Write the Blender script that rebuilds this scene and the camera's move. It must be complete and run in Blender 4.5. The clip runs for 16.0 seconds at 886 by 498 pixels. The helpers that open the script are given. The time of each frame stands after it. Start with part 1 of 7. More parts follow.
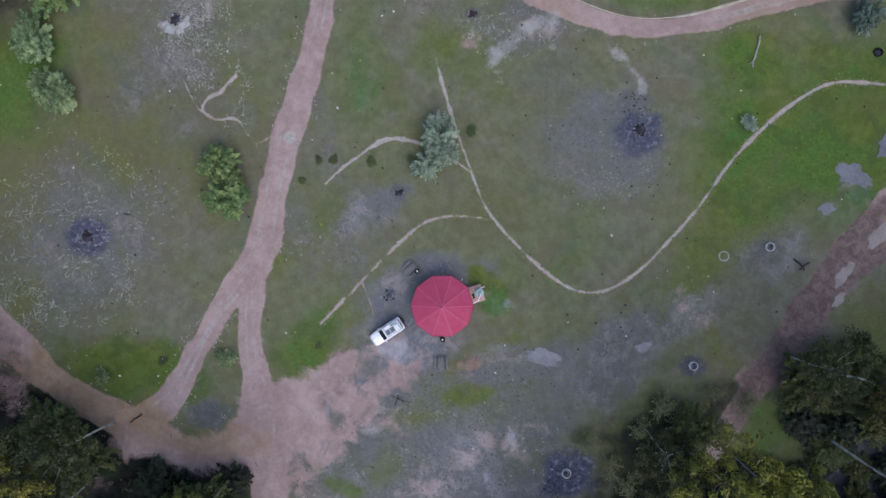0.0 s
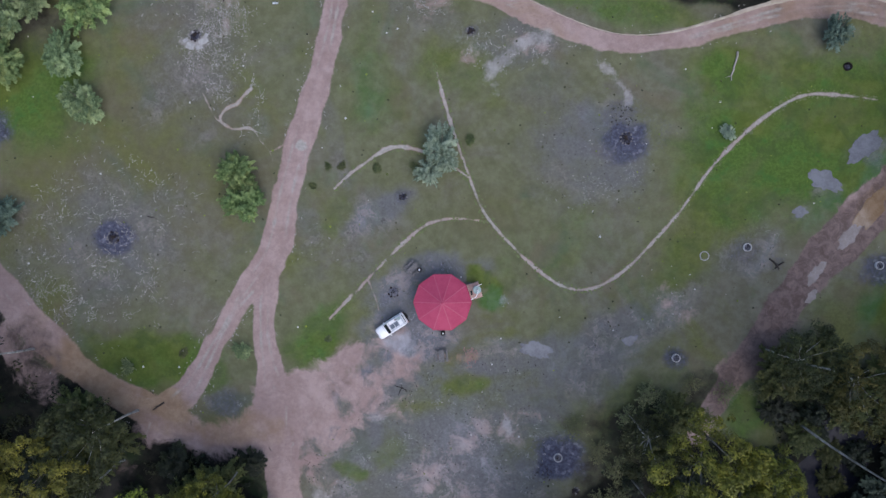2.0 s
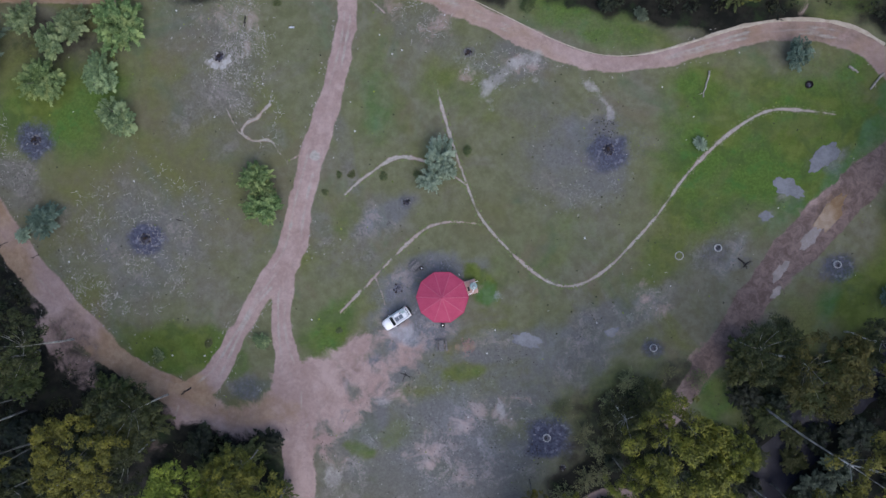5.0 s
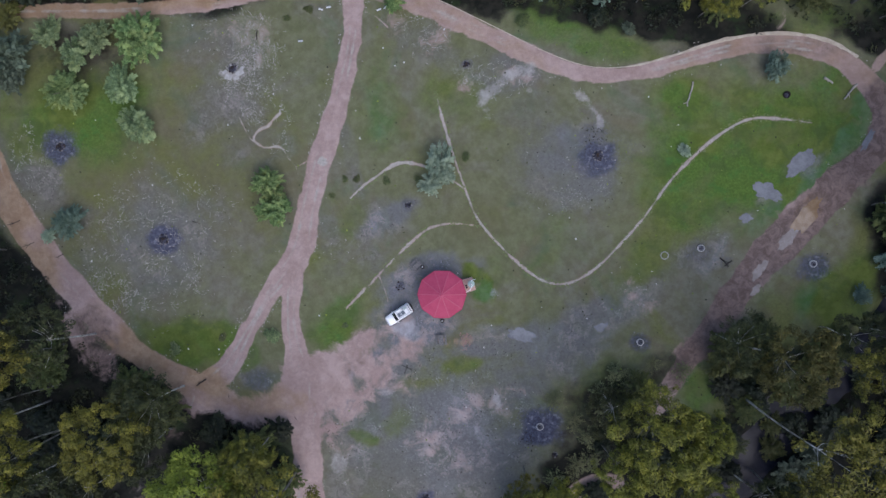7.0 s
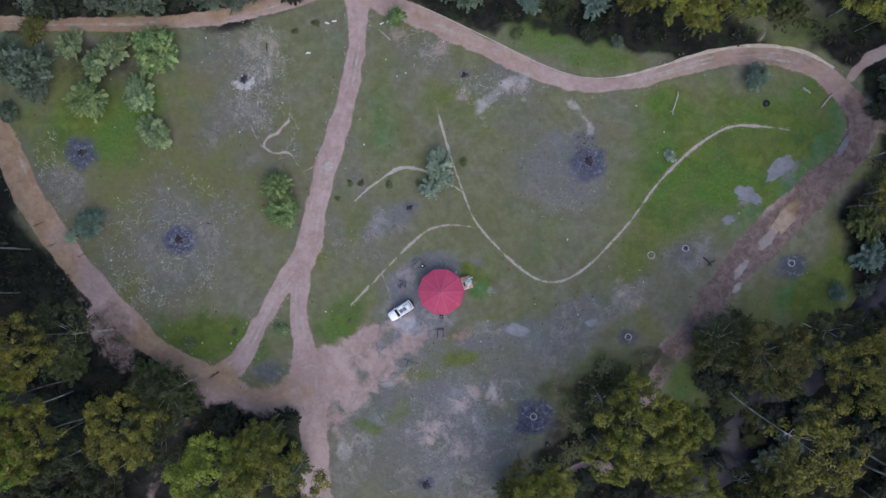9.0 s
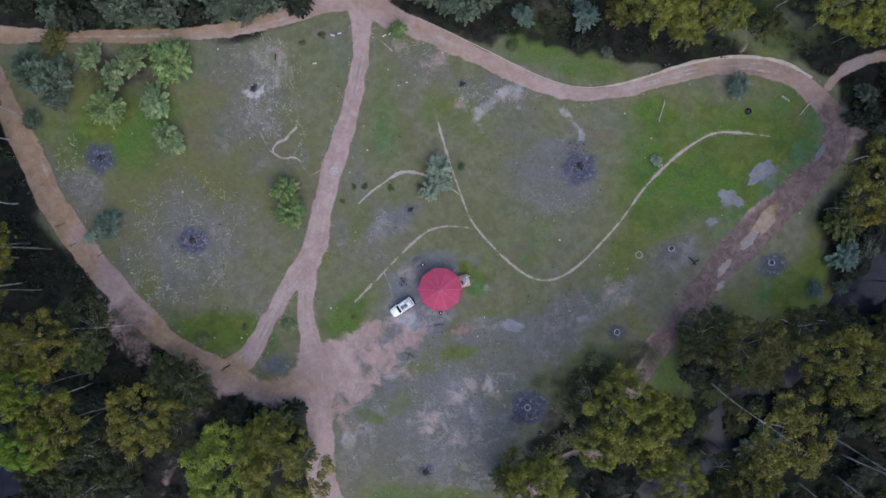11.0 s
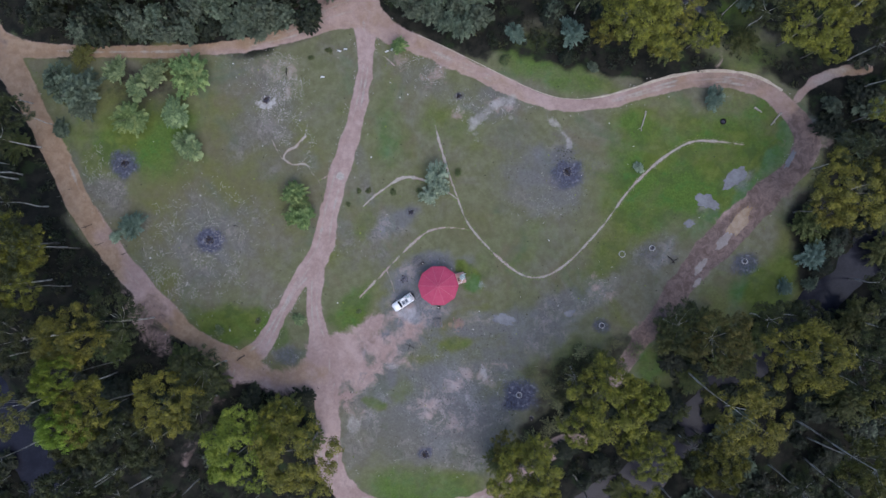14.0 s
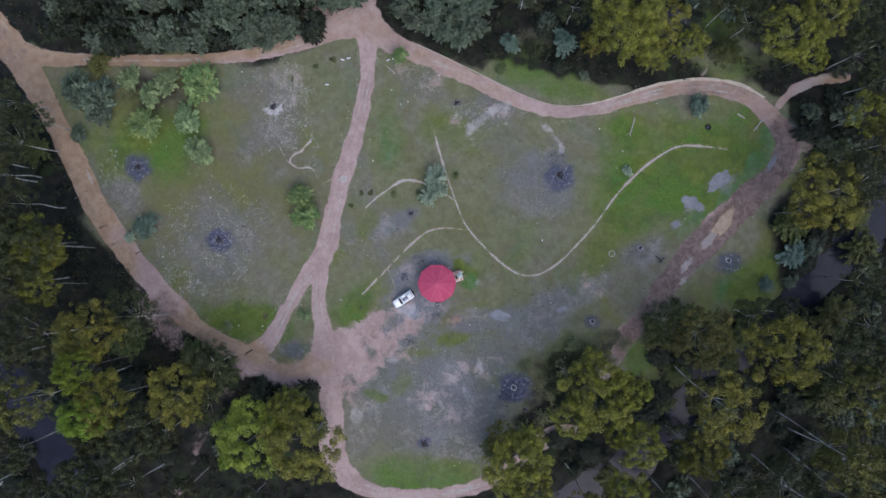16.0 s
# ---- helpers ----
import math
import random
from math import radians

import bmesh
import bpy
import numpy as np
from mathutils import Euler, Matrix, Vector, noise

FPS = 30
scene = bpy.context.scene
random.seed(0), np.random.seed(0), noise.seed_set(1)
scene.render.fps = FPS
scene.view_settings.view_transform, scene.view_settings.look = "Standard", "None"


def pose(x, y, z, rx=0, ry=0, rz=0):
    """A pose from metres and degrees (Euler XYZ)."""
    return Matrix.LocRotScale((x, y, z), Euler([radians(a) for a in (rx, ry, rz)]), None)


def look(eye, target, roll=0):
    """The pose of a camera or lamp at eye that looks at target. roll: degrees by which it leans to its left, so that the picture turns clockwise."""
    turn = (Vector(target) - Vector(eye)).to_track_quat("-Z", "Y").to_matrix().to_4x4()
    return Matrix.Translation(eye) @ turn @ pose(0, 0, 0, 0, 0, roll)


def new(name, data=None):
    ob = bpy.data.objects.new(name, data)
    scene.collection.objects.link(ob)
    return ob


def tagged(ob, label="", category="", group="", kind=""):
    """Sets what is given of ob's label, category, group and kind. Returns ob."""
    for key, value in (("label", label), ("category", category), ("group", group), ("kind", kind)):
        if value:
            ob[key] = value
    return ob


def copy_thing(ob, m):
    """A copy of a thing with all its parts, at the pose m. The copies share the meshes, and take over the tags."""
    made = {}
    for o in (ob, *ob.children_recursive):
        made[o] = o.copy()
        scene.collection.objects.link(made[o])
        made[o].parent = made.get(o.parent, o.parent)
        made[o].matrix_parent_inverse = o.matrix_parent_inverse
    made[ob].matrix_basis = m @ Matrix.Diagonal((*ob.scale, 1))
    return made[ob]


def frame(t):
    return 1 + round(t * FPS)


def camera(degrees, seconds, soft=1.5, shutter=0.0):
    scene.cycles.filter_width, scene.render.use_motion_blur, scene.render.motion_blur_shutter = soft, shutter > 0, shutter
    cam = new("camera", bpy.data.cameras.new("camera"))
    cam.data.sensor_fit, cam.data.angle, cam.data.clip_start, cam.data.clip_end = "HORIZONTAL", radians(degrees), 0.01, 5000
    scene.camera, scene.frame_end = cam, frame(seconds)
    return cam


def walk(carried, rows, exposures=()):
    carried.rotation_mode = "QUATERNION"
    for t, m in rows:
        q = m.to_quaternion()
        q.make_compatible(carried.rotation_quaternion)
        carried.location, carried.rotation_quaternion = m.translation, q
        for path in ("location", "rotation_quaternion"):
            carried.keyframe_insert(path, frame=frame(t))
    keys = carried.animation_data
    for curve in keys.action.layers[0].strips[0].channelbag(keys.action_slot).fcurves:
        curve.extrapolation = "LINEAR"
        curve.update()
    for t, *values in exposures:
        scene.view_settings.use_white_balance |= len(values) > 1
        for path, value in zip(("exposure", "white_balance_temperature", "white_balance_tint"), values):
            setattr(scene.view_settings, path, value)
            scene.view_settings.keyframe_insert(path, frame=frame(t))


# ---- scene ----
cam = camera(66.0, 16.0)
# seconds, place in metres, turn in degrees; a straight climb, looking down
ROWS = [
    (0, 2.880, 0.371, 86.791, -0.266, 1.503, 0.010),
    (1, 3.122, 0.388, 90.125, -0.257, 1.620, 0.019),
    (2, 3.385, 0.412, 93.454, -0.253, 1.735, 0.028),
    (3, 3.668, 0.442, 96.779, -0.252, 1.847, 0.037),
    (4, 3.971, 0.479, 100.102, -0.256, 1.957, 0.047),
    (5, 4.295, 0.522, 103.423, -0.264, 2.064, 0.058),
    (6, 4.638, 0.571, 106.743, -0.277, 2.169, 0.069),
    (7, 5.002, 0.627, 110.064, -0.293, 2.271, 0.080),
    (8, 5.385, 0.690, 113.387, -0.314, 2.370, 0.092),
    (9, 5.789, 0.759, 116.712, -0.339, 2.467, 0.105),
    (10, 6.213, 0.834, 120.041, -0.368, 2.562, 0.117),
    (11, 6.657, 0.916, 123.374, -0.401, 2.654, 0.131),
    (12, 7.121, 1.005, 126.713, -0.438, 2.743, 0.145),
    (13, 7.605, 1.100, 130.059, -0.479, 2.830, 0.159),
    (14, 8.110, 1.201, 133.413, -0.525, 2.914, 0.173),
    (15, 8.634, 1.309, 136.775, -0.575, 2.996, 0.189),
    (16, 9.179, 1.423, 140.147, -0.629, 3.075, 0.204),
]
STOPS, KELVIN, TINT = 0.69, 5900, 13
walk(cam, [(t, pose(x, y, z, rx, ry, rz)) for t, x, y, z, rx, ry, rz in ROWS], [(0, STOPS, KELVIN, TINT), (8, STOPS, KELVIN, TINT), (16, STOPS + 0.10, KELVIN, TINT)])

# ---------------------------------------------------------------- world and sun: a bright overcast morning
SUN_UP, SUN_ROUND = radians(58), radians(150)
world = bpy.data.worlds.new("sky")
scene.world = world
world.use_nodes = True
wn = world.node_tree.nodes
sky = wn.new("ShaderNodeTexSky")
sky.sky_type, sky.sun_disc = "NISHITA", False
sky.sun_elevation, sky.sun_rotation = SUN_UP, SUN_ROUND
sky.dust_density, sky.air_density = 3.0, 1.0
world.node_tree.links.new(sky.outputs[0], wn["Background"].inputs[0])
wn["Background"].inputs[1].default_value = 0.12
sun = new("sun", bpy.data.lights.new("sun", "SUN"))
sun.data.energy, sun.data.angle, sun.data.color = 0.62, radians(70), (0.99, 0.985, 0.975)
sun.matrix_basis = look((0, 0, 0), (-math.sin(SUN_ROUND) * math.cos(SUN_UP), -math.cos(SUN_ROUND) * math.cos(SUN_UP), -math.sin(SUN_UP)))


# ---------------------------------------------------------------- materials
class Graph:
    """Short calls for a material's nodes."""

    def __init__(self, name):
        self.mat = bpy.data.materials.new(name)
        self.mat.use_nodes = True
        self.t = self.mat.node_tree
        self.bsdf = self.t.nodes["Principled BSDF"]
        self.co = self.t.nodes.new("ShaderNodeTexCoord").outputs["Object"]

    def put(self, sock, value):
        if hasattr(value, "is_linked"):
            self.t.links.new(value, sock)
        elif hasattr(value, "__len__") and len(value) == 3 and sock.type == "RGBA":
            sock.default_value = (*value, 1)
        else:
            sock.default_value = value

    def noise(self, scale, detail=4.0, rough=0.6, distort=0.0, vec=None, stretch=None):
        n = self.t.nodes.new("ShaderNodeTexNoise")
        src = vec or self.co
        if stretch:
            mp = self.t.nodes.new("ShaderNodeMapping")
            mp.inputs["Scale"].default_value = stretch
            self.t.links.new(src, mp.inputs["Vector"])
            src = mp.outputs[0]
        self.t.links.new(src, n.inputs["Vector"])
        n.inputs["Scale"].default_value, n.inputs["Detail"].default_value = scale, detail
        n.inputs["Roughness"].default_value, n.inputs["Distortion"].default_value = rough, distort
        return n.outputs["Fac"]

    def math(self, op, a, b=0.0, c=0.0):
        n = self.t.nodes.new("ShaderNodeMath")
        n.operation = op
        for i, v in enumerate((a, b, c)):
            self.put(n.inputs[i], v)
        return n.outputs[0]

    def step(self, v, lo, hi, a=0.0, b=1.0):
        n = self.t.nodes.new("ShaderNodeMapRange")
        n.interpolation_type = "SMOOTHSTEP"
        for i, x in enumerate((v, lo, hi, a, b)):
            self.put(n.inputs[i], x)
        return n.outputs[0]

    def mix(self, fac, a, b):
        n = self.t.nodes.new("ShaderNodeMix")
        n.data_type = "RGBA"
        self.put(n.inputs[0], fac)
        self.put(n.inputs[6], a)
        self.put(n.inputs[7], b)
        return n.outputs[2]

    def times(self, a, b):
        n = self.t.nodes.new("ShaderNodeMix")
        n.data_type, n.blend_type = "RGBA", "MULTIPLY"
        n.inputs[0].default_value = 1.0
        self.put(n.inputs[6], a)
        self.put(n.inputs[7], b)
        return n.outputs[2]

    def bump(self, height, strength=0.3, distance=0.05):
        n = self.t.nodes.new("ShaderNodeBump")
        n.inputs["Strength"].default_value, n.inputs["Distance"].default_value = strength, distance
        self.put(n.inputs["Height"], height)
        self.put(self.bsdf.inputs["Normal"], n.outputs[0])

    def done(self, color, rough=0.9, metal=0.0, spec=0.3):
        self.put(self.bsdf.inputs["Base Color"], color)
        self.put(self.bsdf.inputs["Roughness"], rough)
        self.put(self.bsdf.inputs["Metallic"], metal)
        self.put(self.bsdf.inputs["Specular IOR Level"], spec)
        return self.mat


def plain(name, a, b, scale=6.0, rough=0.8, metal=0.0, bump=0.2, spec=0.3, distance=0.02):
    """Two tones mixed at two scales, with a fine relief."""
    g = Graph(name)
    n1, n2 = g.noise(scale), g.noise(scale * 7, 2)
    f = g.step(g.math("ADD", g.math("MULTIPLY", n1, 0.7), g.math("MULTIPLY", n2, 0.3)), 0.35, 0.65)
    if bump:
        g.bump(n2, bump, distance)
    return g.done(g.mix(f, a, b), rough, metal, spec)


def foliage(name, dark, light, tip):
    """Leaves: every leaf and every plant a little different."""
    g = Graph(name)
    geo = g.t.nodes.new("ShaderNodeNewGeometry").outputs["Random Per Island"]
    ob = g.t.nodes.new("ShaderNodeObjectInfo").outputs["Random"]
    c = g.mix(geo, dark, light)
    clump = g.noise(0.55, 2)
    c = g.mix(g.step(clump, 0.42, 0.68), c, tip)
    hue = g.t.nodes.new("ShaderNodeHueSaturation")
    g.put(hue.inputs["Hue"], g.math("MULTIPLY_ADD", ob, 0.035, 0.485))
    g.put(hue.inputs["Value"], g.math("MULTIPLY_ADD", ob, 0.3, 0.9))
    g.put(hue.inputs["Color"], c)
    g.bsdf.inputs["Subsurface Weight"].default_value = 0.0
    return g.done(hue.outputs[0], 0.6, 0.0, 0.25)


def ground_material():
    """Grass, soil, ash, litter and forest floor, blended by the sheet's own masks and broken up by noise."""
    g = Graph("ground_cover")
    masks = []
    for name in ("cover_a", "cover_b"):
        a = g.t.nodes.new("ShaderNodeAttribute")
        a.attribute_name = name
        sp = g.t.nodes.new("ShaderNodeSeparateColor")
        g.t.links.new(a.outputs["Color"], sp.inputs[0])
        masks += [sp.outputs[0], sp.outputs[1], sp.outputs[2], a.outputs["Alpha"]]
    soil, ash, lush, pale, wood, wet_dim, warm, grey = masks
    big, mid, fine = g.noise(0.06, 3, 0.55), g.noise(0.45, 5, 0.65), g.noise(2.6, 6, 0.7)
    grit = g.noise(14.0, 3, 0.7)
    patch = g.noise(0.17, 5, 0.65, 0.6)

    def cut(mask, n, k, lo=0.35, hi=0.65):
        return g.step(g.math("ADD", mask, g.math("MULTIPLY", g.math("SUBTRACT", n, 0.5), k)), lo, hi)

    soft = g.noise(0.11, 4, 0.55, 0.5)
    grass = g.mix(g.step(mid, 0.34, 0.66), (0.112, 0.118, 0.064), (0.146, 0.148, 0.090))
    grass = g.mix(g.math("MULTIPLY", g.step(g.noise(0.045, 4, 0.6, 0.8), 0.48, 0.64), 0.9), grass, g.mix(g.step(fine, 0.35, 0.65), (0.100, 0.112, 0.036), (0.134, 0.142, 0.052)))
    grass = g.mix(g.math("MULTIPLY", g.step(g.noise(0.07, 5, 0.62, 0.6), 0.46, 0.62), 0.8), grass, g.mix(g.step(mid, 0.35, 0.65), (0.126, 0.118, 0.090), (0.160, 0.152, 0.124)))
    grass = g.mix(g.math("MULTIPLY", g.step(g.noise(0.10, 4, 0.6, 0.6), 0.56, 0.68), 0.6), grass, (0.090, 0.124, 0.072))
    grass = g.mix(g.math("MULTIPLY", g.step(soft, 0.54, 0.68), 0.5), grass, (0.138, 0.112, 0.080))
    grass = g.mix(g.math("MULTIPLY", g.step(warm, 0.2, 0.8), 0.6), grass, g.mix(g.step(soft, 0.40, 0.60), (0.112, 0.100, 0.056), (0.112, 0.116, 0.040)))
    green = g.mix(g.step(fine, 0.35, 0.65), (0.060, 0.106, 0.018), (0.088, 0.144, 0.028))
    green = g.mix(g.step(mid, 0.5, 0.7), green, (0.054, 0.128, 0.026))
    green = g.mix(g.step(g.noise(0.05, 4), 0.44, 0.56), green, g.mix(g.step(mid, 0.4, 0.6), (0.082, 0.110, 0.020), (0.108, 0.136, 0.030)))
    green = g.mix(g.math("MULTIPLY", g.step(g.noise(0.13, 4, 0.6, 0.5), 0.54, 0.66), 0.35), green, (0.098, 0.100, 0.046))
    green = g.mix(g.math("MULTIPLY", g.step(g.noise(0.24, 5, 0.65, 0.6), 0.50, 0.64), 0.6), green, (0.054, 0.084, 0.024))
    green = g.mix(g.step(wet_dim, 0.30, 0.60, 0.0, 0.55), green, g.mix(g.step(mid, 0.4, 0.6), (0.052, 0.138, 0.040), (0.066, 0.146, 0.072)))
    grass = g.times(grass, (1.0, 1.0, 0.93))
    c = g.mix(cut(lush, patch, 1.0, 0.1, 1.0), grass, green)
    film = g.step(wet_dim, 0.02, 0.25)
    mud = g.mix(film, g.mix(g.step(fine, 0.32, 0.68), (0.106, 0.102, 0.086), (0.142, 0.136, 0.116)), g.mix(g.step(fine, 0.32, 0.68), (0.116, 0.120, 0.142), (0.156, 0.158, 0.188)))
    mud = g.mix(g.math("MULTIPLY", g.step(g.noise(0.085, 5, 0.6, 0.6), 0.50, 0.62), film), mud, g.mix(g.step(fine, 0.3, 0.7), (0.184, 0.186, 0.206), (0.238, 0.238, 0.260)))
    mud = g.mix(g.math("MULTIPLY", g.step(g.noise(0.10, 4, 0.6, 0.4), 0.53, 0.64), g.math("MULTIPLY_ADD", film, -0.3, 0.75)), mud, g.mix(g.step(mid, 0.4, 0.6), (0.092, 0.106, 0.074), (0.106, 0.116, 0.092)))
    flaked = g.math("MULTIPLY", g.step(g.noise(0.075, 4, 0.6, 0.9), 0.47, 0.58), g.step(g.noise(0.62, 8, 0.78, 0.9), 0.48, 0.55))
    mud = g.mix(g.math("MULTIPLY", flaked, g.math("MULTIPLY_ADD", film, 0.4, 0.4)), mud, g.mix(g.step(fine, 0.35, 0.65), (0.240, 0.200, 0.200), (0.320, 0.276, 0.276)))
    mud = g.mix(g.step(g.noise(1.1, 4, 0.7), 0.645, 0.68), mud, (0.066, 0.062, 0.064))
    c = g.mix(g.math("MULTIPLY", cut(grey, g.math("MULTIPLY_ADD", g.noise(0.10, 4, 0.6, 0.8), 0.7, g.math("MULTIPLY", g.noise(0.35, 5, 0.62, 0.6), 0.3)), 2.0, 0.1, 0.95), 0.85), c, mud)
    # stringy bark and straw
    strand = g.math("MULTIPLY", g.step(g.noise(1.5, 6, 0.75, 1.6), 0.55, 0.63), g.step(g.noise(0.32, 5, 0.68, 1.2), 0.46, 0.60))
    litter = g.math("MAXIMUM", g.math("MULTIPLY", strand, g.step(pale, 0.1, 0.42, 0.0, 1.0)), cut(pale, g.math("MULTIPLY_ADD", fine, 0.45, g.math("MULTIPLY", patch, 0.55)), 1.5, 0.52, 1.1))
    bleached = g.mix(film, g.mix(g.step(mid, 0.35, 0.65), (0.285, 0.262, 0.248), (0.40, 0.38, 0.352)), g.mix(g.step(mid, 0.35, 0.65), (0.250, 0.250, 0.268), (0.330, 0.332, 0.356)))
    c = g.mix(g.math("MULTIPLY", litter, 0.78), c, bleached)
    # leaf litter taken near black: shade beneath the crowns is in the colour
    shaded_floor = g.mix(g.step(mid, 0.4, 0.62), (0.007, 0.008, 0.006), (0.020, 0.019, 0.014))
    shaded_floor = g.mix(g.step(g.noise(0.2, 5, 0.65), 0.52, 0.66), shaded_floor, (0.020, 0.032, 0.012))
    c = g.mix(cut(wood, mid, 0.9, 0.25, 0.8), c, shaded_floor)
    dust = g.mix(g.step(g.noise(0.16, 8, 0.72), 0.40, 0.60), (0.286, 0.205, 0.182), (0.360, 0.270, 0.244))
    dust = g.mix(g.math("MULTIPLY", g.step(g.noise(0.4, 9, 0.8, 0.8), 0.52, 0.62), 0.35), dust, (0.240, 0.176, 0.152))
    dust = g.mix(g.math("MULTIPLY", g.step(g.noise(2.2, 6, 0.8), 0.54, 0.66), 0.25), dust, (0.39, 0.318, 0.28))
    dust = g.mix(cut(warm, patch, 0.8, 0.3, 0.9), dust, g.mix(g.step(mid, 0.35, 0.65), (0.246, 0.164, 0.102), (0.322, 0.232, 0.154)))
    dust = g.mix(g.math("MULTIPLY", cut(wet_dim, mid, 1.0, 0.3, 0.8), 0.9), dust, g.mix(g.step(g.noise(0.7, 8, 0.76, 0.8), 0.38, 0.62), (0.078, 0.055, 0.047), (0.168, 0.122, 0.106)))
    dust = g.mix(g.math("MULTIPLY", cut(pale, mid, 0.6, 0.3, 0.9), 0.92), dust, g.mix(g.math("MULTIPLY", film, g.step(grey, 0.4, 0.8)), g.mix(g.step(fine, 0.35, 0.65), (0.285, 0.268, 0.236), (0.395, 0.374, 0.332)), g.mix(g.step(mid, 0.35, 0.65), (0.260, 0.262, 0.282), (0.340, 0.342, 0.366))))
    dust = g.mix(g.math("MULTIPLY", g.step(grit, 0.6, 0.72), 0.4), dust, (0.15, 0.115, 0.105))
    ragged = g.step(g.noise(0.22, 6, 0.66, 0.5), 0.3, 0.7)
    c = g.mix(cut(soil, ragged, 0.6, 0.30, 0.70), c, dust)
    coal = g.mix(g.step(fine, 0.40, 0.62), (0.038, 0.040, 0.068), (0.082, 0.086, 0.128))
    coal = g.mix(g.step(g.noise(1.1, 4, 0.6), 0.54, 0.66), coal, (0.155, 0.160, 0.200))
    c = g.mix(g.math("MULTIPLY", cut(ash, fine, 0.7, 0.2, 0.95), 0.92), c, coal)
    c = g.times(c, g.mix(g.step(grit, 0.3, 0.7), (0.93, 0.93, 0.93), (1.06, 1.06, 1.06)))
    c = g.times(c, g.mix(g.step(g.noise(1.0, 5, 0.7), 0.35, 0.65), (0.92, 0.92, 0.92), (1.05, 1.05, 1.05)))
    g.bump(g.math("ADD", fine, g.math("MULTIPLY", grit, 0.4)), 0.5, 0.08)
    rough = g.step(g.math("MULTIPLY", wet_dim, mid), 0.2, 0.6, 0.95, 0.55)
    return g.done(c, rough, 0.0, 0.2)


M_GROUND = ground_material()
M_SAND = plain("pale_sand", (0.33, 0.28, 0.215), (0.47, 0.415, 0.33), 0.9, 0.95)
M_ROOF = plain("red_roof_steel", (0.345, 0.047, 0.096), (0.40, 0.064, 0.120), 0.6, 0.7, 0.0, 0.1, 0.2)
M_RIDGE = plain("red_ridge_steel", (0.375, 0.070, 0.118), (0.425, 0.090, 0.142), 2.0, 0.5, 0.0, 0.1, 0.4)
M_TIMBER = plain("weathered_timber", (0.10, 0.095, 0.095), (0.19, 0.18, 0.175), 5, 0.85, 0, 0.4)
M_POST = plain("brown_post", (0.10, 0.06, 0.04), (0.16, 0.10, 0.07), 5)
M_SLAB = plain("concrete", (0.24, 0.235, 0.235), (0.34, 0.33, 0.32), 1.5, 0.9, 0, 0.3)
M_WEATHERED = plain("weathered_slab", (0.30, 0.29, 0.275), (0.41, 0.40, 0.375), 2, 0.9, 0, 0.3)
M_RING = plain("pale_concrete", (0.40, 0.39, 0.375), (0.54, 0.53, 0.51), 3, 0.85, 0, 0.3)
M_COAL = plain("charcoal", (0.014, 0.014, 0.020), (0.085, 0.085, 0.11), 6, 0.95, 0, 0.8, 0.1, 0.05)
M_ASHES = plain("grey_ashes", (0.085, 0.085, 0.105), (0.17, 0.17, 0.195), 4, 0.95)
M_RUST = plain("blackened_steel", (0.02, 0.018, 0.018), (0.07, 0.05, 0.042), 6, 0.7, 0.6)
M_BRICK = plain("pink_brick", (0.40, 0.24, 0.20), (0.52, 0.36, 0.31), 3, 0.9)
M_TANK = plain("pale_green_tank", (0.27, 0.36, 0.34), (0.36, 0.45, 0.42), 2, 0.55)
M_WHITE = plain("white_plastic", (0.74, 0.74, 0.73), (0.82, 0.82, 0.81), 3, 0.45, 0, 0.05)
M_DARK = plain("dark_opening", (0.012, 0.012, 0.014), (0.03, 0.03, 0.035), 3, 0.8)
M_PAINT = plain("white_car_paint", (0.87, 0.87, 0.865), (0.90, 0.90, 0.895), 2, 0.5, 0, 0.0, 0.5)
M_GLASS = plain("tinted_glass", (0.012, 0.014, 0.016), (0.02, 0.022, 0.025), 1, 0.08, 0, 0.0, 0.25)
M_TYRE = plain("tyre_rubber", (0.015, 0.015, 0.016), (0.035, 0.033, 0.032), 8, 0.9)
M_STEEL = plain("grey_steel", (0.28, 0.29, 0.30), (0.40, 0.41, 0.42), 4, 0.4, 0.8)
M_PANEL = plain("slate_panel", (0.07, 0.085, 0.11), (0.12, 0.14, 0.17), 3, 0.3, 0, 0.0, 0.5)
M_LAMP = plain("lamp_lens", (0.55, 0.56, 0.58), (0.65, 0.66, 0.68), 3, 0.15, 0, 0.0, 0.5)
M_PALE = plain("pale_mesh", (0.48, 0.50, 0.52), (0.58, 0.60, 0.62), 4, 0.5, 0, 0.1)
M_RED = plain("red_lens", (0.35, 0.02, 0.02), (0.42, 0.03, 0.03), 3, 0.2, 0, 0.0, 0.5)
M_GUM = plain("pale_gum_bark", (0.14, 0.13, 0.115), (0.62, 0.60, 0.56), 0.55, 0.85, 0, 0.4)
M_GREYGUM = plain("grey_gum_bark", (0.06, 0.055, 0.048), (0.27, 0.26, 0.235), 0.55, 0.9, 0, 0.4)
M_BARK = plain("brown_bark", (0.06, 0.05, 0.04), (0.14, 0.12, 0.10), 3, 0.95, 0, 0.6)
M_LITTER = plain("dry_bark_litter", (0.24, 0.228, 0.21), (0.37, 0.35, 0.325), 1.0, 0.9)
M_LOG = plain("bleached_wood", (0.24, 0.22, 0.19), (0.38, 0.35, 0.305), 3, 0.9, 0, 0.5)
M_BURNT = plain("burnt_wood", (0.014, 0.013, 0.013), (0.045, 0.038, 0.034), 3, 0.95, 0, 0.6)
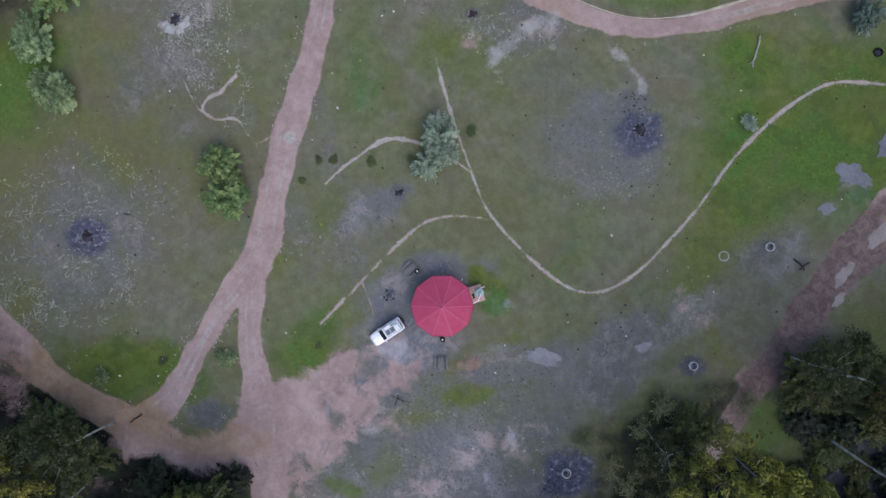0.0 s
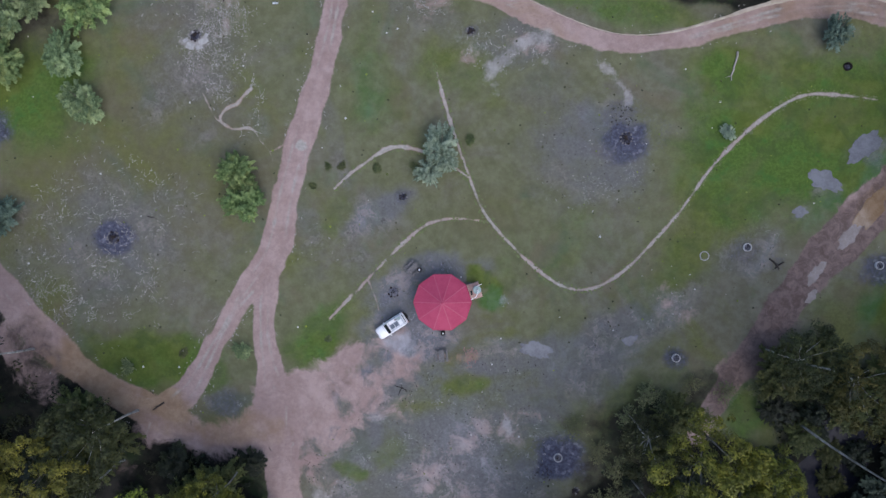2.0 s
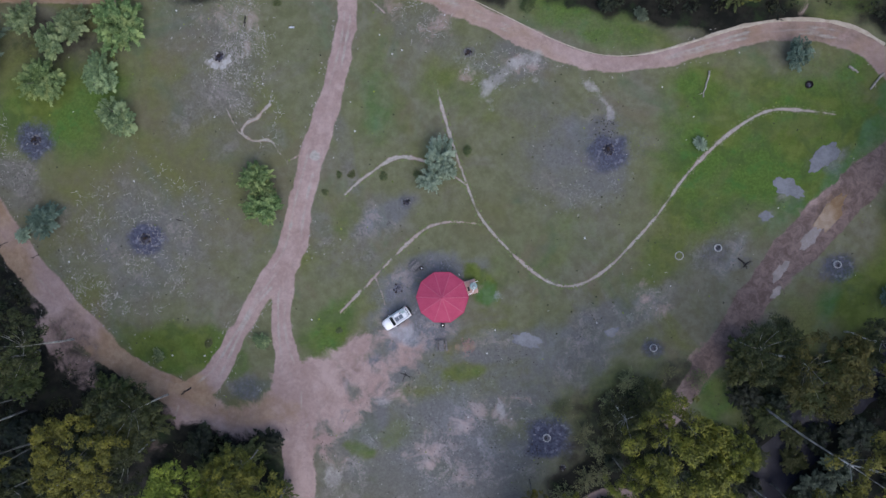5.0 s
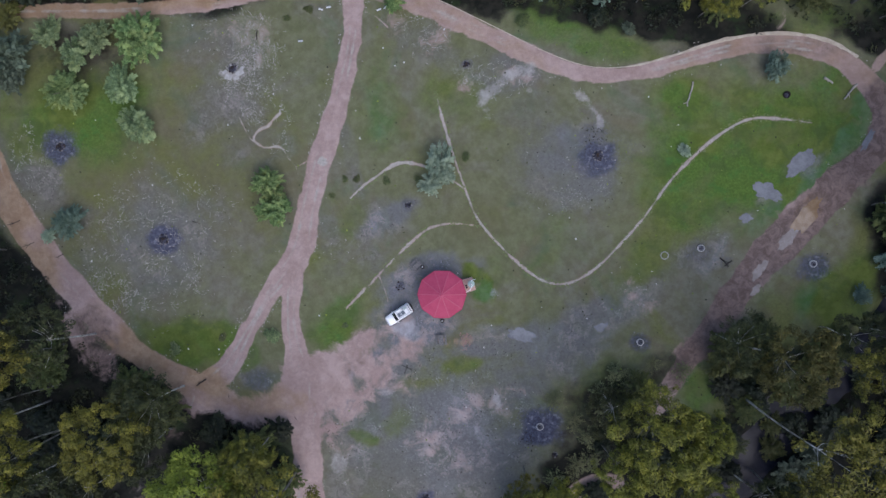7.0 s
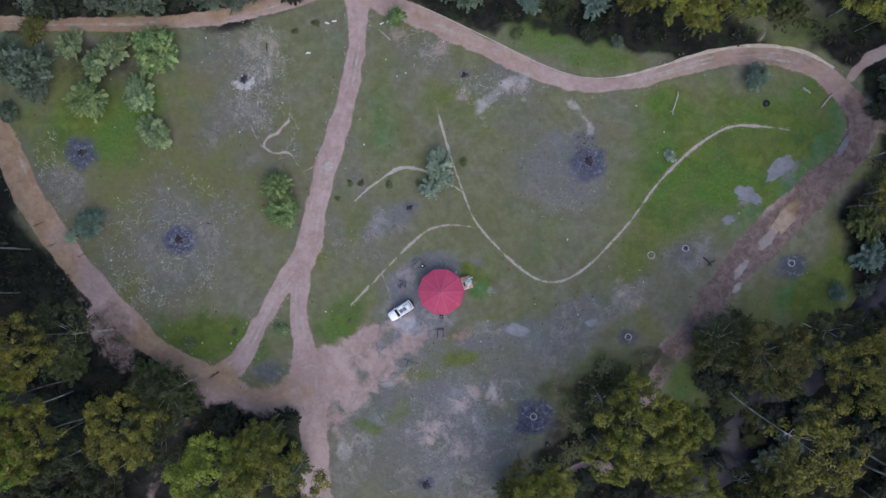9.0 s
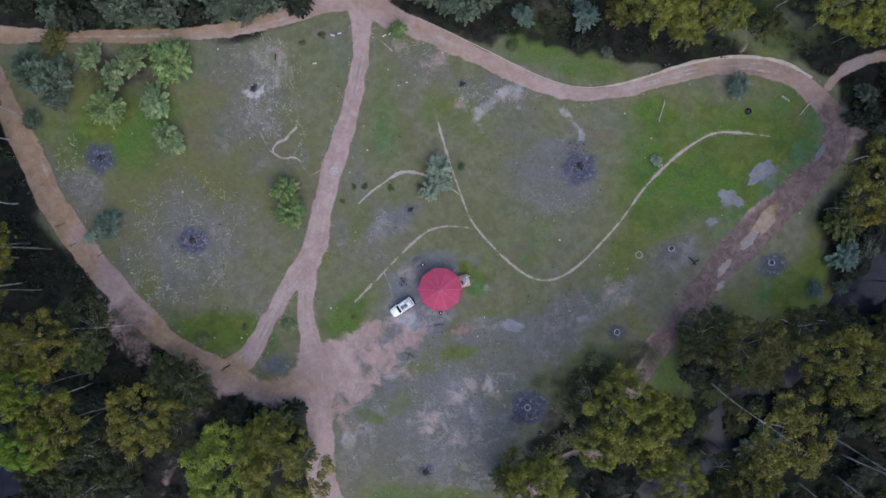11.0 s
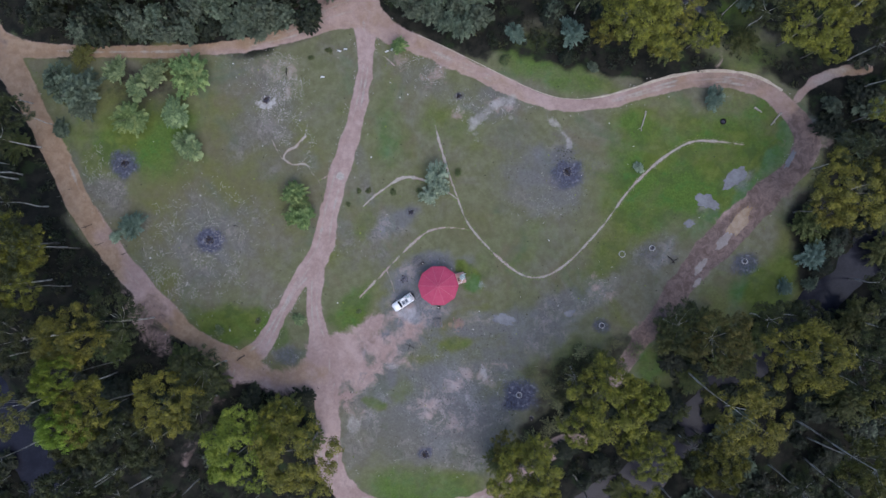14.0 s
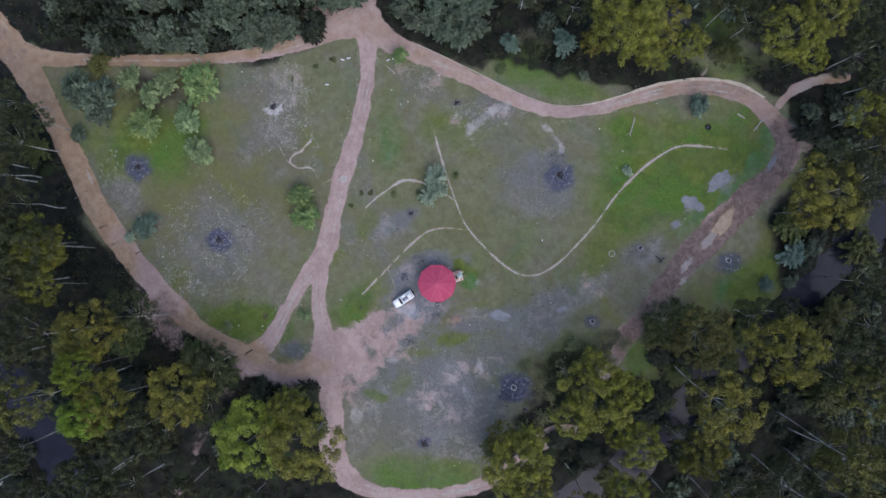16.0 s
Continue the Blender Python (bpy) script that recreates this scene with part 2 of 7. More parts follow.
M_PUDDLE = plain("still_muddy_water", (0.122, 0.126, 0.138), (0.172, 0.176, 0.190), 0.5, 0.10, 0, 0.0, 0.3)
M_CLAY = plain("clay_water", (0.185, 0.122, 0.066), (0.245, 0.172, 0.108), 0.8, 0.10, 0, 0.0, 0.6)
M_MIRE = plain("muddy_rut_water", (0.185, 0.158, 0.146), (0.250, 0.218, 0.204), 0.6, 0.12, 0, 0.0, 0.3)
M_RIVER = plain("river_water", (0.012, 0.013, 0.020), (0.022, 0.023, 0.033), 0.3, 0.12, 0, 0.05, 0.14)
L_GUM = foliage("gum_leaves", (0.050, 0.054, 0.010), (0.120, 0.122, 0.017), (0.184, 0.175, 0.023))
L_LIME = foliage("lime_leaves", (0.072, 0.104, 0.012), (0.148, 0.198, 0.022), (0.210, 0.266, 0.030))
L_OLIVE = foliage("olive_leaves", (0.014, 0.018, 0.007), (0.034, 0.041, 0.014), (0.053, 0.058, 0.018))
L_GREY = foliage("grey_green_leaves", (0.034, 0.046, 0.030), (0.082, 0.104, 0.066), (0.112, 0.138, 0.086))
L_FRESH = foliage("fresh_leaves", (0.050, 0.085, 0.026), (0.152, 0.206, 0.070), (0.252, 0.302, 0.102))
L_BLUE = foliage("blue_green_leaves", (0.105, 0.150, 0.100), (0.240, 0.305, 0.210), (0.32, 0.385, 0.265))
# blue-green leaves a step darker, lens falloff near the edges included
L_TEAL = foliage("teal_leaves", (0.048, 0.082, 0.062), (0.125, 0.180, 0.135), (0.180, 0.245, 0.185))
# understorey green taken near black, canopy shade held in the leaf colour
L_DARK = foliage("shaded_dark_leaves", (0.006, 0.010, 0.006), (0.018, 0.024, 0.011), (0.029, 0.036, 0.014))
L_SCRUB = foliage("scrub_leaves", (0.034, 0.044, 0.011), (0.066, 0.077, 0.021), (0.086, 0.094, 0.025))
L_BROWN = foliage("bronze_leaves", (0.045, 0.047, 0.010), (0.083, 0.083, 0.018), (0.110, 0.104, 0.022))


# ---------------------------------------------------------------- the lie of the land
def vnoise(x, y, scale, seed=0):
    """Smooth value noise in 0..1."""
    x, y = np.asarray(x, float) * scale + seed * 17.3, np.asarray(y, float) * scale - seed * 9.7
    ix, iy = np.floor(x).astype(np.int64), np.floor(y).astype(np.int64)
    fx, fy = x - ix, y - iy
    fx, fy = fx * fx * (3 - 2 * fx), fy * fy * (3 - 2 * fy)

    def h(a, b):
        n = (a * 374761393 + b * 668265263 + seed * 974634777) & 0x7FFFFFFF
        n = ((n ^ (n >> 13)) * 1274126177) & 0x7FFFFFFF
        return ((n ^ (n >> 16)) & 0xFFFF) / 65535.0

    a = h(ix, iy) * (1 - fx) + h(ix + 1, iy) * fx
    b = h(ix, iy + 1) * (1 - fx) + h(ix + 1, iy + 1) * fx
    return a * (1 - fy) + b * fy


def fbm(x, y, scale, seed=0):
    return 0.55 * vnoise(x, y, scale, seed) + 0.3 * vnoise(x, y, scale * 2.1, seed + 1) + 0.15 * vnoise(x, y, scale * 4.3, seed + 2)


def smooth(v, lo, hi):
    u = np.clip((v - lo) / (hi - lo), 0, 1)
    return u * u * (3 - 2 * u)


def spline(pts, per=5):
    """Points along a smooth line through the given ones: x, y and width."""
    p = np.array([pts[0], *pts, pts[-1]], float)
    out = []
    for i in range(1, len(p) - 2):
        for u in np.arange(per) / per:
            a, b, c, d = p[i - 1], p[i], p[i + 1], p[i + 2]
            out.append(0.5 * (2 * b + (c - a) * u + (2 * a - 5 * b + 4 * c - d) * u * u + (3 * b - a - 3 * c + d) * u ** 3))
    return np.array(out + [p[-1]])


def way_distance(x, y, line):
    """Distance to a way's edge: negative on it."""
    d = np.full(np.shape(x), 60.0)
    for (ax, ay, aw), (bx, by, bw) in zip(line[:-1], line[1:]):
        near = (x > min(ax, bx) - 12) & (x < max(ax, bx) + 12) & (y > min(ay, by) - 12) & (y < max(ay, by) + 12)
        if not near.any():
            continue
        px, py = x[near] - ax, y[near] - ay
        vx, vy = bx - ax, by - ay
        u = np.clip((px * vx + py * vy) / (vx * vx + vy * vy + 1e-9), 0, 1)
        d[near] = np.minimum(d[near], np.hypot(px - u * vx, py - u * vy) - 0.5 * (aw + (bw - aw) * u))
    return d


ROADS = {}
ROADS["road_middle"] = [(-17.47, 61.66, 4.4), (-15.34, 52.35, 5.2), (-14.38, 44.20, 4.6), (-13.90, 38.39, 3.1), (-14.47, 32.58, 3.0), (-16.22, 24.43, 3.3), (-18.68, 16.27, 3.7),
                    (-21.03, 8.08, 3.5), (-22.65, 0.03, 4.2), (-25.43, -4.32, 3.8), (-27.78, -7.59, 3.0), (-29.69, -10.86, 2.5), (-31.53, -14.14, 2.9), (-34.47, -19.32, 3.5), (-37.42, -21.82, 4.3)]
ROADS["road_fork"] = [(-23.83, -4.32, 3.0), (-24.12, -8.09, 3.1), (-24.05, -12.66, 3.1), (-23.47, -16.28, 3.6), (-22.75, -19.18, 5.0)]
ROADS["road_west"] = [(-100.20, 54.88, 5.5), (-92.75, 45.20, 6.5), (-87.18, 37.96, 6.5), (-81.02, 27.16, 5.0), (-76.11, 17.59, 5.2), (-71.58, 8.03, 5.4), (-65.70, -0.30, 5.2), (-58.99, -8.01, 5.2),
                  (-52.91, -14.51, 4.8), (-46.85, -18.96, 4.0), (-40.82, -22.10, 5.0), (-35.60, -24.80, 4.6)]
ROADS["road_north"] = [(-90.27, 42.18, 5.0), (-82.84, 39.95, 3.4), (-74.21, 39.50, 2.6), (-64.41, 39.16, 2.4), (-49.85, 39.24, 2.4), (-37.84, 40.28, 2.9), (-28.31, 42.51, 3.4), (-21.21, 45.46, 5.5), (-14.74, 47.11, 7.5)]
ROADS["road_loop"] = [(-13.56, 45.94, 6.0), (-8.28, 41.81, 4.0), (-1.27, 38.83, 3.6), (9.17, 33.88, 3.2), (17.25, 30.01, 3.0), (24.13, 28.01, 2.6), (30.96, 28.08, 2.5), (37.75, 29.63, 2.8),
                  (45.61, 31.85, 3.0), (53.44, 32.69, 3.2), (60.13, 31.62, 3.4), (65.14, 28.76, 3.6), (69.04, 24.56, 4.2), (70.84, 20.37, 5.0), (68.56, 15.52, 4.6), (63.62, 11.00, 5.0)]
ROADS["road_east"] = [(64.72, 12.13, 4.6), (59.77, 7.03, 6.0), (54.24, 1.33, 6.2), (49.80, -3.83, 5.0), (45.34, -9.57, 4.2), (40.87, -15.92, 3.4), (37.50, -20.79, 3.0), (34.69, -25.78, 2.6)]
ROADS["road_yard"] = [(-39.01, -23.60, 5.0), (-34.50, -25.40, 4.4), (-30.00, -26.30, 4.6), (-25.50, -25.60, 6.4), (-20.60, -22.60, 10.4), (-14.90, -19.70, 9.8), (-9.60, -16.90, 8.6), (-5.20, -14.40, 5.6)]
ROADS["road_south"] = [(-21.68, -23.63, 7.0), (-21.67, -29.52, 4.6), (-21.30, -37.41, 5.2), (-21.05, -43.07, 5.4), (-19.14, -46.93, 4.4), (-13.92, -50.11, 3.2), (-5.66, -51.33, 2.8), (2.54, -50.67, 2.6), (9.52, -48.64, 2.6),
                   (12.99, -47.04, 2.6), (19.32, -41.67, 2.6), (25.05, -37.84, 3.2), (28.49, -37.43, 2.6)]
ROADS["road_southwest"] = [(-40.82, -24.47, 4.0), (-42.87, -29.84, 2.6), (-46.86, -35.85, 2.6), (-50.50, -41.88, 2.8), (-52.93, -49.10, 2.4), (-55.99, -55.16, 2.4)]
ROADS["road_spur"] = [(68.78, 28.73, 1.6), (71.40, 31.64, 1.9), (75.01, 33.41, 1.9), (78.83, 34.16, 2.0), (82.11, 34.35, 1.2)]
RIVERS = {}
RIVERS["river_east"] = [(99.55, 23.83, 5.0), (92.14, 10.44, 5.5), (84.62, 1.44, 6.5), (77.20, -6.20, 4.6), (67.20, -17.40, 4.2), (56.68, -25.46, 6.0), (48.90, -34.75, 6.0), (39.92, -43.56, 5.5), (30.85, -50.70, 5.0), (19.99, -60.28, 5.0)]
RIVERS["river_west"] = [(-100.51, -14.96, 5.0), (-93.02, -25.77, 5.0), (-87.43, -35.35, 6.0), (-81.85, -43.71, 6.0), (-76.91, -52.05, 5.5), (-71.97, -61.58, 5.0)]
FOOTPATHS = {}
FOOTPATHS["footpath_winding"] = [(-0.65, 25.51, 0.25), (0.06, 22.84, 0.55), (1.24, 18.55, 0.9), (2.53, 14.49, 0.7), (4.18, 9.85, 0.75), (6.05, 5.21, 0.85), (9.31, 1.16, 0.7), (13.37, -2.76, 0.7),
                         (17.19, -5.17, 0.7), (20.87, -5.38, 0.65), (24.87, -3.16, 0.7), (28.84, 0.66, 0.65), (32.80, 5.27, 0.6), (36.74, 10.78, 0.65), (40.66, 15.00, 0.7), (44.58, 18.31, 1.0),
                         (49.06, 20.68, 0.8), (53.53, 20.78, 0.7), (59.11, 20.08, 0.4)]
FOOTPATHS["footpath_north"] = [(4.18, 9.62, 0.6), (2.31, 11.01, 0.55), (-2.12, 13.33, 0.8), (-6.45, 13.92, 1.0), (-10.31, 11.71, 0.75), (-12.42, 10.19, 0.7), (-14.53, 8.21, 0.5)]
FOOTPATHS["footpath_south"] = [(6.52, 3.71, 0.2), (2.57, 4.16, 0.45), (-1.16, 3.57, 0.85), (-4.07, 1.58, 0.7), (-7.57, -1.82, 0.5), (-9.79, -4.16, 0.6), (-12.61, -7.10, 0.95), (-15.20, -9.70, 0.5)]
FOOTPATHS["footpath_spur"] = [(-9.68, -4.40, 0.45), (-8.97, -6.14, 0.5), (-8.49, -7.43, 0.5), (-8.26, -8.48, 0.2)]
FOOTPATHS["footpath_sign"] = [(-15.31, 40.26, 0.1), (-12.72, 38.84, 0.35), (-10.02, 37.42, 0.3), (-8.26, 35.78, 0.1)]
FOOTPATHS["footpath_washout"] = [(-25.77, 22.26, 0.5), (-27.15, 20.97, 0.6), (-28.03, 19.96, 0.65), (-29.50, 19.24, 0.5), (-30.23, 17.87, 0.8), (-28.92, 16.70, 0.6), (-27.82, 16.56, 0.5), (-26.58, 16.69, 1.0), (-25.48, 16.25, 0.5), (-24.61, 14.95, 0.4), (-23.44, 13.50, 0.3), (-22.86, 12.05, 0.35)]
FOOTPATHS["footpath_gully"] = [(-32.72, 21.58, 0.2), (-31.99, 20.13, 0.3), (-30.96, 18.16, 0.4), (-30.23, 17.58, 0.5)]
FOOTPATHS["footpath_trickle"] = [(-23.44, 13.35, 0.25), (-22.42, 13.78, 0.25), (-21.11, 14.50, 0.15)]
NARROW = {"road_west": 0.4, "road_loop": 0.2, "road_north": 0.2}
ROAD_LINES = {k: spline([(x, y, w - NARROW.get(k, 0.0)) for x, y, w in v]) for k, v in ROADS.items()}
RIVER_LINES = {k: spline(v) for k, v in RIVERS.items()}
PATH_LINES = {k: spline(v, 8) for k, v in FOOTPATHS.items()}
lip = ROAD_LINES["road_loop"][8:56]
lip_way = np.gradient(lip[:, :2], axis=0)
lip_way /= np.hypot(*lip_way.T)[:, None]
# a pale lip of sand along the loop road's outer edge
PATH_LINES["verge"] = np.column_stack([lip[:, 0] - lip_way[:, 1] * (0.5 * lip[:, 2] + 0.05), lip[:, 1] + lip_way[:, 0] * (0.5 * lip[:, 2] + 0.05),
                                       0.14 + 0.50 * smooth(np.arange(len(lip)), 18, 34)])


def relief(x, y):
    """The ground's height without its channels: almost level."""
    return 0.10 * np.sin(x * 0.11 + 0.6) * np.cos(y * 0.13) + 0.05 * np.sin(x * 0.37 + y * 0.29)


def ground_z(x, y):
    x, y = np.atleast_1d(np.asarray(x, float)), np.atleast_1d(np.asarray(y, float))
    z = relief(x, y)
    for line in RIVER_LINES.values():
        z = z - 1.7 * smooth(-way_distance(x, y, line) + 5.0 * (fbm(x, y, 0.14, 60) - 0.5), -3.5, 1.2)
    return z


def gz(x, y):
    return float(ground_z(x, y)[0])


class Cover:
    """The eight ground covers at a set of places, each 0 to 1."""
    NAMES = ("soil", "ash", "lush", "pale", "wood", "wet_dim", "warm", "grey")

    def __init__(self, x, y):
        self.x, self.y = x, y
        self.m = {k: np.zeros(len(x)) for k in self.NAMES}

    def spot(self, name, x, y, rx, ry, turn=0.0, much=1.0, soft=0.5):
        """A patch with a ragged edge."""
        c, s = math.cos(radians(turn)), math.sin(radians(turn))
        dx, dy = self.x - x, self.y - y
        near = (np.abs(dx) < 1.7 * (rx + ry)) & (np.abs(dy) < 1.7 * (rx + ry))
        u, v = (dx[near] * c + dy[near] * s) / rx, (-dx[near] * s + dy[near] * c) / ry
        size = max(rx, ry)
        d = np.hypot(u, v) + 0.7 * (fbm(self.x[near], self.y[near], 2.2 / size, int(abs(x) * 3 + abs(y)) % 97) - 0.5)
        self.m[name][near] = np.maximum(self.m[name][near], much * smooth(-d, -1 - soft, -1 + soft))

    def layer(self):
        a = np.stack([self.m[k] for k in self.NAMES], 1)
        return np.clip(a, 0, 1)


def cover(x, y):
    """Which cover lies where."""
    c = Cover(x, y)
    m = c.m
    wob = (fbm(x, y, 0.4, 5) - 0.5) * 0.28
    # forest floor all round the clearing, canopy shade held in its near-black tone
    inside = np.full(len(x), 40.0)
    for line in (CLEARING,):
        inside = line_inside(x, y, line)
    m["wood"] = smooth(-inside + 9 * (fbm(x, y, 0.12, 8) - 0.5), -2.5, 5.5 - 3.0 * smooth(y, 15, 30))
    # glades keep some floor tone, dimming their grass like tree shade
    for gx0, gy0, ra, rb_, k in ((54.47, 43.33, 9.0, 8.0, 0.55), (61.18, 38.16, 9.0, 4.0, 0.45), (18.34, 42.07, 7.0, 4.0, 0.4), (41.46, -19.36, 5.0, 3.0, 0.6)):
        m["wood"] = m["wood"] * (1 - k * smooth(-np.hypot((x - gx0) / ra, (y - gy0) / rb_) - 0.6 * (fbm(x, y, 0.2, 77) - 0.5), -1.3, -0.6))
    # scrubby margin under the south-eastern trees, its shade painted in as soft dark
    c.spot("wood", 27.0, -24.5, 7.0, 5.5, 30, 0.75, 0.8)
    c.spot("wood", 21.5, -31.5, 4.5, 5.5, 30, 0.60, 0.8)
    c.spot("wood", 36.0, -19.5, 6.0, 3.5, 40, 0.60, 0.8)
    # leaf litter under the young trees, darkened to hold their shade
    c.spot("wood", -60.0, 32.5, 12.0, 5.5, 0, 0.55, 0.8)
    # bright grass
    c.spot("lush", 27.0, -21.0, 9.0, 5.0, 30, 0.5, 0.8)
    c.spot("lush", 50.0, 15.5, 18.0, 11.0, 18, 1.0, 0.6)
    c.spot("lush", 63.52, 23.45, 6.96, 6.38, 0, 0.85, 0.6)
    c.spot("lush", 38.92, 22.44, 5.80, 5.22, 0, 0.95, 0.6)
    c.spot("lush", 63.77, -6.59, 8.12, 4.41, 30, 1.0, 0.5)
    c.spot("lush", 42.60, -21.64, 5.22, 3.25, 40, 0.8, 0.5)
    c.spot("lush", 24.10, 33.40, 15.08, 3.02, -14, 0.65, 0.5)
    c.spot("lush", -60.5, 21.5, 14.0, 7.4, 12, 1.0, 0.9)
    c.spot("lush", -40.22, -15.57, 9.28, 3.71, -8, 0.95, 0.5)
    c.spot("lush", -16.6, -11.8, 3.2, 5.6, -38, 0.75, 0.5)
    c.spot("lush", -31.22, -17.85, 2.09, 3.48, 0, 0.6, 0.5)
    c.spot("lush", -6.67, -27.88, 4.17, 3.02, 0, 0.42, 0.6)
    c.spot("lush", -9.40, 23.24, 4.17, 6.96, 0, 0.5, 0.6)
    c.spot("lush", 3.42, 24.91, 5.80, 4.64, 0, 0.5, 0.6)
    c.spot("lush", -21.19, 33.80, 4.06, 6.96, 0, 0.25, 0.6)
    c.spot("lush", -14.05, 5.17, 3.02, 3.48, 0, 0.5, 0.6)
    c.spot("lush", 7.03, -6.97, 2.09, 1.62, 0, 1.0, 0.5)
    c.spot("lush", 20.84, 0.05, 12.76, 6.38, -20, 0.34, 0.6)
    c.spot("lush", 33.41, -2.19, 8.12, 3.48, 40, 0.55, 0.6)
    c.spot("lush", 3.58, -18.64, 3.48, 1.39, 10, 0.6, 0.5)
    c.spot("lush", -2.74, -47.04, 13.92, 3.94, 0, 0.72, 0.5)
    # worn grey ground
    c.spot("grey", 0.13, -32.11, 17.39, 11.02, -20, 0.92, 0.5)
    c.spot("grey", 12.87, -19.69, 10.44, 6.96, 20, 0.7, 0.5)
    c.spot("grey", 27.76, -9.14, 9.86, 4.41, 30, 0.65, 0.5)
    c.spot("grey", -12.77, -38.78, 6.96, 6.96, 0, 0.65, 0.5)
    c.spot("grey", -2.25, -18.70, 6.96, 3.25, 10, 0.7, 0.5)
    c.spot("grey", -5.80, -5.89, 3.48, 3.25, 0, 0.75, 0.5)
    c.spot("grey", -45.04, 0.96, 13.34, 10.44, 10, 0.70, 0.6)
    c.spot("grey", 20.77, 13.31, 10.20, 9.28, 0, 0.75, 0.5)
    c.spot("grey", -34.25, 27.46, 8.12, 11.60, 0, 0.70, 0.6)
    c.spot("grey", 9.20, 28.34, 8.70, 4.17, 0, 0.7, 0.5)
    c.spot("grey", -9.35, 5.76, 5.22, 2.78, 30, 0.6, 0.5)
    c.spot("grey", 41.33, 0.14, 5.22, 3.48, 30, 0.7, 0.5)
    c.spot("grey", -68.13, 12.80, 4.41, 8.12, 30, 0.7, 0.5)
    c.spot("grey", -3.00, 33.64, 6.96, 3.25, -25, 0.6, 0.5)
    c.spot("grey", -14.67, 16.26, 1.39, 6.96, 14, 0.6, 0.5)
    c.spot("grey", -17.58, -0.11, 2.55, 5.80, 10, 0.55, 0.5)
    c.spot("grey", 9.14, 42.18, 6.96, 4.17, -25, 0.5, 0.5)
    c.spot("grey", 75.63, 25.08, 4.64, 5.80, 0, 0.6, 0.5)
    c.spot("grey", -4.03, -12.30, 6.73, 5.33, 10, 0.95, 0.6)
    c.spot("grey", -9.30, -14.10, 4.64, 1.86, 35, 0.8, 0.6)
    c.spot("grey", 9.38, -15.08, 8.12, 3.02, 10, 0.85, 0.5)
    c.spot("grey", 20.92, -16.13, 6.96, 5.80, 30, 0.7, 0.5)
    c.spot("grey", -15.15, -29.42, 4.17, 4.17, 0, 0.8, 0.5)
    c.spot("grey", -29.46, 12.77, 6.96, 10.44, 0, 0.28, 0.5)
    c.spot("grey", -19.99, 25.04, 3.48, 6.96, 10, 0.3, 0.5)
    c.spot("grey", 14.99, 21.97, 6.96, 4.64, 10, 0.45, 0.5)
    c.spot("grey", -31.84, 2.19, 4.64, 8.12, 0, 0.3, 0.5)
    m["grey"] *= 1 - 0.6 * m["lush"]
    c.spot("wet_dim", 0.10, -23.34, 22.03, 17.39, -10, 0.14, 0.4)
    c.spot("wet_dim", 18.61, -13.83, 17.39, 8.12, 20, 0.13, 0.4)
    c.spot("wet_dim", -3.46, -9.5, 7.5, 8.5, 0, 0.28, 0.4)
    # north road and its corner darkened, lens falloff put into the brown
    c.spot("wet_dim", -62.0, 39.5, 22.0, 2.6, 0, 0.4, 0.6)
    c.spot("wet_dim", -93.0, 41.0, 9.0, 7.0, 0, 0.5, 0.7)
    c.spot("wet_dim", -45.04, 0.96, 9.28, 6.96, 10, 0.11, 0.5)
    c.spot("wet_dim", 9.20, 27.77, 8.70, 4.17, 0, 0.10, 0.5)
    c.spot("grey", -68.74, 15.19, 3.94, 9.28, 32, 0.95, 0.5)
    c.spot("grey", -41.43, 15.14, 6.96, 5.22, 0, 0.28, 0.5)
    c.spot("grey", -10.50, -3.58, 3.02, 5.80, 20, 0.6, 0.5)
    c.spot("lush", -35.41, -14.35, 5.33, 2.78, 0, 0.8, 0.5)
    c.spot("lush", -11.85, -30.54, 3.02, 1.62, -20, 0.6, 0.5)
    c.spot("lush", 26.59, -5.69, 6.96, 2.78, 20, 0.4, 0.5)
    c.spot("lush", 11.64, -3.46, 5.80, 2.78, 10, 0.34, 0.5)
    c.spot("lush", 45.0, 36.0, 12.0, 2.6, 0, 0.6, 0.6)
    c.spot("lush", 20.0, 38.0, 10.0, 3.6, -14, 0.8, 0.6)
    c.spot("lush", 58.34, 46.67, 5.80, 4.64, 0, 0.85, 0.6)
    c.spot("lush", 63.40, 37.58, 9.28, 2.32, 15, 0.6, 0.6)
    c.spot("pale", 0.03, -2.59, 3.02, 1.39, 0, 0.45, 0.8)
    c.spot("pale", -8.14, -7.07, 1.62, 1.16, 0, 0.4, 0.8)
    c.spot("lush", 5.62, -3.96, 2.32, 1.39, -30, 1.0, 0.5)
    c.spot("lush", 7.72, -5.80, 1.16, 2.09, 0, 1.0, 0.5)
    c.spot("wet_dim", 0.04, -3.52, 6.96, 4.64, 0, 0.25, 0.5)
    c.spot("grey", 0.03, -2.94, 6.96, 3.02, 0, 0.7, 0.5)
    for px0, py0, pr in ((57.38, 13.73, 3.2), (52.05, 9.18, 2.8), (48.72, 4.96, 1.5), (13.31, -13.88, 2.4), (25.95, -12.38, 1.4)):
        c.spot("grey", px0, py0, pr, pr * 0.8, 30, 0.45, 0.7)
        c.spot("wet_dim", px0, py0, pr, pr * 0.8, 30, 0.12, 0.7)
    c.spot("grey", -12.81, -22.93, 8.12, 5.10, 15, 1.0, 0.5)
    c.spot("grey", -8.11, -18.77, 6.96, 3.25, 15, 1.0, 0.5)
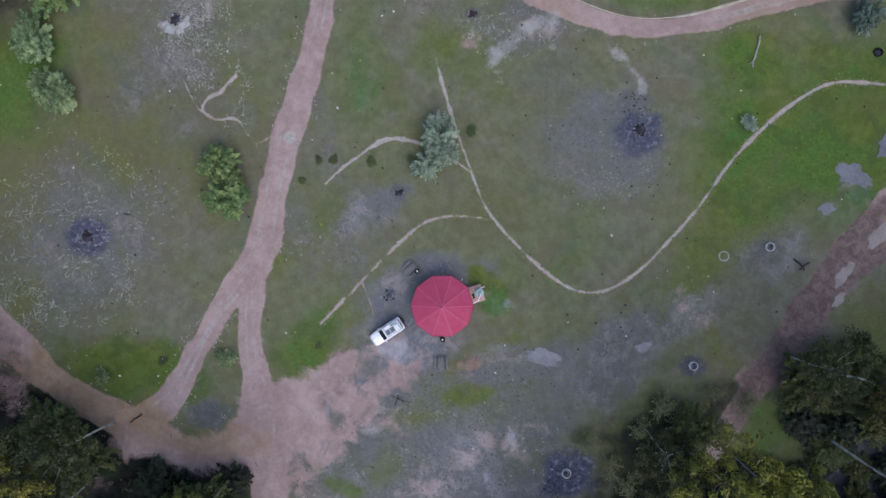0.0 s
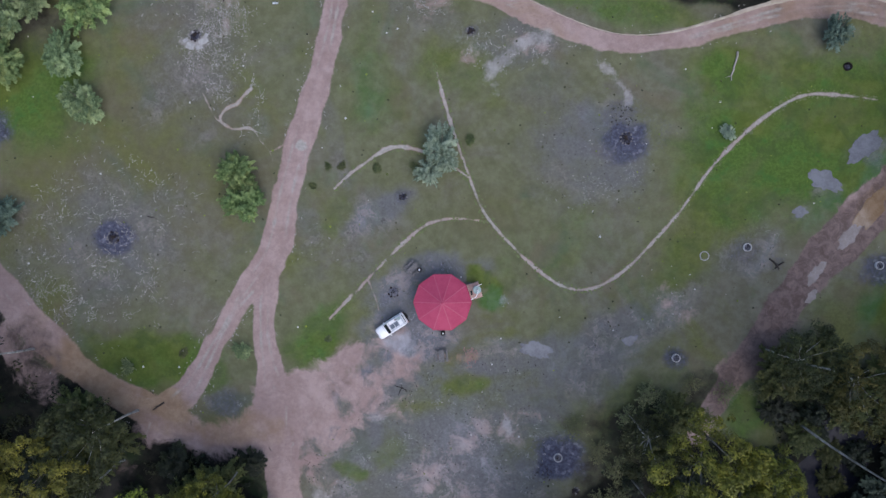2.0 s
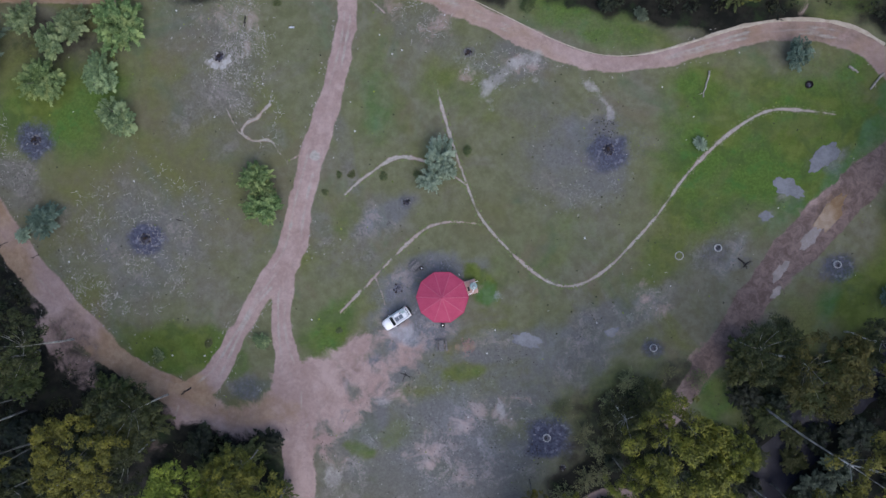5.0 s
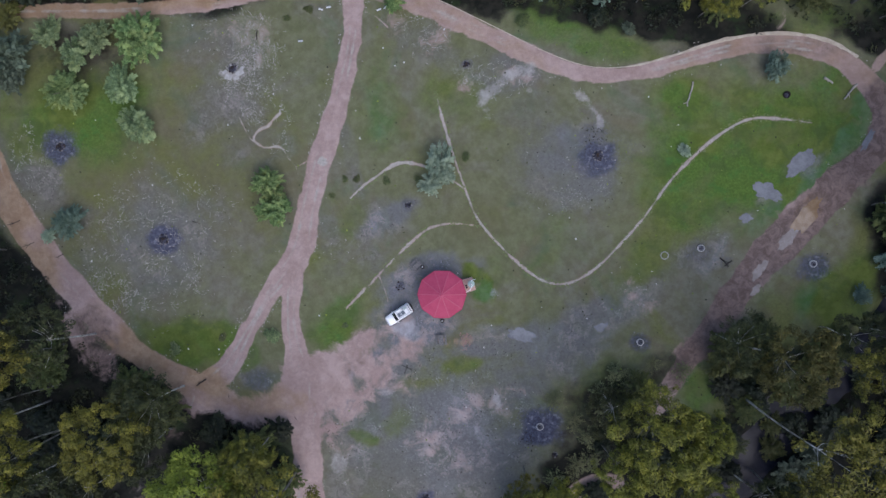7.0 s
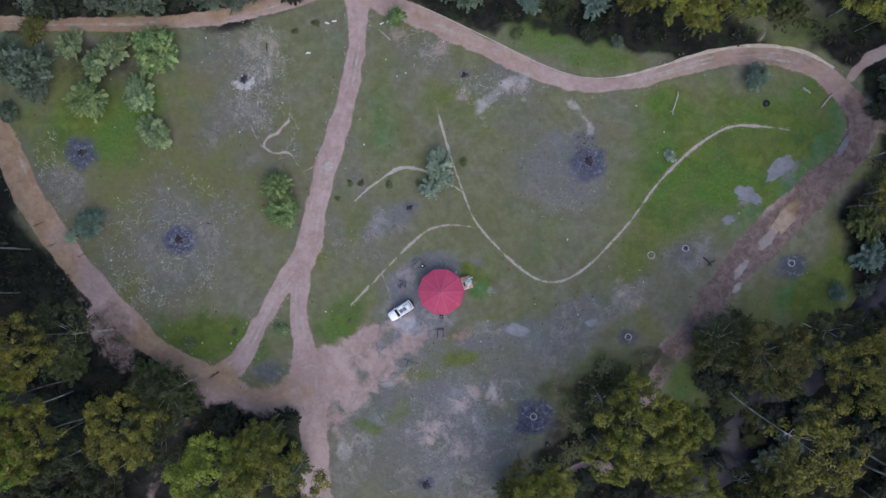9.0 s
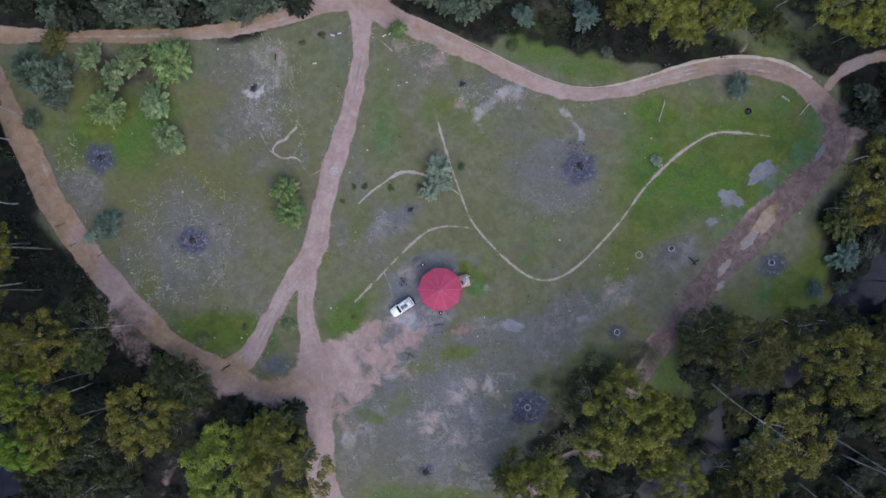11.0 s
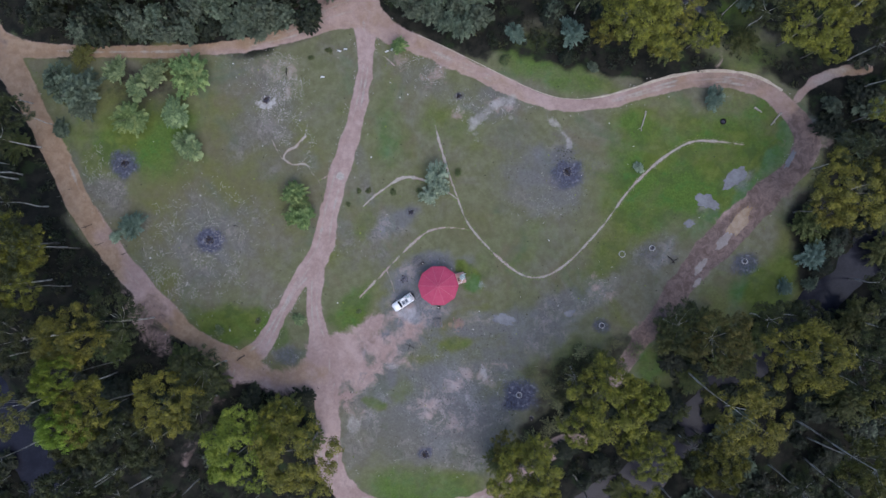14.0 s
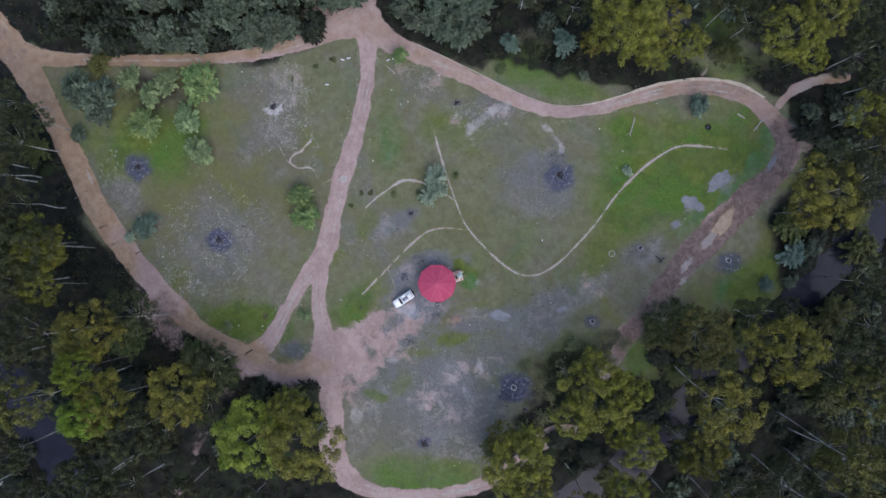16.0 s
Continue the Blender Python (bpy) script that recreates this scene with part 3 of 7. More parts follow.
    c.spot("warm", 6.98, 4.63, 6.96, 4.64, 20, 0.6, 0.7)
    c.spot("grey", -8.18, 5.18, 5.10, 2.55, 30, 0.9, 0.6)
    c.spot("wet_dim", -8.18, 5.18, 5.10, 2.55, 30, 0.15, 0.6)
    c.spot("wet_dim", 22.49, 13.88, 9.86, 8.70, 0, 0.13, 0.6)
    # stringy litter, pale sand
    c.spot("pale", -45.64, -3.77, 11.60, 5.33, 20, 0.25, 0.5)
    c.spot("pale", -46.24, 8.06, 10.44, 3.48, 0, 0.25, 0.5)
    c.spot("pale", -54.72, 0.93, 4.64, 6.96, 0, 0.25, 0.5)
    c.spot("pale", -31.27, 30.37, 4.87, 9.86, 0, 0.62, 0.5)
    c.spot("pale", -31.86, 25.10, 3.48, 4.64, 0, 0.6, 0.5)
    c.spot("pale", -37.24, 37.46, 6.96, 2.90, 0, 0.45, 0.5)
    for px0, py0, pr, k in ((14.40, 28.89, 1.6, 0.9), (12.74, 28.67, 1.7, 0.9), (11.23, 28.16, 1.6, 0.9), (9.95, 26.96, 1.5, 0.85), (8.82, 25.83, 1.7, 0.95), (7.38, 24.93, 1.8, 1.0), (6.93, 23.73, 1.5, 0.9), (7.61, 22.43, 1.1, 0.8), (8.14, 21.30, 0.8, 0.7)):
        c.spot("pale", px0, py0, pr, pr * 0.75, 30, k, 0.8)
    c.spot("pale", 22.0, 10.5, 6.5, 5.0, 10, 0.45, 0.8)
    c.spot("pale", 4.6, 28.5, 3.48, 2.55, 0, 0.65, 0.5)
    c.spot("pale", 22.78, 24.46, 1.74, 0.93, -30, 0.9, 0.5)
    c.spot("pale", 25.65, 20.31, 0.81, 1.62, 0, 0.95, 0.5)
    c.spot("pale", 24.73, 22.38, 1.86, 0.58, -45, 0.8, 0.5)
    c.spot("pale", -3.01, 35.38, 4.64, 3.48, -20, 0.45, 0.5)
    c.spot("pale", 14.40, 25.66, 0.70, 0.70, 0, 0.8, 0.5)
    c.spot("pale", -33.53, 28.51, 1.86, 0.81, 15, 1.0, 0.4)
    c.spot("pale", -35.20, 28.64, 0.93, 0.81, 0, 0.95, 0.4)
    c.spot("pale", 19.64, 11.01, 8.12, 6.96, 20, 0.22, 0.6)
    c.spot("pale", 3.62, -29.13, 12.76, 9.28, 20, 0.55, 0.6)
    c.spot("pale", -16.32, -35.32, 1.74, 2.78, 10, 0.8, 0.5)
    c.spot("pale", -13.37, -33.15, 2.09, 1.16, 10, 0.7, 0.5)
    c.spot("pale", 9.42, -24.39, 0.93, 1.62, 20, 0.8, 0.5)
    c.spot("pale", 6.18, -29.09, 0.81, 0.93, 20, 0.8, 0.5)
    c.spot("pale", 8.77, -6.96, 0.93, 0.81, 0, 0.75, 0.5)
    c.spot("pale", -4.6, -13.0, 3.2, 2.0, -10, 1.0, 0.8)
    c.spot("pale", -2.6, -10.6, 1.6, 2.4, 20, 0.6, 0.8)
    c.spot("pale", 1.5, -1.6, 2.2, 1.1, 0, 0.55, 0.8)
    c.spot("pale", -7.19, -11.16, 1.04, 1.16, -10, 0.5, 0.6)
    c.spot("pale", -8.10, -23.45, 2.55, 0.93, -20, 0.7, 0.6)
    c.spot("pale", -10.43, -29.35, 3.94, 1.04, -45, 0.62, 0.8)
    c.spot("pale", -5.12, -37.47, 6.49, 0.58, -48, 0.62, 0.9)
    c.spot("pale", 44.69, 2.44, 1.04, 2.55, 20, 0.55, 0.6)
    c.spot("pale", 32.31, -7.95, 2.55, 3.02, 30, 0.45, 0.6)
    c.spot("pale", 28.90, -10.28, 0.81, 0.70, 30, 0.7, 0.6)
    c.spot("pale", -65.68, 12.21, 3.48, 4.64, 40, 0.5, 0.6)
    c.spot("pale", -58.37, -0.27, 2.32, 1.86, -40, 0.5, 0.6)
    c.spot("pale", -28.8, -21.0, 2.2, 1.2, 0, 0.42, 0.6)
    c.spot("pale", -28.88, 25.09, 1.04, 3.48, 10, 0.6, 0.6)
    c.spot("pale", -19.05, 14.28, 0.75, 0.75, 0, 1.3, 0.4)
    c.spot("grey", -29.43, -21.00, 2.9, 2.2, 0, 1.0, 0.5)
    # ash and charcoal
    for ax, ay, r, k in ((-45.28, 1.55, 3.0, 1.0), (25.45, 14.80, 3.4, 0.85), (24.75, 17.90, 3.0, 0.55), (-62.74, 16.72, 3.2, 0.9), (16.26, -28.71, 3.7, 1.0), (18.34, -29.14, 1.8, 0.6),
                         (-2.06, -40.22, 1.6, 0.8), (32.12, -14.74, 1.9, 0.7), (59.29, -2.63, 2.7, 0.75), (41.33, -0.21, 2.4, 0.5), (48.09, 45.68, 3.4, 0.8), (-5.02, 7.17, 1.3, 0.6),
                         (-6.03, -6.13, 1.6, 0.45), (-3.47, -3.54, 2.4, 0.32), (-1.70, -7.03, 3.6, 0.25), (0.65, -13.07, 4.0, 0.25), (3.57, -13.98, 2.4, 0.35), (-2.88, -4.71, 3.2, 0.2), (12.92, -30.15, 4.0, 0.35), (27.61, 16.17, 5.0, 0.35), (21.90, 16.19, 4.0, 0.35), (2.36, -2.93, 2.0, 0.4), (-29.3, -21.4, 2.6, 0.5), (-33.77, 29.57, 0.9, 0.8), (4.33, 29.88, 1.1, 0.55), (45.63, -1.90, 1.4, 0.5)):
        c.spot("ash", ax, ay, r, r * 0.9, 20, k, 0.55)
    c.spot("wet_dim", -9.40, 22.00, 3.0, 6.0, 10, 0.6, 0.6)
    c.spot("wet_dim", 7.03, -6.97, 2.4, 2.2, 0, 0.6, 0.6)
    c.spot("warm", -47.45, 12.79, 22.03, 17.39, 0, 0.75, 0.5)
    c.spot("warm", -28.0, 12.0, 8.0, 12.0, 0, 0.6, 0.6)
    c.spot("warm", -28.5, -24.6, 8.0, 3.4, 0, 0.75, 0.6)
    c.spot("warm", -38.0, -21.6, 5.0, 2.6, -20, 0.9, 0.6)
    c.spot("warm", -5.65, 20.66, 1.86, 3.94, 10, 0.7, 0.6)
    c.spot("warm", -52.28, 16.34, 3.48, 3.48, 10, 0.4, 0.6)
    c.spot("warm", -39.04, 41.59, 13.92, 2.32, 8, 0.8, 0.5)
    c.spot("warm", -40.21, -22.68, 4.64, 3.48, 0, 0.5, 0.6)
    c.spot("warm", -91.53, 39.20, 4.64, 6.96, 0, 0.9, 0.6)
    c.spot("warm", 58.11, 5.89, 4.17, 1.62, 50, 1.0, 0.5)
    c.spot("warm", 78.83, 34.05, 4.64, 1.16, 0, 0.8, 0.5)
    c.spot("warm", 3.57, -14.79, 2.6, 1.2, 15, 0.9, 0.6)
    c.spot("wet_dim", 64.73, 11.57, 10.44, 5.57, 50, 0.9, 0.5)
    c.spot("wet_dim", 52.60, -3.24, 16.24, 7.19, 50, 0.9, 0.5)
    c.spot("wet_dim", 40.31, -17.07, 6.96, 2.32, 52, 0.85, 0.5)
    c.spot("wet_dim", 70.16, 22.29, 4.64, 5.80, 0, 0.75, 0.5)
    c.spot("wet_dim", -47.46, -35.86, 5.80, 10.44, -35, 0.9, 0.5)
    c.spot("wet_dim", -57.17, -14.55, 4.64, 6.96, 35, 0.6, 0.5)
    # loop road's east stretch dimmed, lens falloff included in its colour
    c.spot("wet_dim", 58.0, 32.0, 15.0, 3.0, 0, 0.5, 0.6)
    c.spot("pale", 75.0, 33.3, 5.0, 1.2, 22, 0.6, 0.6)
    c.spot("wet_dim", -14.00, -18.83, 5.33, 1.39, 35, 0.45, 0.5)
    for key, much in (("road_west", 1.0), ("road_north", 0.9), ("road_spur", 0.9), ("road_loop", 1.0), ("road_yard", 0.42)):
        m["warm"] = np.maximum(m["warm"], much * smooth(-way_distance(x, y, ROAD_LINES[key]), -1.5, 0.5) * smooth(fbm(x, y, 0.05, 30), 0.15, 0.45) * (1 - 0.45 * smooth(x, -50, -38)))
    # bare earth: the ways and some worn spots
    for key, line in ROAD_LINES.items():
        d = way_distance(x, y, line)
        if key == "road_yard":
            d = d + 4.5 * (fbm(x, y, 0.16, 12) - 0.5) * smooth(x, -30, -14) + 0.4
            m["soil"] = np.maximum(m["soil"], (0.95 - 0.42 * smooth(x, -22, -8)) * smooth(-d, -2.6, 1.6))
            continue
        d = d + wob * (3.5 if key in ("road_east", "road_south") else 1.0)
        m["soil"] = np.maximum(m["soil"], (0.36 if key == "road_southwest" else 1.0) * smooth(-d, -0.60, 0.50))
    c.spot("soil", -31.87, 33.89, 4.64, 5.80, 0, 0.34, 0.7)
    c.spot("soil", 9.20, 27.77, 6.96, 2.78, 15, 0.38, 0.7)
    c.spot("soil", -3.01, 34.80, 5.80, 3.02, -20, 0.38, 0.7)
    c.spot("soil", -7.53, -15.49, 5.10, 2.55, 20, 0.55, 0.6)
    c.spot("soil", -9.28, -20.89, 6.96, 4.17, 15, 0.50, 0.8)
    c.spot("soil", -17.28, -28.86, 3.02, 5.33, 10, 0.55, 0.8)
    c.spot("soil", -13.98, -24.47, 5.10, 3.48, 15, 0.56, 0.8)
    for bx0, by0 in ((65.28, 12.13), (60.32, 7.94), (54.79, 1.90), (50.58, -3.48), (45.34, -9.57), (41.43, -15.34), (70.72, 21.16)):
        c.spot("soil", bx0, by0, 4.6, 3.0, 50, 0.52, 0.8)
    c.spot("soil", 3.92, -14.79, 2.7, 1.2, 12, 0.62, 0.7)
    c.spot("soil", 0.31, -14.59, 0.81, 0.58, 12, 0.45, 0.7)
    c.spot("soil", 7.10, -25.00, 9.28, 3.02, 25, 0.42, 0.6)
    c.spot("soil", -0.45, -32.12, 6.96, 3.02, -40, 0.42, 0.6)
    c.spot("soil", 32.31, -7.37, 3.48, 3.25, 20, 0.42, 0.6)
    c.spot("soil", -57.78, -15.15, 3.02, 6.96, 35, 0.7, 0.6)
    c.spot("soil", -24.76, 47.83, 5.80, 1.86, 20, 0.8, 0.5)
    c.spot("soil", 54.08, 36.31, 1.04, 2.55, -15, 0.5, 0.7)
    c.spot("soil", 72.37, 21.72, 3.02, 3.48, 0, 0.42, 0.5)
    m["grey"] *= 1 - 0.75 * smooth(m["lush"], 0.25, 0.65) * (1 - smooth(m["wet_dim"], 0.1, 0.25) * smooth(x, 40, 46))
    m["soil"] *= 1 - 0.75 * smooth(m["ash"], 0.45, 0.9)
    return c.layer()


# the clearing's outline, inside which there is grass
CLEARING = [(-86.55, 40.94), (-74.21, 39.50), (-49.85, 39.24), (-37.84, 40.28), (-28.31, 42.51), (-20.03, 46.60), (-9.46, 46.46), (-1.28, 41.73), (10.88, 37.40), (18.35, 37.20), (32.04, 33.60), (46.72, 32.60),
            (60.10, 34.22), (69.56, 27.94), (71.83, 20.37), (67.48, 12.70), (64.79, 4.77), (69.81, -0.88), (68.24, -9.96), (57.15, -13.47), (47.07, -15.86), (43.76, -25.07),
            (31.26, -22.94), (22.13, -27.69), (15.26, -37.09), (10.68, -47.68), (-3.31, -52.92), (-17.48, -48.54), (-21.05, -42.48), (-21.31, -30.69), (-29.42, -25.85), (-40.21, -22.92), (-46.85, -19.20),
            (-52.91, -14.75), (-58.99, -8.37), (-65.70, -0.78), (-71.82, 7.79), (-76.73, 17.59), (-81.64, 27.17)]


def line_inside(x, y, ring):
    """Distance to a closed outline: positive inside."""
    p = np.array(ring, float).reshape(-1, 2)
    q = np.roll(p, -1, 0)
    d, odd = np.full(len(x), 1e9), np.zeros(len(x), bool)
    for (ax, ay), (bx, by) in zip(p, q):
        vx, vy = bx - ax, by - ay
        u = np.clip(((x - ax) * vx + (y - ay) * vy) / (vx * vx + vy * vy), 0, 1)
        d = np.minimum(d, np.hypot(x - ax - u * vx, y - ay - u * vy))
        odd ^= ((ay > y) != (by > y)) & (x < vx * (y - ay) / (vy if vy else 1e-9) + ax)
    return np.where(odd, d, -d)


def sheet(name, verts, faces, mat, parent=None, smooth_faces=True):
    """A mesh from arrays, of triangles or of quads."""
    me = bpy.data.meshes.new(name)
    verts, faces = np.asarray(verts, np.float32), np.asarray(faces, np.int32)
    n = faces.shape[1]
    me.vertices.add(len(verts))
    me.vertices.foreach_set("co", verts.ravel())
    me.loops.add(faces.size)
    me.loops.foreach_set("vertex_index", faces.ravel())
    me.polygons.add(len(faces))
    me.polygons.foreach_set("loop_start", np.arange(len(faces), dtype=np.int32) * n)
    me.polygons.foreach_set("use_smooth", np.full(len(faces), smooth_faces))
    me.update(calc_edges=True)
    me.validate()
    me.materials.append(mat)
    ob = new(name, me)
    if parent:
        ob.parent = parent
    return ob


def paint_cover(ob, layer):
    for i, key in enumerate(("cover_a", "cover_b")):
        a = ob.data.attributes.new(key, "FLOAT_COLOR", "POINT")
        a.data.foreach_set("color", np.ascontiguousarray(layer[:, 4 * i:4 * i + 4], dtype=np.float32).ravel())


def grid_faces(nx, ny):
    i = (np.arange(ny - 1)[:, None] * nx + np.arange(nx - 1)[None, :]).ravel()
    return np.stack([i, i + 1, i + nx + 1, i + nx], 1)


# one sheet of ground, fine where it is seen and coarse to the horizon
far = np.array([3000, 1600, 900, 520, 320, 220, 170, 140])
gx = np.concatenate([-far, np.arange(-112, 116, 0.42), far[::-1]])
gy = np.concatenate([-far, np.arange(-72, 76, 0.42), far[::-1]])
GX, GY = [a.ravel() for a in np.meshgrid(gx, gy)]
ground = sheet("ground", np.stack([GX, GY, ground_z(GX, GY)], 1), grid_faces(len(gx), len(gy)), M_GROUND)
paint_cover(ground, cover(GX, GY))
tagged(ground, "patchy grass and bare earth of a clearing in the bush", "ground", kind="structure")


def along_way(x, y, line):
    """How far along a way each place lies, and how far to its side."""
    best, s, q = np.full(len(x), 1e9), np.zeros(len(x)), np.zeros(len(x))
    run = 0.0
    for (ax, ay, _), (bx, by, _) in zip(line[:-1], line[1:]):
        vx, vy = bx - ax, by - ay
        length = math.hypot(vx, vy) + 1e-9
        u = np.clip(((x - ax) * vx + (y - ay) * vy) / length ** 2, 0, 1)
        d = np.hypot(x - ax - u * vx, y - ay - u * vy)
        near = d < best
        best[near], s[near] = d[near], run + u[near] * length
        q[near] = (((x - ax) * vy - (y - ay) * vx) / length)[near]
        run += length
    return s, q


def road_mesh(name, line, step=0.3):
    """A worn dirt road: a low crown with two wheel ruts and a ragged edge, lying on the ground."""
    x0, y0 = line[:, 0].min() - 8, line[:, 1].min() - 8
    nx, ny = int((line[:, 0].max() + 8 - x0) / step) + 1, int((line[:, 1].max() + 8 - y0) / step) + 1
    X, Y = [a.ravel() for a in np.meshgrid(x0 + step * np.arange(nx), y0 + step * np.arange(ny))]
    d = way_distance(X, Y, line)
    edge = d + (1.8 if name in ("road_east", "road_south") else 0.7) * (fbm(X, Y, 0.45, 3) - 0.5)
    f = grid_faces(nx, ny)
    f = f[(edge[f] < 0.22).all(1)]
    keep = np.unique(f)
    back = np.full(len(X), -1)
    back[keep] = np.arange(len(keep))
    X, Y, d, edge = X[keep], Y[keep], d[keep], edge[keep]
    s, q = along_way(X, Y, line)
    rut = 0.05 * np.exp(-((np.abs(d) - 0.9) / 0.3) ** 2)
    z = ground_z(X, Y) + 0.012 + 0.05 * smooth(-edge, -0.3, 0.5) - rut * smooth(-edge, -0.1, 0.4) + 0.015 * fbm(X, Y, 1.7, 9)
    ob = sheet(name, np.stack([X, Y, z], 1), back[f], M_GROUND)
    lay = cover(X, Y)
    sway = 0.35 * (fbm(X, Y, 0.10, 14) - 0.5)
    rim = 0.55 * np.exp(-((edge - 0.02) / 0.28) ** 2) * smooth(fbm(X, Y, 0.08, 16), 0.36, 0.62)
    wheel = np.exp(-((d + 1.05 + sway) / 0.34) ** 2) * smooth(fbm(X, Y, 0.11, 15), 0.36, 0.66) * (0.5 + fbm(X, Y, 0.9, 19))
    lay[:, 3] = np.maximum(lay[:, 3] * 0.9, np.maximum(0.9 * rim, 0.66 * wheel) * (name not in ("road_yard", "road_east")))
    worn = vnoise(q * 1.5, s * 0.07, 1.0, 33) * 0.6 + vnoise(q * 0.8 + 5, s * 0.16, 1.0, 34) * 0.4
    lay[:, 3] = np.maximum(lay[:, 3], 0.62 * smooth(worn, 0.56, 0.80) * smooth(-d, 0.0, 0.8) * (0.0 if name == "road_yard" else 0.2 if name == "road_east" else 1.0))
    lay[:, 5] = np.maximum(lay[:, 5], 0.34 * smooth(1 - worn, 0.58, 0.82) * smooth(-d, -0.2, 0.6) * (name != "road_yard"))
    groove = np.exp(-((d + 1.40 + sway) / 0.16) ** 2) * smooth(fbm(X, Y, 0.13, 17), 0.36, 0.66)
    lay[:, 5] = np.maximum(lay[:, 5], 0.35 * groove * (name != "road_yard") * (0.5 + fbm(X, Y, 0.8, 20)))
    paint_cover(ob, lay)
    return tagged(ob, ROAD_LABELS[name], "dirt road", kind="structure")


ROAD_LABELS = {
    "road_middle": "pinkish dirt road with wheel ruts crossing the clearing",
    "road_fork": "short dirt fork joining the worn yard",
    "road_west": "wide ochre dirt road along the trees",
    "road_north": "narrow ochre dirt road under grey-green trees",
    "road_loop": "pinkish dirt loop road with pale edges",
    "road_east": "muddy rutted dirt road with standing water",
    "road_yard": "broad bare earth yard where the roads meet",
    "road_south": "dirt track curving round the grass",
    "road_southwest": "dark damp track leading into the forest",
    "road_spur": "short sandy spur track in the forest",
}
for lift, (key, line) in enumerate(ROAD_LINES.items()):
    ob = road_mesh(key, line)
    ob.location.z = 0.004 * lift


def footpath_mesh(name, line):
    """A narrow trodden path, sunk at its middle."""
    across = np.array([-1.0, -0.8, -0.62, -0.46, -0.3, -0.12, 0.12, 0.3, 0.46, 0.62, 0.8, 1.0])
    line = np.concatenate([line[:-1] + (line[1:] - line[:-1]) * u for u in (0.0, 0.25, 0.5, 0.75)], 1).reshape(-1, 3)
    tan = np.gradient(line[:, :2], axis=0)
    tan /= np.hypot(*tan.T)[:, None] + 1e-9
    nor = np.stack([-tan[:, 1], tan[:, 0]], 1)
    half = 0.5 * line[:, 2] * (0.35 + 1.3 * fbm(line[:, 0], line[:, 1], 0.5, 51)) if name == "verge" else 0.5 * line[:, 2] + 0.45
    p = line[:, None, :2] + nor[:, None, :] * (across[None, :] * half[:, None])[..., None]
    X, Y = p[..., 0].ravel(), p[..., 1].ravel()
    lay = cover(X, Y)
    core = np.zeros(len(X))
    for key, other in PATH_LINES.items():
        d = way_distance(X, Y, other * np.array([1, 1, 0.54])) + 0.30 * (fbm(X, Y, 0.9, 4) - 0.5)
        core = np.maximum(core, smooth(-d, -0.30, 0.26))
    if name == "footpath_south":
        core = core * smooth(fbm(X, Y, 0.22, 41), 0.05, 0.42)
    lay[:, 0] = np.maximum(lay[:, 0], 0.9 * core)
    lay[:, 3] = np.maximum(lay[:, 3], (0.8 if name in ("footpath_south", "footpath_spur") else 0.95) * core)
    if name == "verge":
        lay[:, 5] *= 0.2
    z = ground_z(X, Y) + (0.055 + 0.04 * np.cos(np.tile(across, len(line)) * 1.5) if name == "verge" else 0.02 + 0.012 * core)
    ob = sheet(name, np.stack([X, Y, z], 1), grid_faces(len(across), len(line)), M_SAND if name == "verge" else M_GROUND)
    paint_cover(ob, lay)
    if name == "verge":
        return tagged(ob, "pale sandy lip along the outer edge of the loop road", "road verge", kind="structure")
    return tagged(ob, "narrow pale trodden footpath through the grass", "footpath", kind="structure")


for key, line in PATH_LINES.items():
    footpath_mesh(key, line)

for key, line in RIVER_LINES.items():
    tan = np.gradient(line[:, :2], axis=0)
    tan /= np.hypot(*tan.T)[:, None]
    nor = np.stack([-tan[:, 1], tan[:, 0]], 1)
    rim = [line[:, :2] + nor * (s * (0.5 * line[:, 2] + 4.5))[:, None] for s in (-np.ones(len(line)), np.ones(len(line)))]
    vv = np.stack(rim, 1).reshape(-1, 2)
    ob = sheet(key, np.column_stack([vv, np.full(len(vv), -1.0)]), grid_faces(2, len(line)), M_RIVER)
    tagged(ob, "dark still creek between the trees", "creek", kind="structure")


def puddle(name, x, y, rx, ry, turn, seed, mat, label, lift=0.05):
    """Standing water with an uneven shore, level with the ground."""
    n, rings = 96, 4
    c, s = math.cos(radians(turn)), math.sin(radians(turn))
    vv, ff = [(x, y, gz(x, y) + lift)], []
    for k in range(1, rings + 1):
        for i in range(n):
            a = 2 * math.pi * i / n
            r = k / rings * (0.36 + 1.05 * float(fbm(np.cos(a) * 1.8 + seed * 7, np.sin(a) * 1.8, 1.1, seed)) + 0.20 * float(vnoise(math.cos(a) * 2.8, math.sin(a) * 2.8 + seed, 1.0, seed)) + 0.09 * float(vnoise(math.cos(a) * 11, math.sin(a) * 11 + seed, 1.0, seed + 5)))
            px, py = rx * r * math.cos(a), ry * r * math.sin(a)
            px, py = x + px * c - py * s, y + px * s + py * c
            vv.append((px, py, max(gz(x, y), gz(px, py)) + lift))
    for i in range(n):
        j = (i + 1) % n
        ff.append((0, 1 + i, 1 + j, 1 + j))
        for k in range(rings - 1):
            ff.append((1 + k * n + i, 1 + (k + 1) * n + i, 1 + (k + 1) * n + j, 1 + k * n + j))
    me = bpy.data.meshes.new(name)
    me.from_pydata(vv, [], [q if q[2] != q[3] else q[:3] for q in ff])
    me.materials.append(mat)
    me.shade_smooth()
    return tagged(new(name, me), label, "puddle", kind="structure")


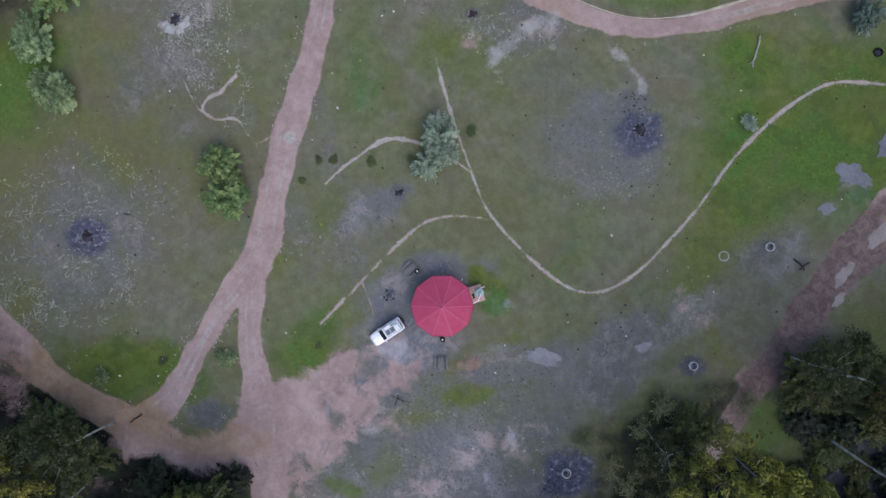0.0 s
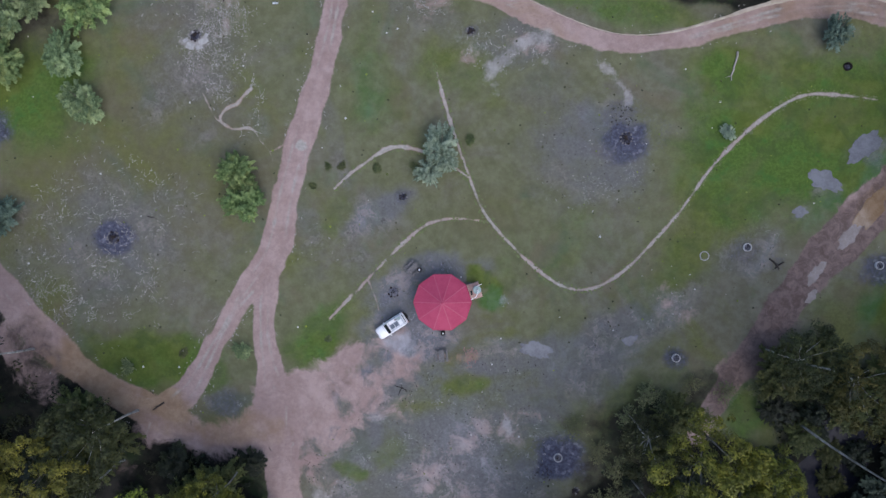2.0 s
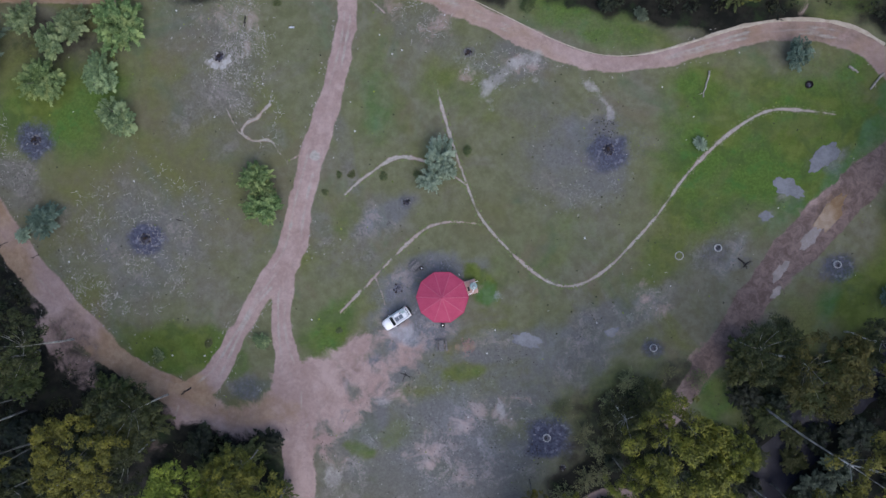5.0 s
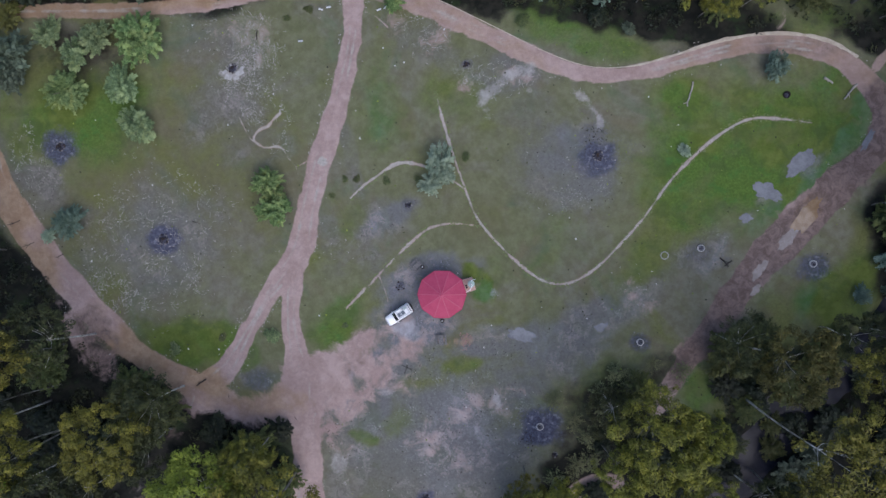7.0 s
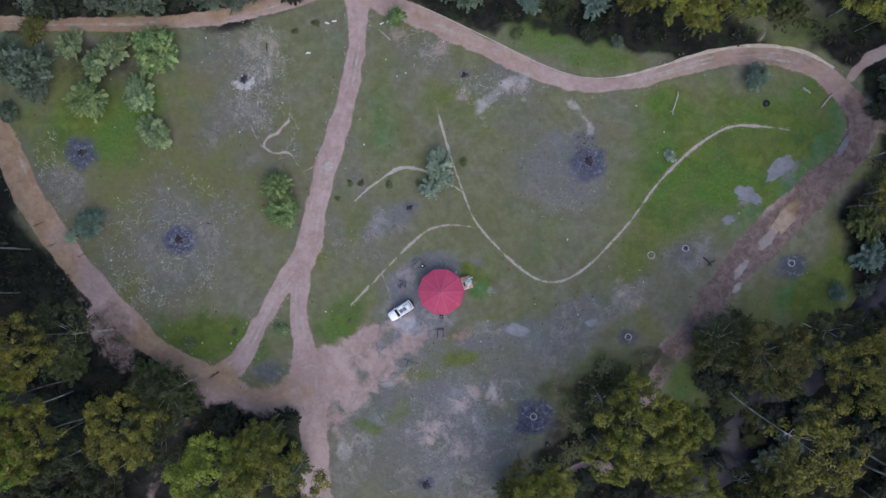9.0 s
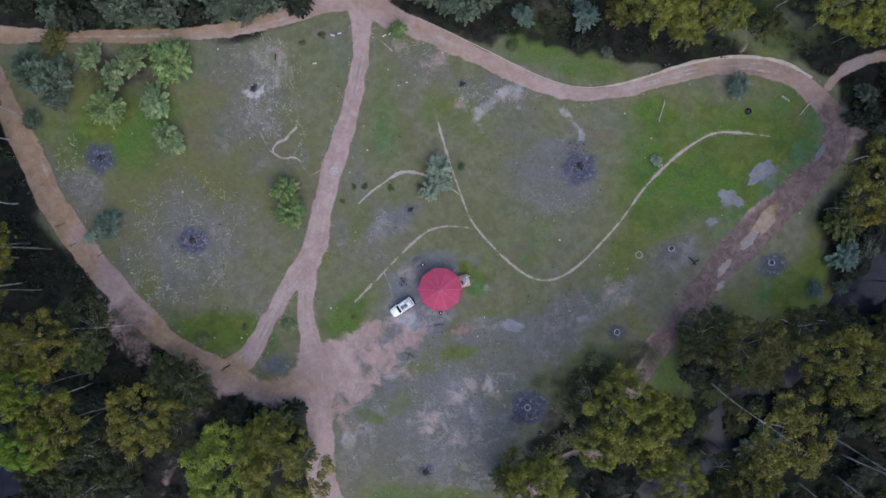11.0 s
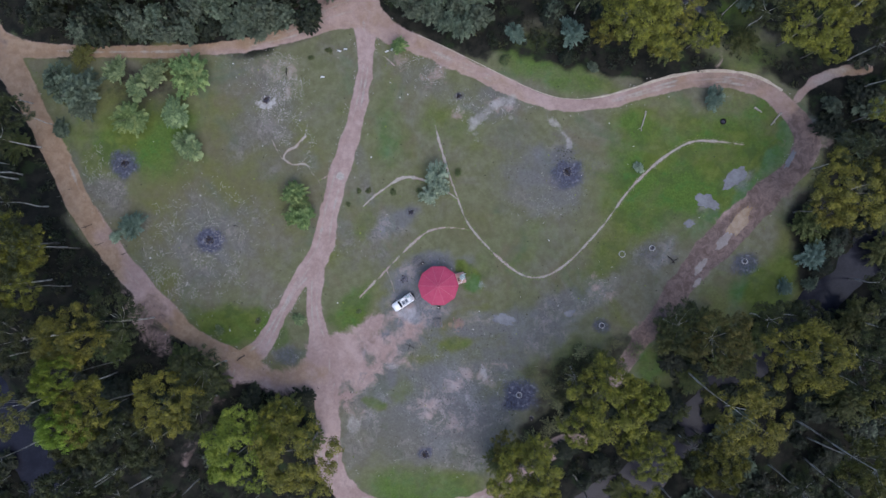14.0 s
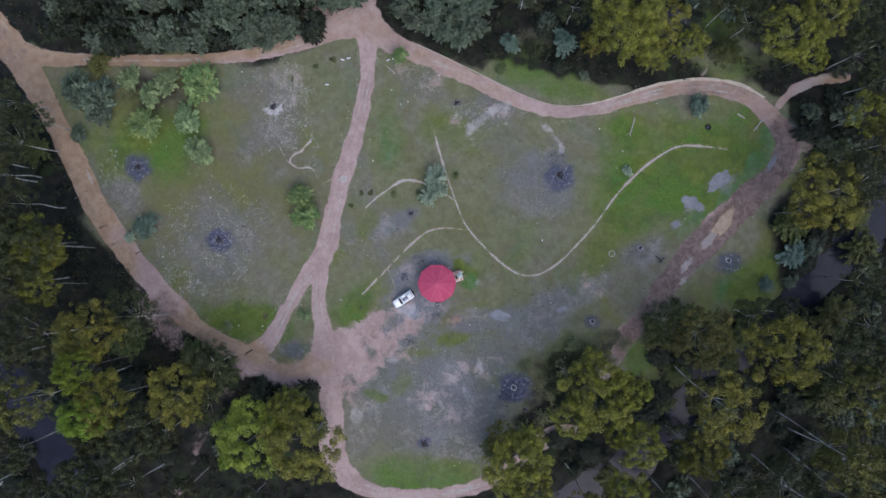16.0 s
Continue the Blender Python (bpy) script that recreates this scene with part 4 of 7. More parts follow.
SHORE = "grey puddle of rainwater lying in the grass"
puddle("water_1", 57.38, 13.73, 2.55, 1.28, 45, 1, M_PUDDLE, SHORE)
puddle("water_2", 52.05, 9.18, 1.97, 1.28, -30, 2, M_PUDDLE, SHORE)
puddle("water_3", 48.72, 4.96, 0.93, 0.70, 0, 3, M_PUDDLE, SHORE)
puddle("water_4", 13.31, -13.88, 1.97, 1.04, -15, 4, M_PUDDLE, "grey puddle of rainwater near the shelter")
puddle("water_5", 58.22, 5.44, 3.48, 1.04, 52, 5, M_CLAY, "orange clay puddle in the rutted road", 0.13)
puddle("water_6", 55.02, 1.67, 1.86, 0.93, 50, 6, M_MIRE, "pale muddy puddle in the rutted road", 0.13)
puddle("water_7", 50.80, -3.25, 1.74, 0.70, 55, 7, M_MIRE, "pale muddy puddle in the rutted road", 0.13)
puddle("water_8", 50.27, -6.33, 0.93, 0.46, 50, 8, M_MIRE, "pale muddy puddle in the rutted road", 0.13)
puddle("water_9", 67.55, 17.45, 1.74, 0.46, 62, 9, M_PUDDLE, "pale puddle beside the loop road", 0.13)
puddle("water_10", 25.95, -12.38, 0.93, 0.70, 30, 10, M_PUDDLE, SHORE)


# ---------------------------------------------------------------- shaping helpers
def part(name, bm, material, parent, label=""):
    """Links a bmesh as one mesh object under a thing or a part."""
    me = bpy.data.meshes.new(name)
    bm.to_mesh(me)
    bm.free()
    me.materials.append(material)
    ob = new(name, me)
    ob.parent = parent
    return tagged(ob, label)


def thing(name, x, y, turn=0.0, z=None, label="", category="", group=""):
    ob = new(name)
    ob.matrix_basis = pose(x, y, gz(x, y) if z is None else z, 0, 0, turn)
    return tagged(ob, label, category, group)


def box(w, d, h, at=(0, 0, 0), bevel=0.02, turn=(0, 0, 0), bm=None, taper=1.0):
    """A box with softened edges, standing on at."""
    bm = bm or bmesh.new()
    m = pose(*at, *turn)
    v = bmesh.ops.create_cube(bm, size=1.0)["verts"]
    for p in v:
        k = taper if p.co.z > 0 else 1.0
        p.co = Vector((p.co.x * w * k, p.co.y * d * k, (p.co.z + 0.5) * h))
    if bevel:
        es = list({e for p in v for e in p.link_edges})
        made = bmesh.ops.bevel(bm, geom=es, offset=bevel, segments=1, affect="EDGES")
        v = list({p for f in made["faces"] for p in f.verts} | {p for p in v if p.is_valid})
    bmesh.ops.transform(bm, matrix=m, verts=v)
    return bm


def tube(pts, radii, sides=8, bm=None, cap=True):
    """A tapered round bar along points."""
    bm = bm or bmesh.new()
    pts = [Vector(p) for p in pts]
    rings, side = [], None
    for i, p in enumerate(pts):
        d = (pts[min(i + 1, len(pts) - 1)] - pts[max(i - 1, 0)]).normalized()
        side = d.orthogonal().normalized() if side is None else (side - d * side.dot(d)).normalized()
        up = d.cross(side)
        rings.append([bm.verts.new(p + radii[i] * (math.cos(a) * side + math.sin(a) * up)) for a in (2 * math.pi * k / sides for k in range(sides))])
    for a, b in zip(rings[:-1], rings[1:]):
        for k in range(sides):
            bm.faces.new((a[k], a[(k + 1) % sides], b[(k + 1) % sides], b[k])).smooth = True
    if cap:
        bm.faces.new(rings[0][::-1])
        bm.faces.new(rings[-1])
    return bm


def lathe(profile, sides=28, bm=None, jitter=0.0):
    """A turned shape from (radius, height) pairs."""
    bm = bm or bmesh.new()
    rings = []
    for r, z in profile:
        rings.append([bm.verts.new((r * (1 + jitter * random.uniform(-1, 1)) * math.cos(a), r * (1 + jitter * random.uniform(-1, 1)) * math.sin(a), z)) for a in (2 * math.pi * k / sides for k in range(sides))])
    for a, b in zip(rings[:-1], rings[1:]):
        for k in range(sides):
            bm.faces.new((a[k], a[(k + 1) % sides], b[(k + 1) % sides], b[k])).smooth = True
    return bm


def close(bm):
    bmesh.ops.holes_fill(bm, edges=bm.edges[:])
    bmesh.ops.recalc_face_normals(bm, faces=bm.faces[:])
    return bm


# ---------------------------------------------------------------- trees and bushes
def leaf_quads(rng, p, n, a, length):
    """Verts and quads of folded leaf sprays at places p, with their normals and their long axes."""
    n = n / np.linalg.norm(n, axis=1)[:, None]
    a = a - n * (a * n).sum(1)[:, None]
    a /= np.linalg.norm(a, axis=1)[:, None] + 1e-9
    b = np.cross(n, a)
    ln = length * rng.uniform(0.6, 1.35, len(p))[:, None]
    wd = ln * rng.uniform(0.32, 0.55, len(p))[:, None]
    v = np.stack([p - a * ln * 0.5, p + b * wd * 0.5 - n * wd * 0.15, p + a * ln * 0.5 - n * ln * 0.12, p - b * wd * 0.5 - n * wd * 0.15], 1).reshape(-1, 3)
    return v, np.arange(4 * len(p)).reshape(-1, 4)


def leaf_cloud(rng, centres, radii, count, length, flat=0.75, up=0.35):
    """Leaf sprays gathered on the upper side of clumps."""
    centres, radii = np.asarray(centres, float), np.asarray(radii, float)
    k = rng.choice(len(centres), count, p=radii ** 1.6 / (radii ** 1.6).sum())
    d = rng.normal(size=(count, 3))
    d[:, 2] += up
    d /= np.linalg.norm(d, axis=1)[:, None]
    r = radii[k] * rng.uniform(0.25, 1.05, count) ** 0.45
    p = centres[k] + d * r[:, None] * np.array([1, 1, flat])
    n = d * 0.8 + rng.normal(size=(count, 3)) * 0.35 + np.array([0, 0, 0.35])
    return leaf_quads(rng, p, n, d + rng.normal(size=(count, 3)), length)


def gum_tree(seed, height, spread, leaves, lobes, count, length, bark, lift=0.62, deep=0.19):
    """A tall gum: bare pale trunk, forking limbs, an open crown of leaf clumps. Built at the origin."""
    rng = np.random.default_rng(seed)
    root = new("gum_tree")
    lean = rng.uniform(-0.05, 0.05, 2) * height
    trunk_top = np.array([lean[0], lean[1], height * lift])
    pts, radii, bow = [], [], rng.uniform(-0.35, 0.35, 2)
    base = (0.0085 if lift < 0.7 else 0.0042) * height
    for k in range(8):
        u = k / 7
        pts.append(np.array([lean[0] * u + bow[0] * math.sin(math.pi * u), lean[1] * u + bow[1] * math.sin(2.2 * math.pi * u), -0.4 + (height * lift + 0.4) * u]))
        radii.append(base * (1.3 - 0.75 * u ** 0.7))
    part("trunk", tube(pts, radii, 9), bark, root)
    cs, rs = [], []
    hub_z = height * (lift + 0.18)
    bulge = [(rng.uniform(0, 2 * math.pi), rng.uniform(0.10, 0.26)) for _ in range(lobes)]
    for i, (a, _) in enumerate(bulge):
        out = spread * rng.uniform(0.4, 0.75)
        tip = np.array([lean[0] + out * math.cos(a), lean[1] + out * math.sin(a), hub_z + 0.05 * height * rng.uniform(-0.5, 1)])
        mid = trunk_top * 0.55 + tip * 0.45 + np.array([0, 0, -0.04 * height])
        part("limb", tube([trunk_top * 0.97, mid, tip], [base * 0.42, base * 0.28, base * 0.08], 6), bark, root)
    for _ in range(120):
        a, e = rng.uniform(0, 2 * math.pi), math.asin(rng.uniform(-0.15, 1.0))
        lump = 0.74 + sum(k * math.exp(-(((a - b + math.pi) % (2 * math.pi) - math.pi) / 0.42) ** 2) for b, k in bulge) - 0.13 * math.sin(5 * a + seed)
        rr = spread * min(lump, 1.0) * rng.choice((0.62, 0.84, 0.97), p=(0.2, 0.3, 0.5)) * rng.uniform(0.94, 1.04)
        cs.append((lean[0] + rr * math.cos(a) * math.cos(e), lean[1] + rr * math.sin(a) * math.cos(e), hub_z + deep * height * math.sin(e) * rng.uniform(0.70, 1.15)))
        rs.append(spread * rng.choice((0.07, 0.11, 0.16)) * rng.uniform(0.9, 1.1))
    v, f = leaf_cloud(rng, cs, rs, count, length, 0.8, 0.5)
    sheet("crown", v, f, leaves, root, False)
    return root


def bush_plant(seed, height, spread, leaves, count, length, name="bush"):
    """A rounded young tree, leafy almost to the ground."""
    rng = np.random.default_rng(seed)
    root = new(name)
    for k in range(3):
        a = 2.1 * k + rng.uniform(0, 1)
        e = spread * 0.45
        part("stem", tube([(0.05 * math.cos(a), 0.05 * math.sin(a), -0.2), (0.35 * e * math.cos(a), 0.35 * e * math.sin(a), height * 0.35), (e * math.cos(a), e * math.sin(a), height * 0.8)],
                          [0.022 * height, 0.016 * height, 0.005 * height], 6), M_BARK, root)
    lobes = [(rng.uniform(0, 2 * math.pi), rng.uniform(0.12, 0.36)) for _ in range(5)]
    n = 95
    a, e = rng.uniform(0, 2 * math.pi, n), np.arcsin(rng.uniform(0.02, 1.0, n))
    edge = 0.66 + sum(k * np.exp(-(((a - b + math.pi) % (2 * math.pi) - math.pi) / 0.38) ** 2) for b, k in lobes)
    reach = spread * np.minimum(edge, 1.0) * rng.uniform(0.88, 1.22, n)
    low = np.array([0, 0, 0.28 * height])
    tips = np.stack([reach * np.cos(e) * np.cos(a), reach * np.cos(e) * np.sin(a), 0.66 * height * np.sin(e) * rng.uniform(0.75, 1.1, n)], 1)
    # leafy twigs run out from the middle, thick at their base and pointed at their tip
    k, u = rng.integers(0, n, count), rng.uniform(0.12, 1.0, count) ** 0.55
    side = rng.normal(size=(count, 3)) * (spread * 0.075 * (1.25 - u))[:, None]
    p = low + tips[k] * u[:, None] + side
    out = tips[k] / np.linalg.norm(tips[k], axis=1)[:, None]
    v, f = leaf_quads(rng, p, out * 0.5 + np.array([0, 0, 0.7]) + rng.normal(size=(count, 3)) * 0.3, out + side / (spread * 0.09) + rng.normal(size=(count, 3)) * 0.45, length)
    sheet("crown", v, f, leaves, root, False)
    return root


KINDS = {}
LABELS = {
    "gum": ("tall gum tree with yellow-green crown and pale trunk", "tree"),
    "lime": ("tall gum tree with bright lime-green crown", "tree"),
    "olive": ("tall olive-green gum tree with bare pale trunk", "tree"),
    "bronze": ("tall gum tree with bronze-green foliage", "tree"),
    "grey": ("grey-green wattle tree growing in a thicket", "tree"),
    "fresh": ("young tree with fresh green leaves standing in grass", "tree"),
    "mint": ("young pale green tree standing in grass", "tree"),
    "blue": ("blue-green wattle shrub with fine leaves", "shrub"),
    "teal": ("dark blue-green wattle shrub standing in grass", "shrub"),
    "dark": ("dark green shrub of the forest understorey, leaves deepened for shade", "shrub"),
    "tuft": ("low dark green shrub", "shrub"),
    "rust": ("brownish half-dead shrub beside the dirt road", "shrub"),
}
GROUPS = {"gum": "forest trees", "lime": "forest trees", "olive": "forest trees", "bronze": "forest trees", "grey": "wattle thicket", "fresh": "young trees of the clearing",
          "mint": "young trees of the clearing", "blue": "blue-green shrubs", "teal": "blue-green shrubs", "dark": "forest understorey", "tuft": "low shrubs", "rust": "low shrubs"}
REF = {}
L_TUFT = foliage("low_shrub_leaves", (0.046, 0.060, 0.022), (0.086, 0.104, 0.036), (0.108, 0.124, 0.044))
L_MINT = foliage("mint_leaves", (0.060, 0.094, 0.042), (0.182, 0.240, 0.104), (0.275, 0.335, 0.150))
for kind, mat, bark in (("gum", L_GUM, M_GREYGUM), ("lime", L_LIME, M_GREYGUM), ("olive", L_OLIVE, M_GUM), ("bronze", L_BROWN, M_GUM)):
    KINDS[kind] = [gum_tree(40 + 7 * i + len(kind), 24.0, 8.0, mat, n, 13000 if kind in ("gum", "lime") else 7500, 0.38 if kind in ("gum", "lime") else 0.48, bark) for i, n in ((0, 7), (1, 6), (2, 8))]
    REF[kind] = (24.0, 8.0)
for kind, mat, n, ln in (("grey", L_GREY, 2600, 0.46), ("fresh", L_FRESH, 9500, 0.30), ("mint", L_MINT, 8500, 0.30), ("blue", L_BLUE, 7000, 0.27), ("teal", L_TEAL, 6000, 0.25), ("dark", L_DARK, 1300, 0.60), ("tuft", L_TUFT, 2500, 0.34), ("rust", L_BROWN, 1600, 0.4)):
    KINDS[kind] = [bush_plant(300 + 11 * i + len(kind), 4.0, 2.8, mat, n, ln, "shrub" if kind in ("blue", "teal", "dark", "tuft", "rust") else "young_tree" if kind != "grey" else "wattle_tree") for i in range(1 if kind == "rust" else 3)]
    REF[kind] = (4.0, 2.8)
L_WISP = foliage("wispy_leaves", (0.075, 0.084, 0.038), (0.130, 0.140, 0.064), (0.160, 0.170, 0.076))
KINDS["wisp"] = [bush_plant(820 + i, 4.0, 2.8, L_WISP, 1100, 0.24, "shrub") for i in range(2)]
REF["wisp"] = (4.0, 2.8)
LABELS["wisp"] = ("sparse wispy olive shrub at the forest edge", "shrub")
GROUPS["wisp"] = "wispy shrubs"
KINDS["thick"] = [bush_plant(700 + i, 9.0, 5.5, L_SCRUB, 5200, 0.55, "tree") for i in range(3)]
REF["thick"] = (9.0, 5.5)
LABELS["thick"] = ("low spreading olive-green tree at the forest edge", "tree")
GROUPS["thick"] = "forest edge trees"
for kind, mat, name in (("tall", L_GUM, "yellow-green"), ("mast", L_BROWN, "bronze-green")):
    KINDS[kind] = [gum_tree(140 + 7 * i + len(name), 40.0, 7.0, mat, n, 6400, 0.46, M_GUM, 0.72, 0.11) for i, n in ((0, 6), (1, 7))[:1 if kind == "tall" else 2]]
    REF[kind] = (40.0, 7.0)
    LABELS[kind] = (f"very tall gum with a long bare white trunk and {name} crown", "tree")
    GROUPS[kind] = "forest trees"
USED = {}


def plant(kind, x, y, height, spread, turn=None):
    """A tree of a kind, at a place, of that height and crown radius."""
    i = USED.get(kind, 0)
    USED[kind] = i + 1
    src = KINDS[kind][i % len(KINDS[kind])]
    h, r = REF[kind]
    turn = (i * 137.5 + 40) % 360 if turn is None else turn
    m = pose(x, y, gz(x, y) - 0.1, 0, 0, turn) @ Matrix.Diagonal((spread / r, spread / r, height / h, 1))
    if i < len(KINDS[kind]):
        ob = src
        ob.matrix_basis = m
    else:
        ob = copy_thing(src, Matrix.Identity(4))
        ob.matrix_basis = m
    return tagged(ob, LABELS[kind][0], LABELS[kind][1], GROUPS[kind])


# young trees and shrubs of the clearing
plant("fresh", -48.35, 34.50, 5.2, 4.99)
plant("fresh", -47.88, 33.12, 5.6, 3.86, 200)
plant("mint", -55.94, 33.88, 5.2, 3.40)
plant("mint", -59.03, 31.36, 4.8, 2.95)
plant("mint", -63.56, 34.88, 4.6, 2.95)
plant("fresh", -60.47, 26.03, 4.8, 4.09)
plant("mint", -51.64, 26.27, 4.0, 3.74)
plant("mint", -48.78, 19.97, 3.8, 3.63)
plant("grey", -70.64, 30.64, 6.5, 5.22)
plant("grey", -74.25, 32.41, 6.5, 4.31)
plant("grey", -69.45, 27.72, 5.0, 3.40)
plant("grey", -74.88, 23.47, 3.4, 2.27)
plant("rust", -70.62, 37.97, 4.0, 3.18)
plant("teal", -60.77, 4.20, 3.8, 3.45)
plant("blue", -64.19, 2.08, 2.2, 1.59)
plant("fresh", -27.60, 10.88, 4.8, 3.15)
plant("fresh", -26.10, 6.13, 5.0, 3.35)
plant("fresh", -26.79, 8.56, 4.4, 2.27)
plant("blue", 0.22, 13.73, 4.2, 3.40)
plant("blue", -1.26, 10.53, 3.4, 2.50)
plant("blue", 1.03, 11.90, 3.6, 2.16)
plant("teal", 52.84, 28.56, 4.0, 2.72)
plant("blue", 38.98, 15.70, 1.4, 1.38)
plant("fresh", -7.33, 39.40, 4.0, 1.93)
plant("teal", 70.80, -1.06, 4.5, 3.40)
plant("teal", 66.25, -7.19, 2.6, 1.93)
plant("mint", -43.09, -16.43, 1.4, 1.25)
plant("mint", -27.03, -14.16, 1.5, 1.61)
plant("teal", 15.34, 41.23, 4.5, 2.50)
plant("teal", 25.96, 41.10, 5.5, 3.18)
plant("tuft", 13.17, 36.58, 1.8, 1.50)
plant("dark", 24.99, 36.89, 3.0, 2.06)
plant("grey", 30.20, 35.05, 1.5, 1.38)
plant("wisp", 18.60, -24.31, 1.6, 2.30)
plant("tuft", 4.27, 14.83, 0.8, 0.95)
plant("tuft", -13.36, 11.36, 0.5, 0.81)
plant("tuft", -8.55, 11.01, 0.5, 0.93)
plant("tuft", -3.28, 11.24, 0.5, 0.93)
plant("tuft", -15.25, 11.36, 0.5, 0.70)
plant("tuft", -17.36, 8.67, 0.4, 0.70)
plant("tuft", -24.75, 37.57, 0.5, 0.81)
plant("tuft", -21.20, 38.93, 0.6, 0.93)
plant("tuft", -15.19, -12.40, 0.4, 0.70)
plant("tuft", -35.41, -14.35, 0.4, 0.93)
plant("tuft", 68.71, -1.45, 0.6, 1.16)

# the thicket north of the narrow road
for row, (y0, hgt) in enumerate(((50, 6.0), (24, 8.0), (-8, 9.5), (-42, 10.0), (-80, 10.0))):
    for i in range(15):
        px = 45 + i * 41 + 17 * (row % 2) + random.uniform(-9, 9)
        py = y0 + random.uniform(-9, 9) - (8 if px > 480 else 0) - (34 if px < 120 else 0)
        if px > 560 - 10 * row and row < 2:
            continue
        ux, uy = (px - 784) * 0.116 + 1.67, (441 - py) * 0.116 - 0.1
        # more near-black shrubs westward, standing in for shadow between the wattles
        plant("grey" if random.random() < (0.8 if px > 200 else 0.3) else "dark", ux * 0.95, uy * 0.95, hgt * random.uniform(0.8, 1.15), random.uniform(2.6, 4.0))
# dense shrubbery beside the northern crossing
plant('grey', -6.90, 48.30, 5.4, 2.60)
plant('grey', -3.83, 46.45, 5.2, 3.00)
plant('grey', -0.77, 45.06, 4.5, 3.23)
plant('grey', 2.39, 43.68, 5.3, 2.65)
plant('grey', 5.21, 42.97, 5.2, 3.23)
plant('grey', 8.23, 44.38, 5.1, 3.25)
plant('grey', 0.12, 48.42, 5.5, 3.26)
plant('grey', 3.50, 46.69, 5.1, 2.49)
plant('grey', 6.65, 47.20, 4.7, 3.34)
plant('grey', -5.54, 50.75, 5.0, 2.51)
plant('grey', -1.02, 51.80, 5.2, 3.13)
plant('grey', 3.49, 50.83, 5.6, 3.31)
plant('grey', 9.11, 48.84, 5.6, 3.00)
# tall gums: north-east
plant('gum', 35.10, 40.55, 18.0, 6.83)
plant('gum', 31.43, 39.53, 13.0, 3.23)
plant('gum', 41.12, 37.05, 12.0, 3.91)
plant('gum', 47.93, 38.56, 12.0, 3.69)
plant('gum', 41.87, 43.33, 17.0, 5.22)
plant('olive', 26.62, 45.61, 17.0, 4.17)
plant('gum', 64.89, 38.95, 18.0, 6.47)
plant('gum', 69.80, 42.25, 20.0, 5.65)
plant('olive', 58.91, 42.07, 17.0, 5.01)
plant('gum', 69.24, 36.46, 13.0, 3.66)
plant('olive', 54.54, 44.83, 18.0, 4.14)
plant('olive', 77.71, 35.77, 18.0, 5.22)
plant('gum', 78.87, 24.36, 17.0, 4.42)
plant('olive', 80.70, 30.71, 18.0, 4.17)
plant('gum', 71.08, 9.41, 20.0, 7.19)
plant('olive', 77.28, 11.32, 21.0, 6.11)
plant('gum', 68.08, 7.08, 16.0, 4.45)
plant('olive', 71.52, 15.50, 19.0, 4.56)
plant('bronze', 80.54, 19.19, 21.0, 5.09)
plant('olive', 51.54, 47.89, 18.0, 5.18)
plant('olive', 63.92, 48.31, 19.0, 6.16)
plant('olive', 77.49, 45.11, 19.0, 6.16)
plant('olive', 17.37, 48.84, 17.0, 5.22)
# tall gums: south-east
plant('gum', 30.09, -24.38, 26.0, 7.36)
plant('gum', 35.39, -24.73, 24.0, 4.65)
plant('olive', 25.98, -22.63, 19.0, 4.59)
plant('gum', 25.76, -30.95, 21.0, 4.52)
plant('bronze', 47.91, -14.71, 22.0, 5.91)
plant('olive', 43.55, -13.21, 18.0, 4.84)
plant('gum', 62.46, -17.19, 24.0, 7.48)
plant('gum', 50.04, -35.29, 22.0, 5.50)
plant('olive', 46.69, -35.46, 20.0, 4.56)
plant('gum', 39.38, -36.42, 19.0, 4.80)
plant('gum', 16.18, -38.14, 20.0, 6.63)
plant('gum', 13.69, -34.88, 16.0, 3.60)
plant('gum', 19.90, -43.61, 19.0, 4.59)
plant('bronze', 76.53, -23.89, 25.0, 5.61)
plant('bronze', 70.97, -35.74, 25.0, 6.01)
plant('olive', 77.06, -38.21, 26.0, 5.96)
plant('olive', 63.84, -41.17, 24.0, 5.66)
plant('gum', 36.16, -44.94, 20.0, 5.18)
plant('olive', 54.53, -43.75, 22.0, 5.09)
plant('olive', 73.29, -17.57, 22.0, 6.16)
plant('olive', 78.97, -13.38, 23.0, 6.11)
plant('olive', 79.12, -5.64, 19.0, 4.80)
plant('olive', 43.98, -46.42, 21.0, 5.14)
plant('gum', 29.05, -47.18, 20.0, 4.76)
plant('olive', 81.65, -30.36, 26.0, 5.96)
plant('gum', 35.69, -33.41, 16.0, 3.18)
# growth on the creek's bank
plant('olive', 60.27, -12.23, 16.0, 4.80)
plant('olive', 66.62, -12.29, 12.0, 3.40)
plant('thick', 63.07, -14.88, 4.0, 3.20)
plant('dark', 69.37, -11.46, 3.0, 2.60)
plant('dark', 73.32, -3.06, 3.0, 2.40)
plant('grey', 74.91, 0.29, 3.5, 2.60)
plant('dark', 75.98, 2.52, 3.0, 2.80)
plant('grey', 71.18, -6.42, 2.4, 1.80)
plant('thick', 83.49, 6.43, 4.0, 3.20)
plant('dark', 81.35, 4.76, 3.4, 2.60)
plant('dark', 45.63, -29.47, 3.0, 2.60)
plant('dark', 50.40, -24.54, 3.0, 2.40)
plant('dark', 56.49, -28.01, 3.2, 2.80)
plant('dark', 46.70, -35.41, 3.0, 2.40)
plant('thick', 53.04, -31.59, 3.0, 2.60)
plant('dark', 42.60, -36.18, 2.6, 2.40)
plant('dark', 58.63, -22.68, 3.0, 2.60)
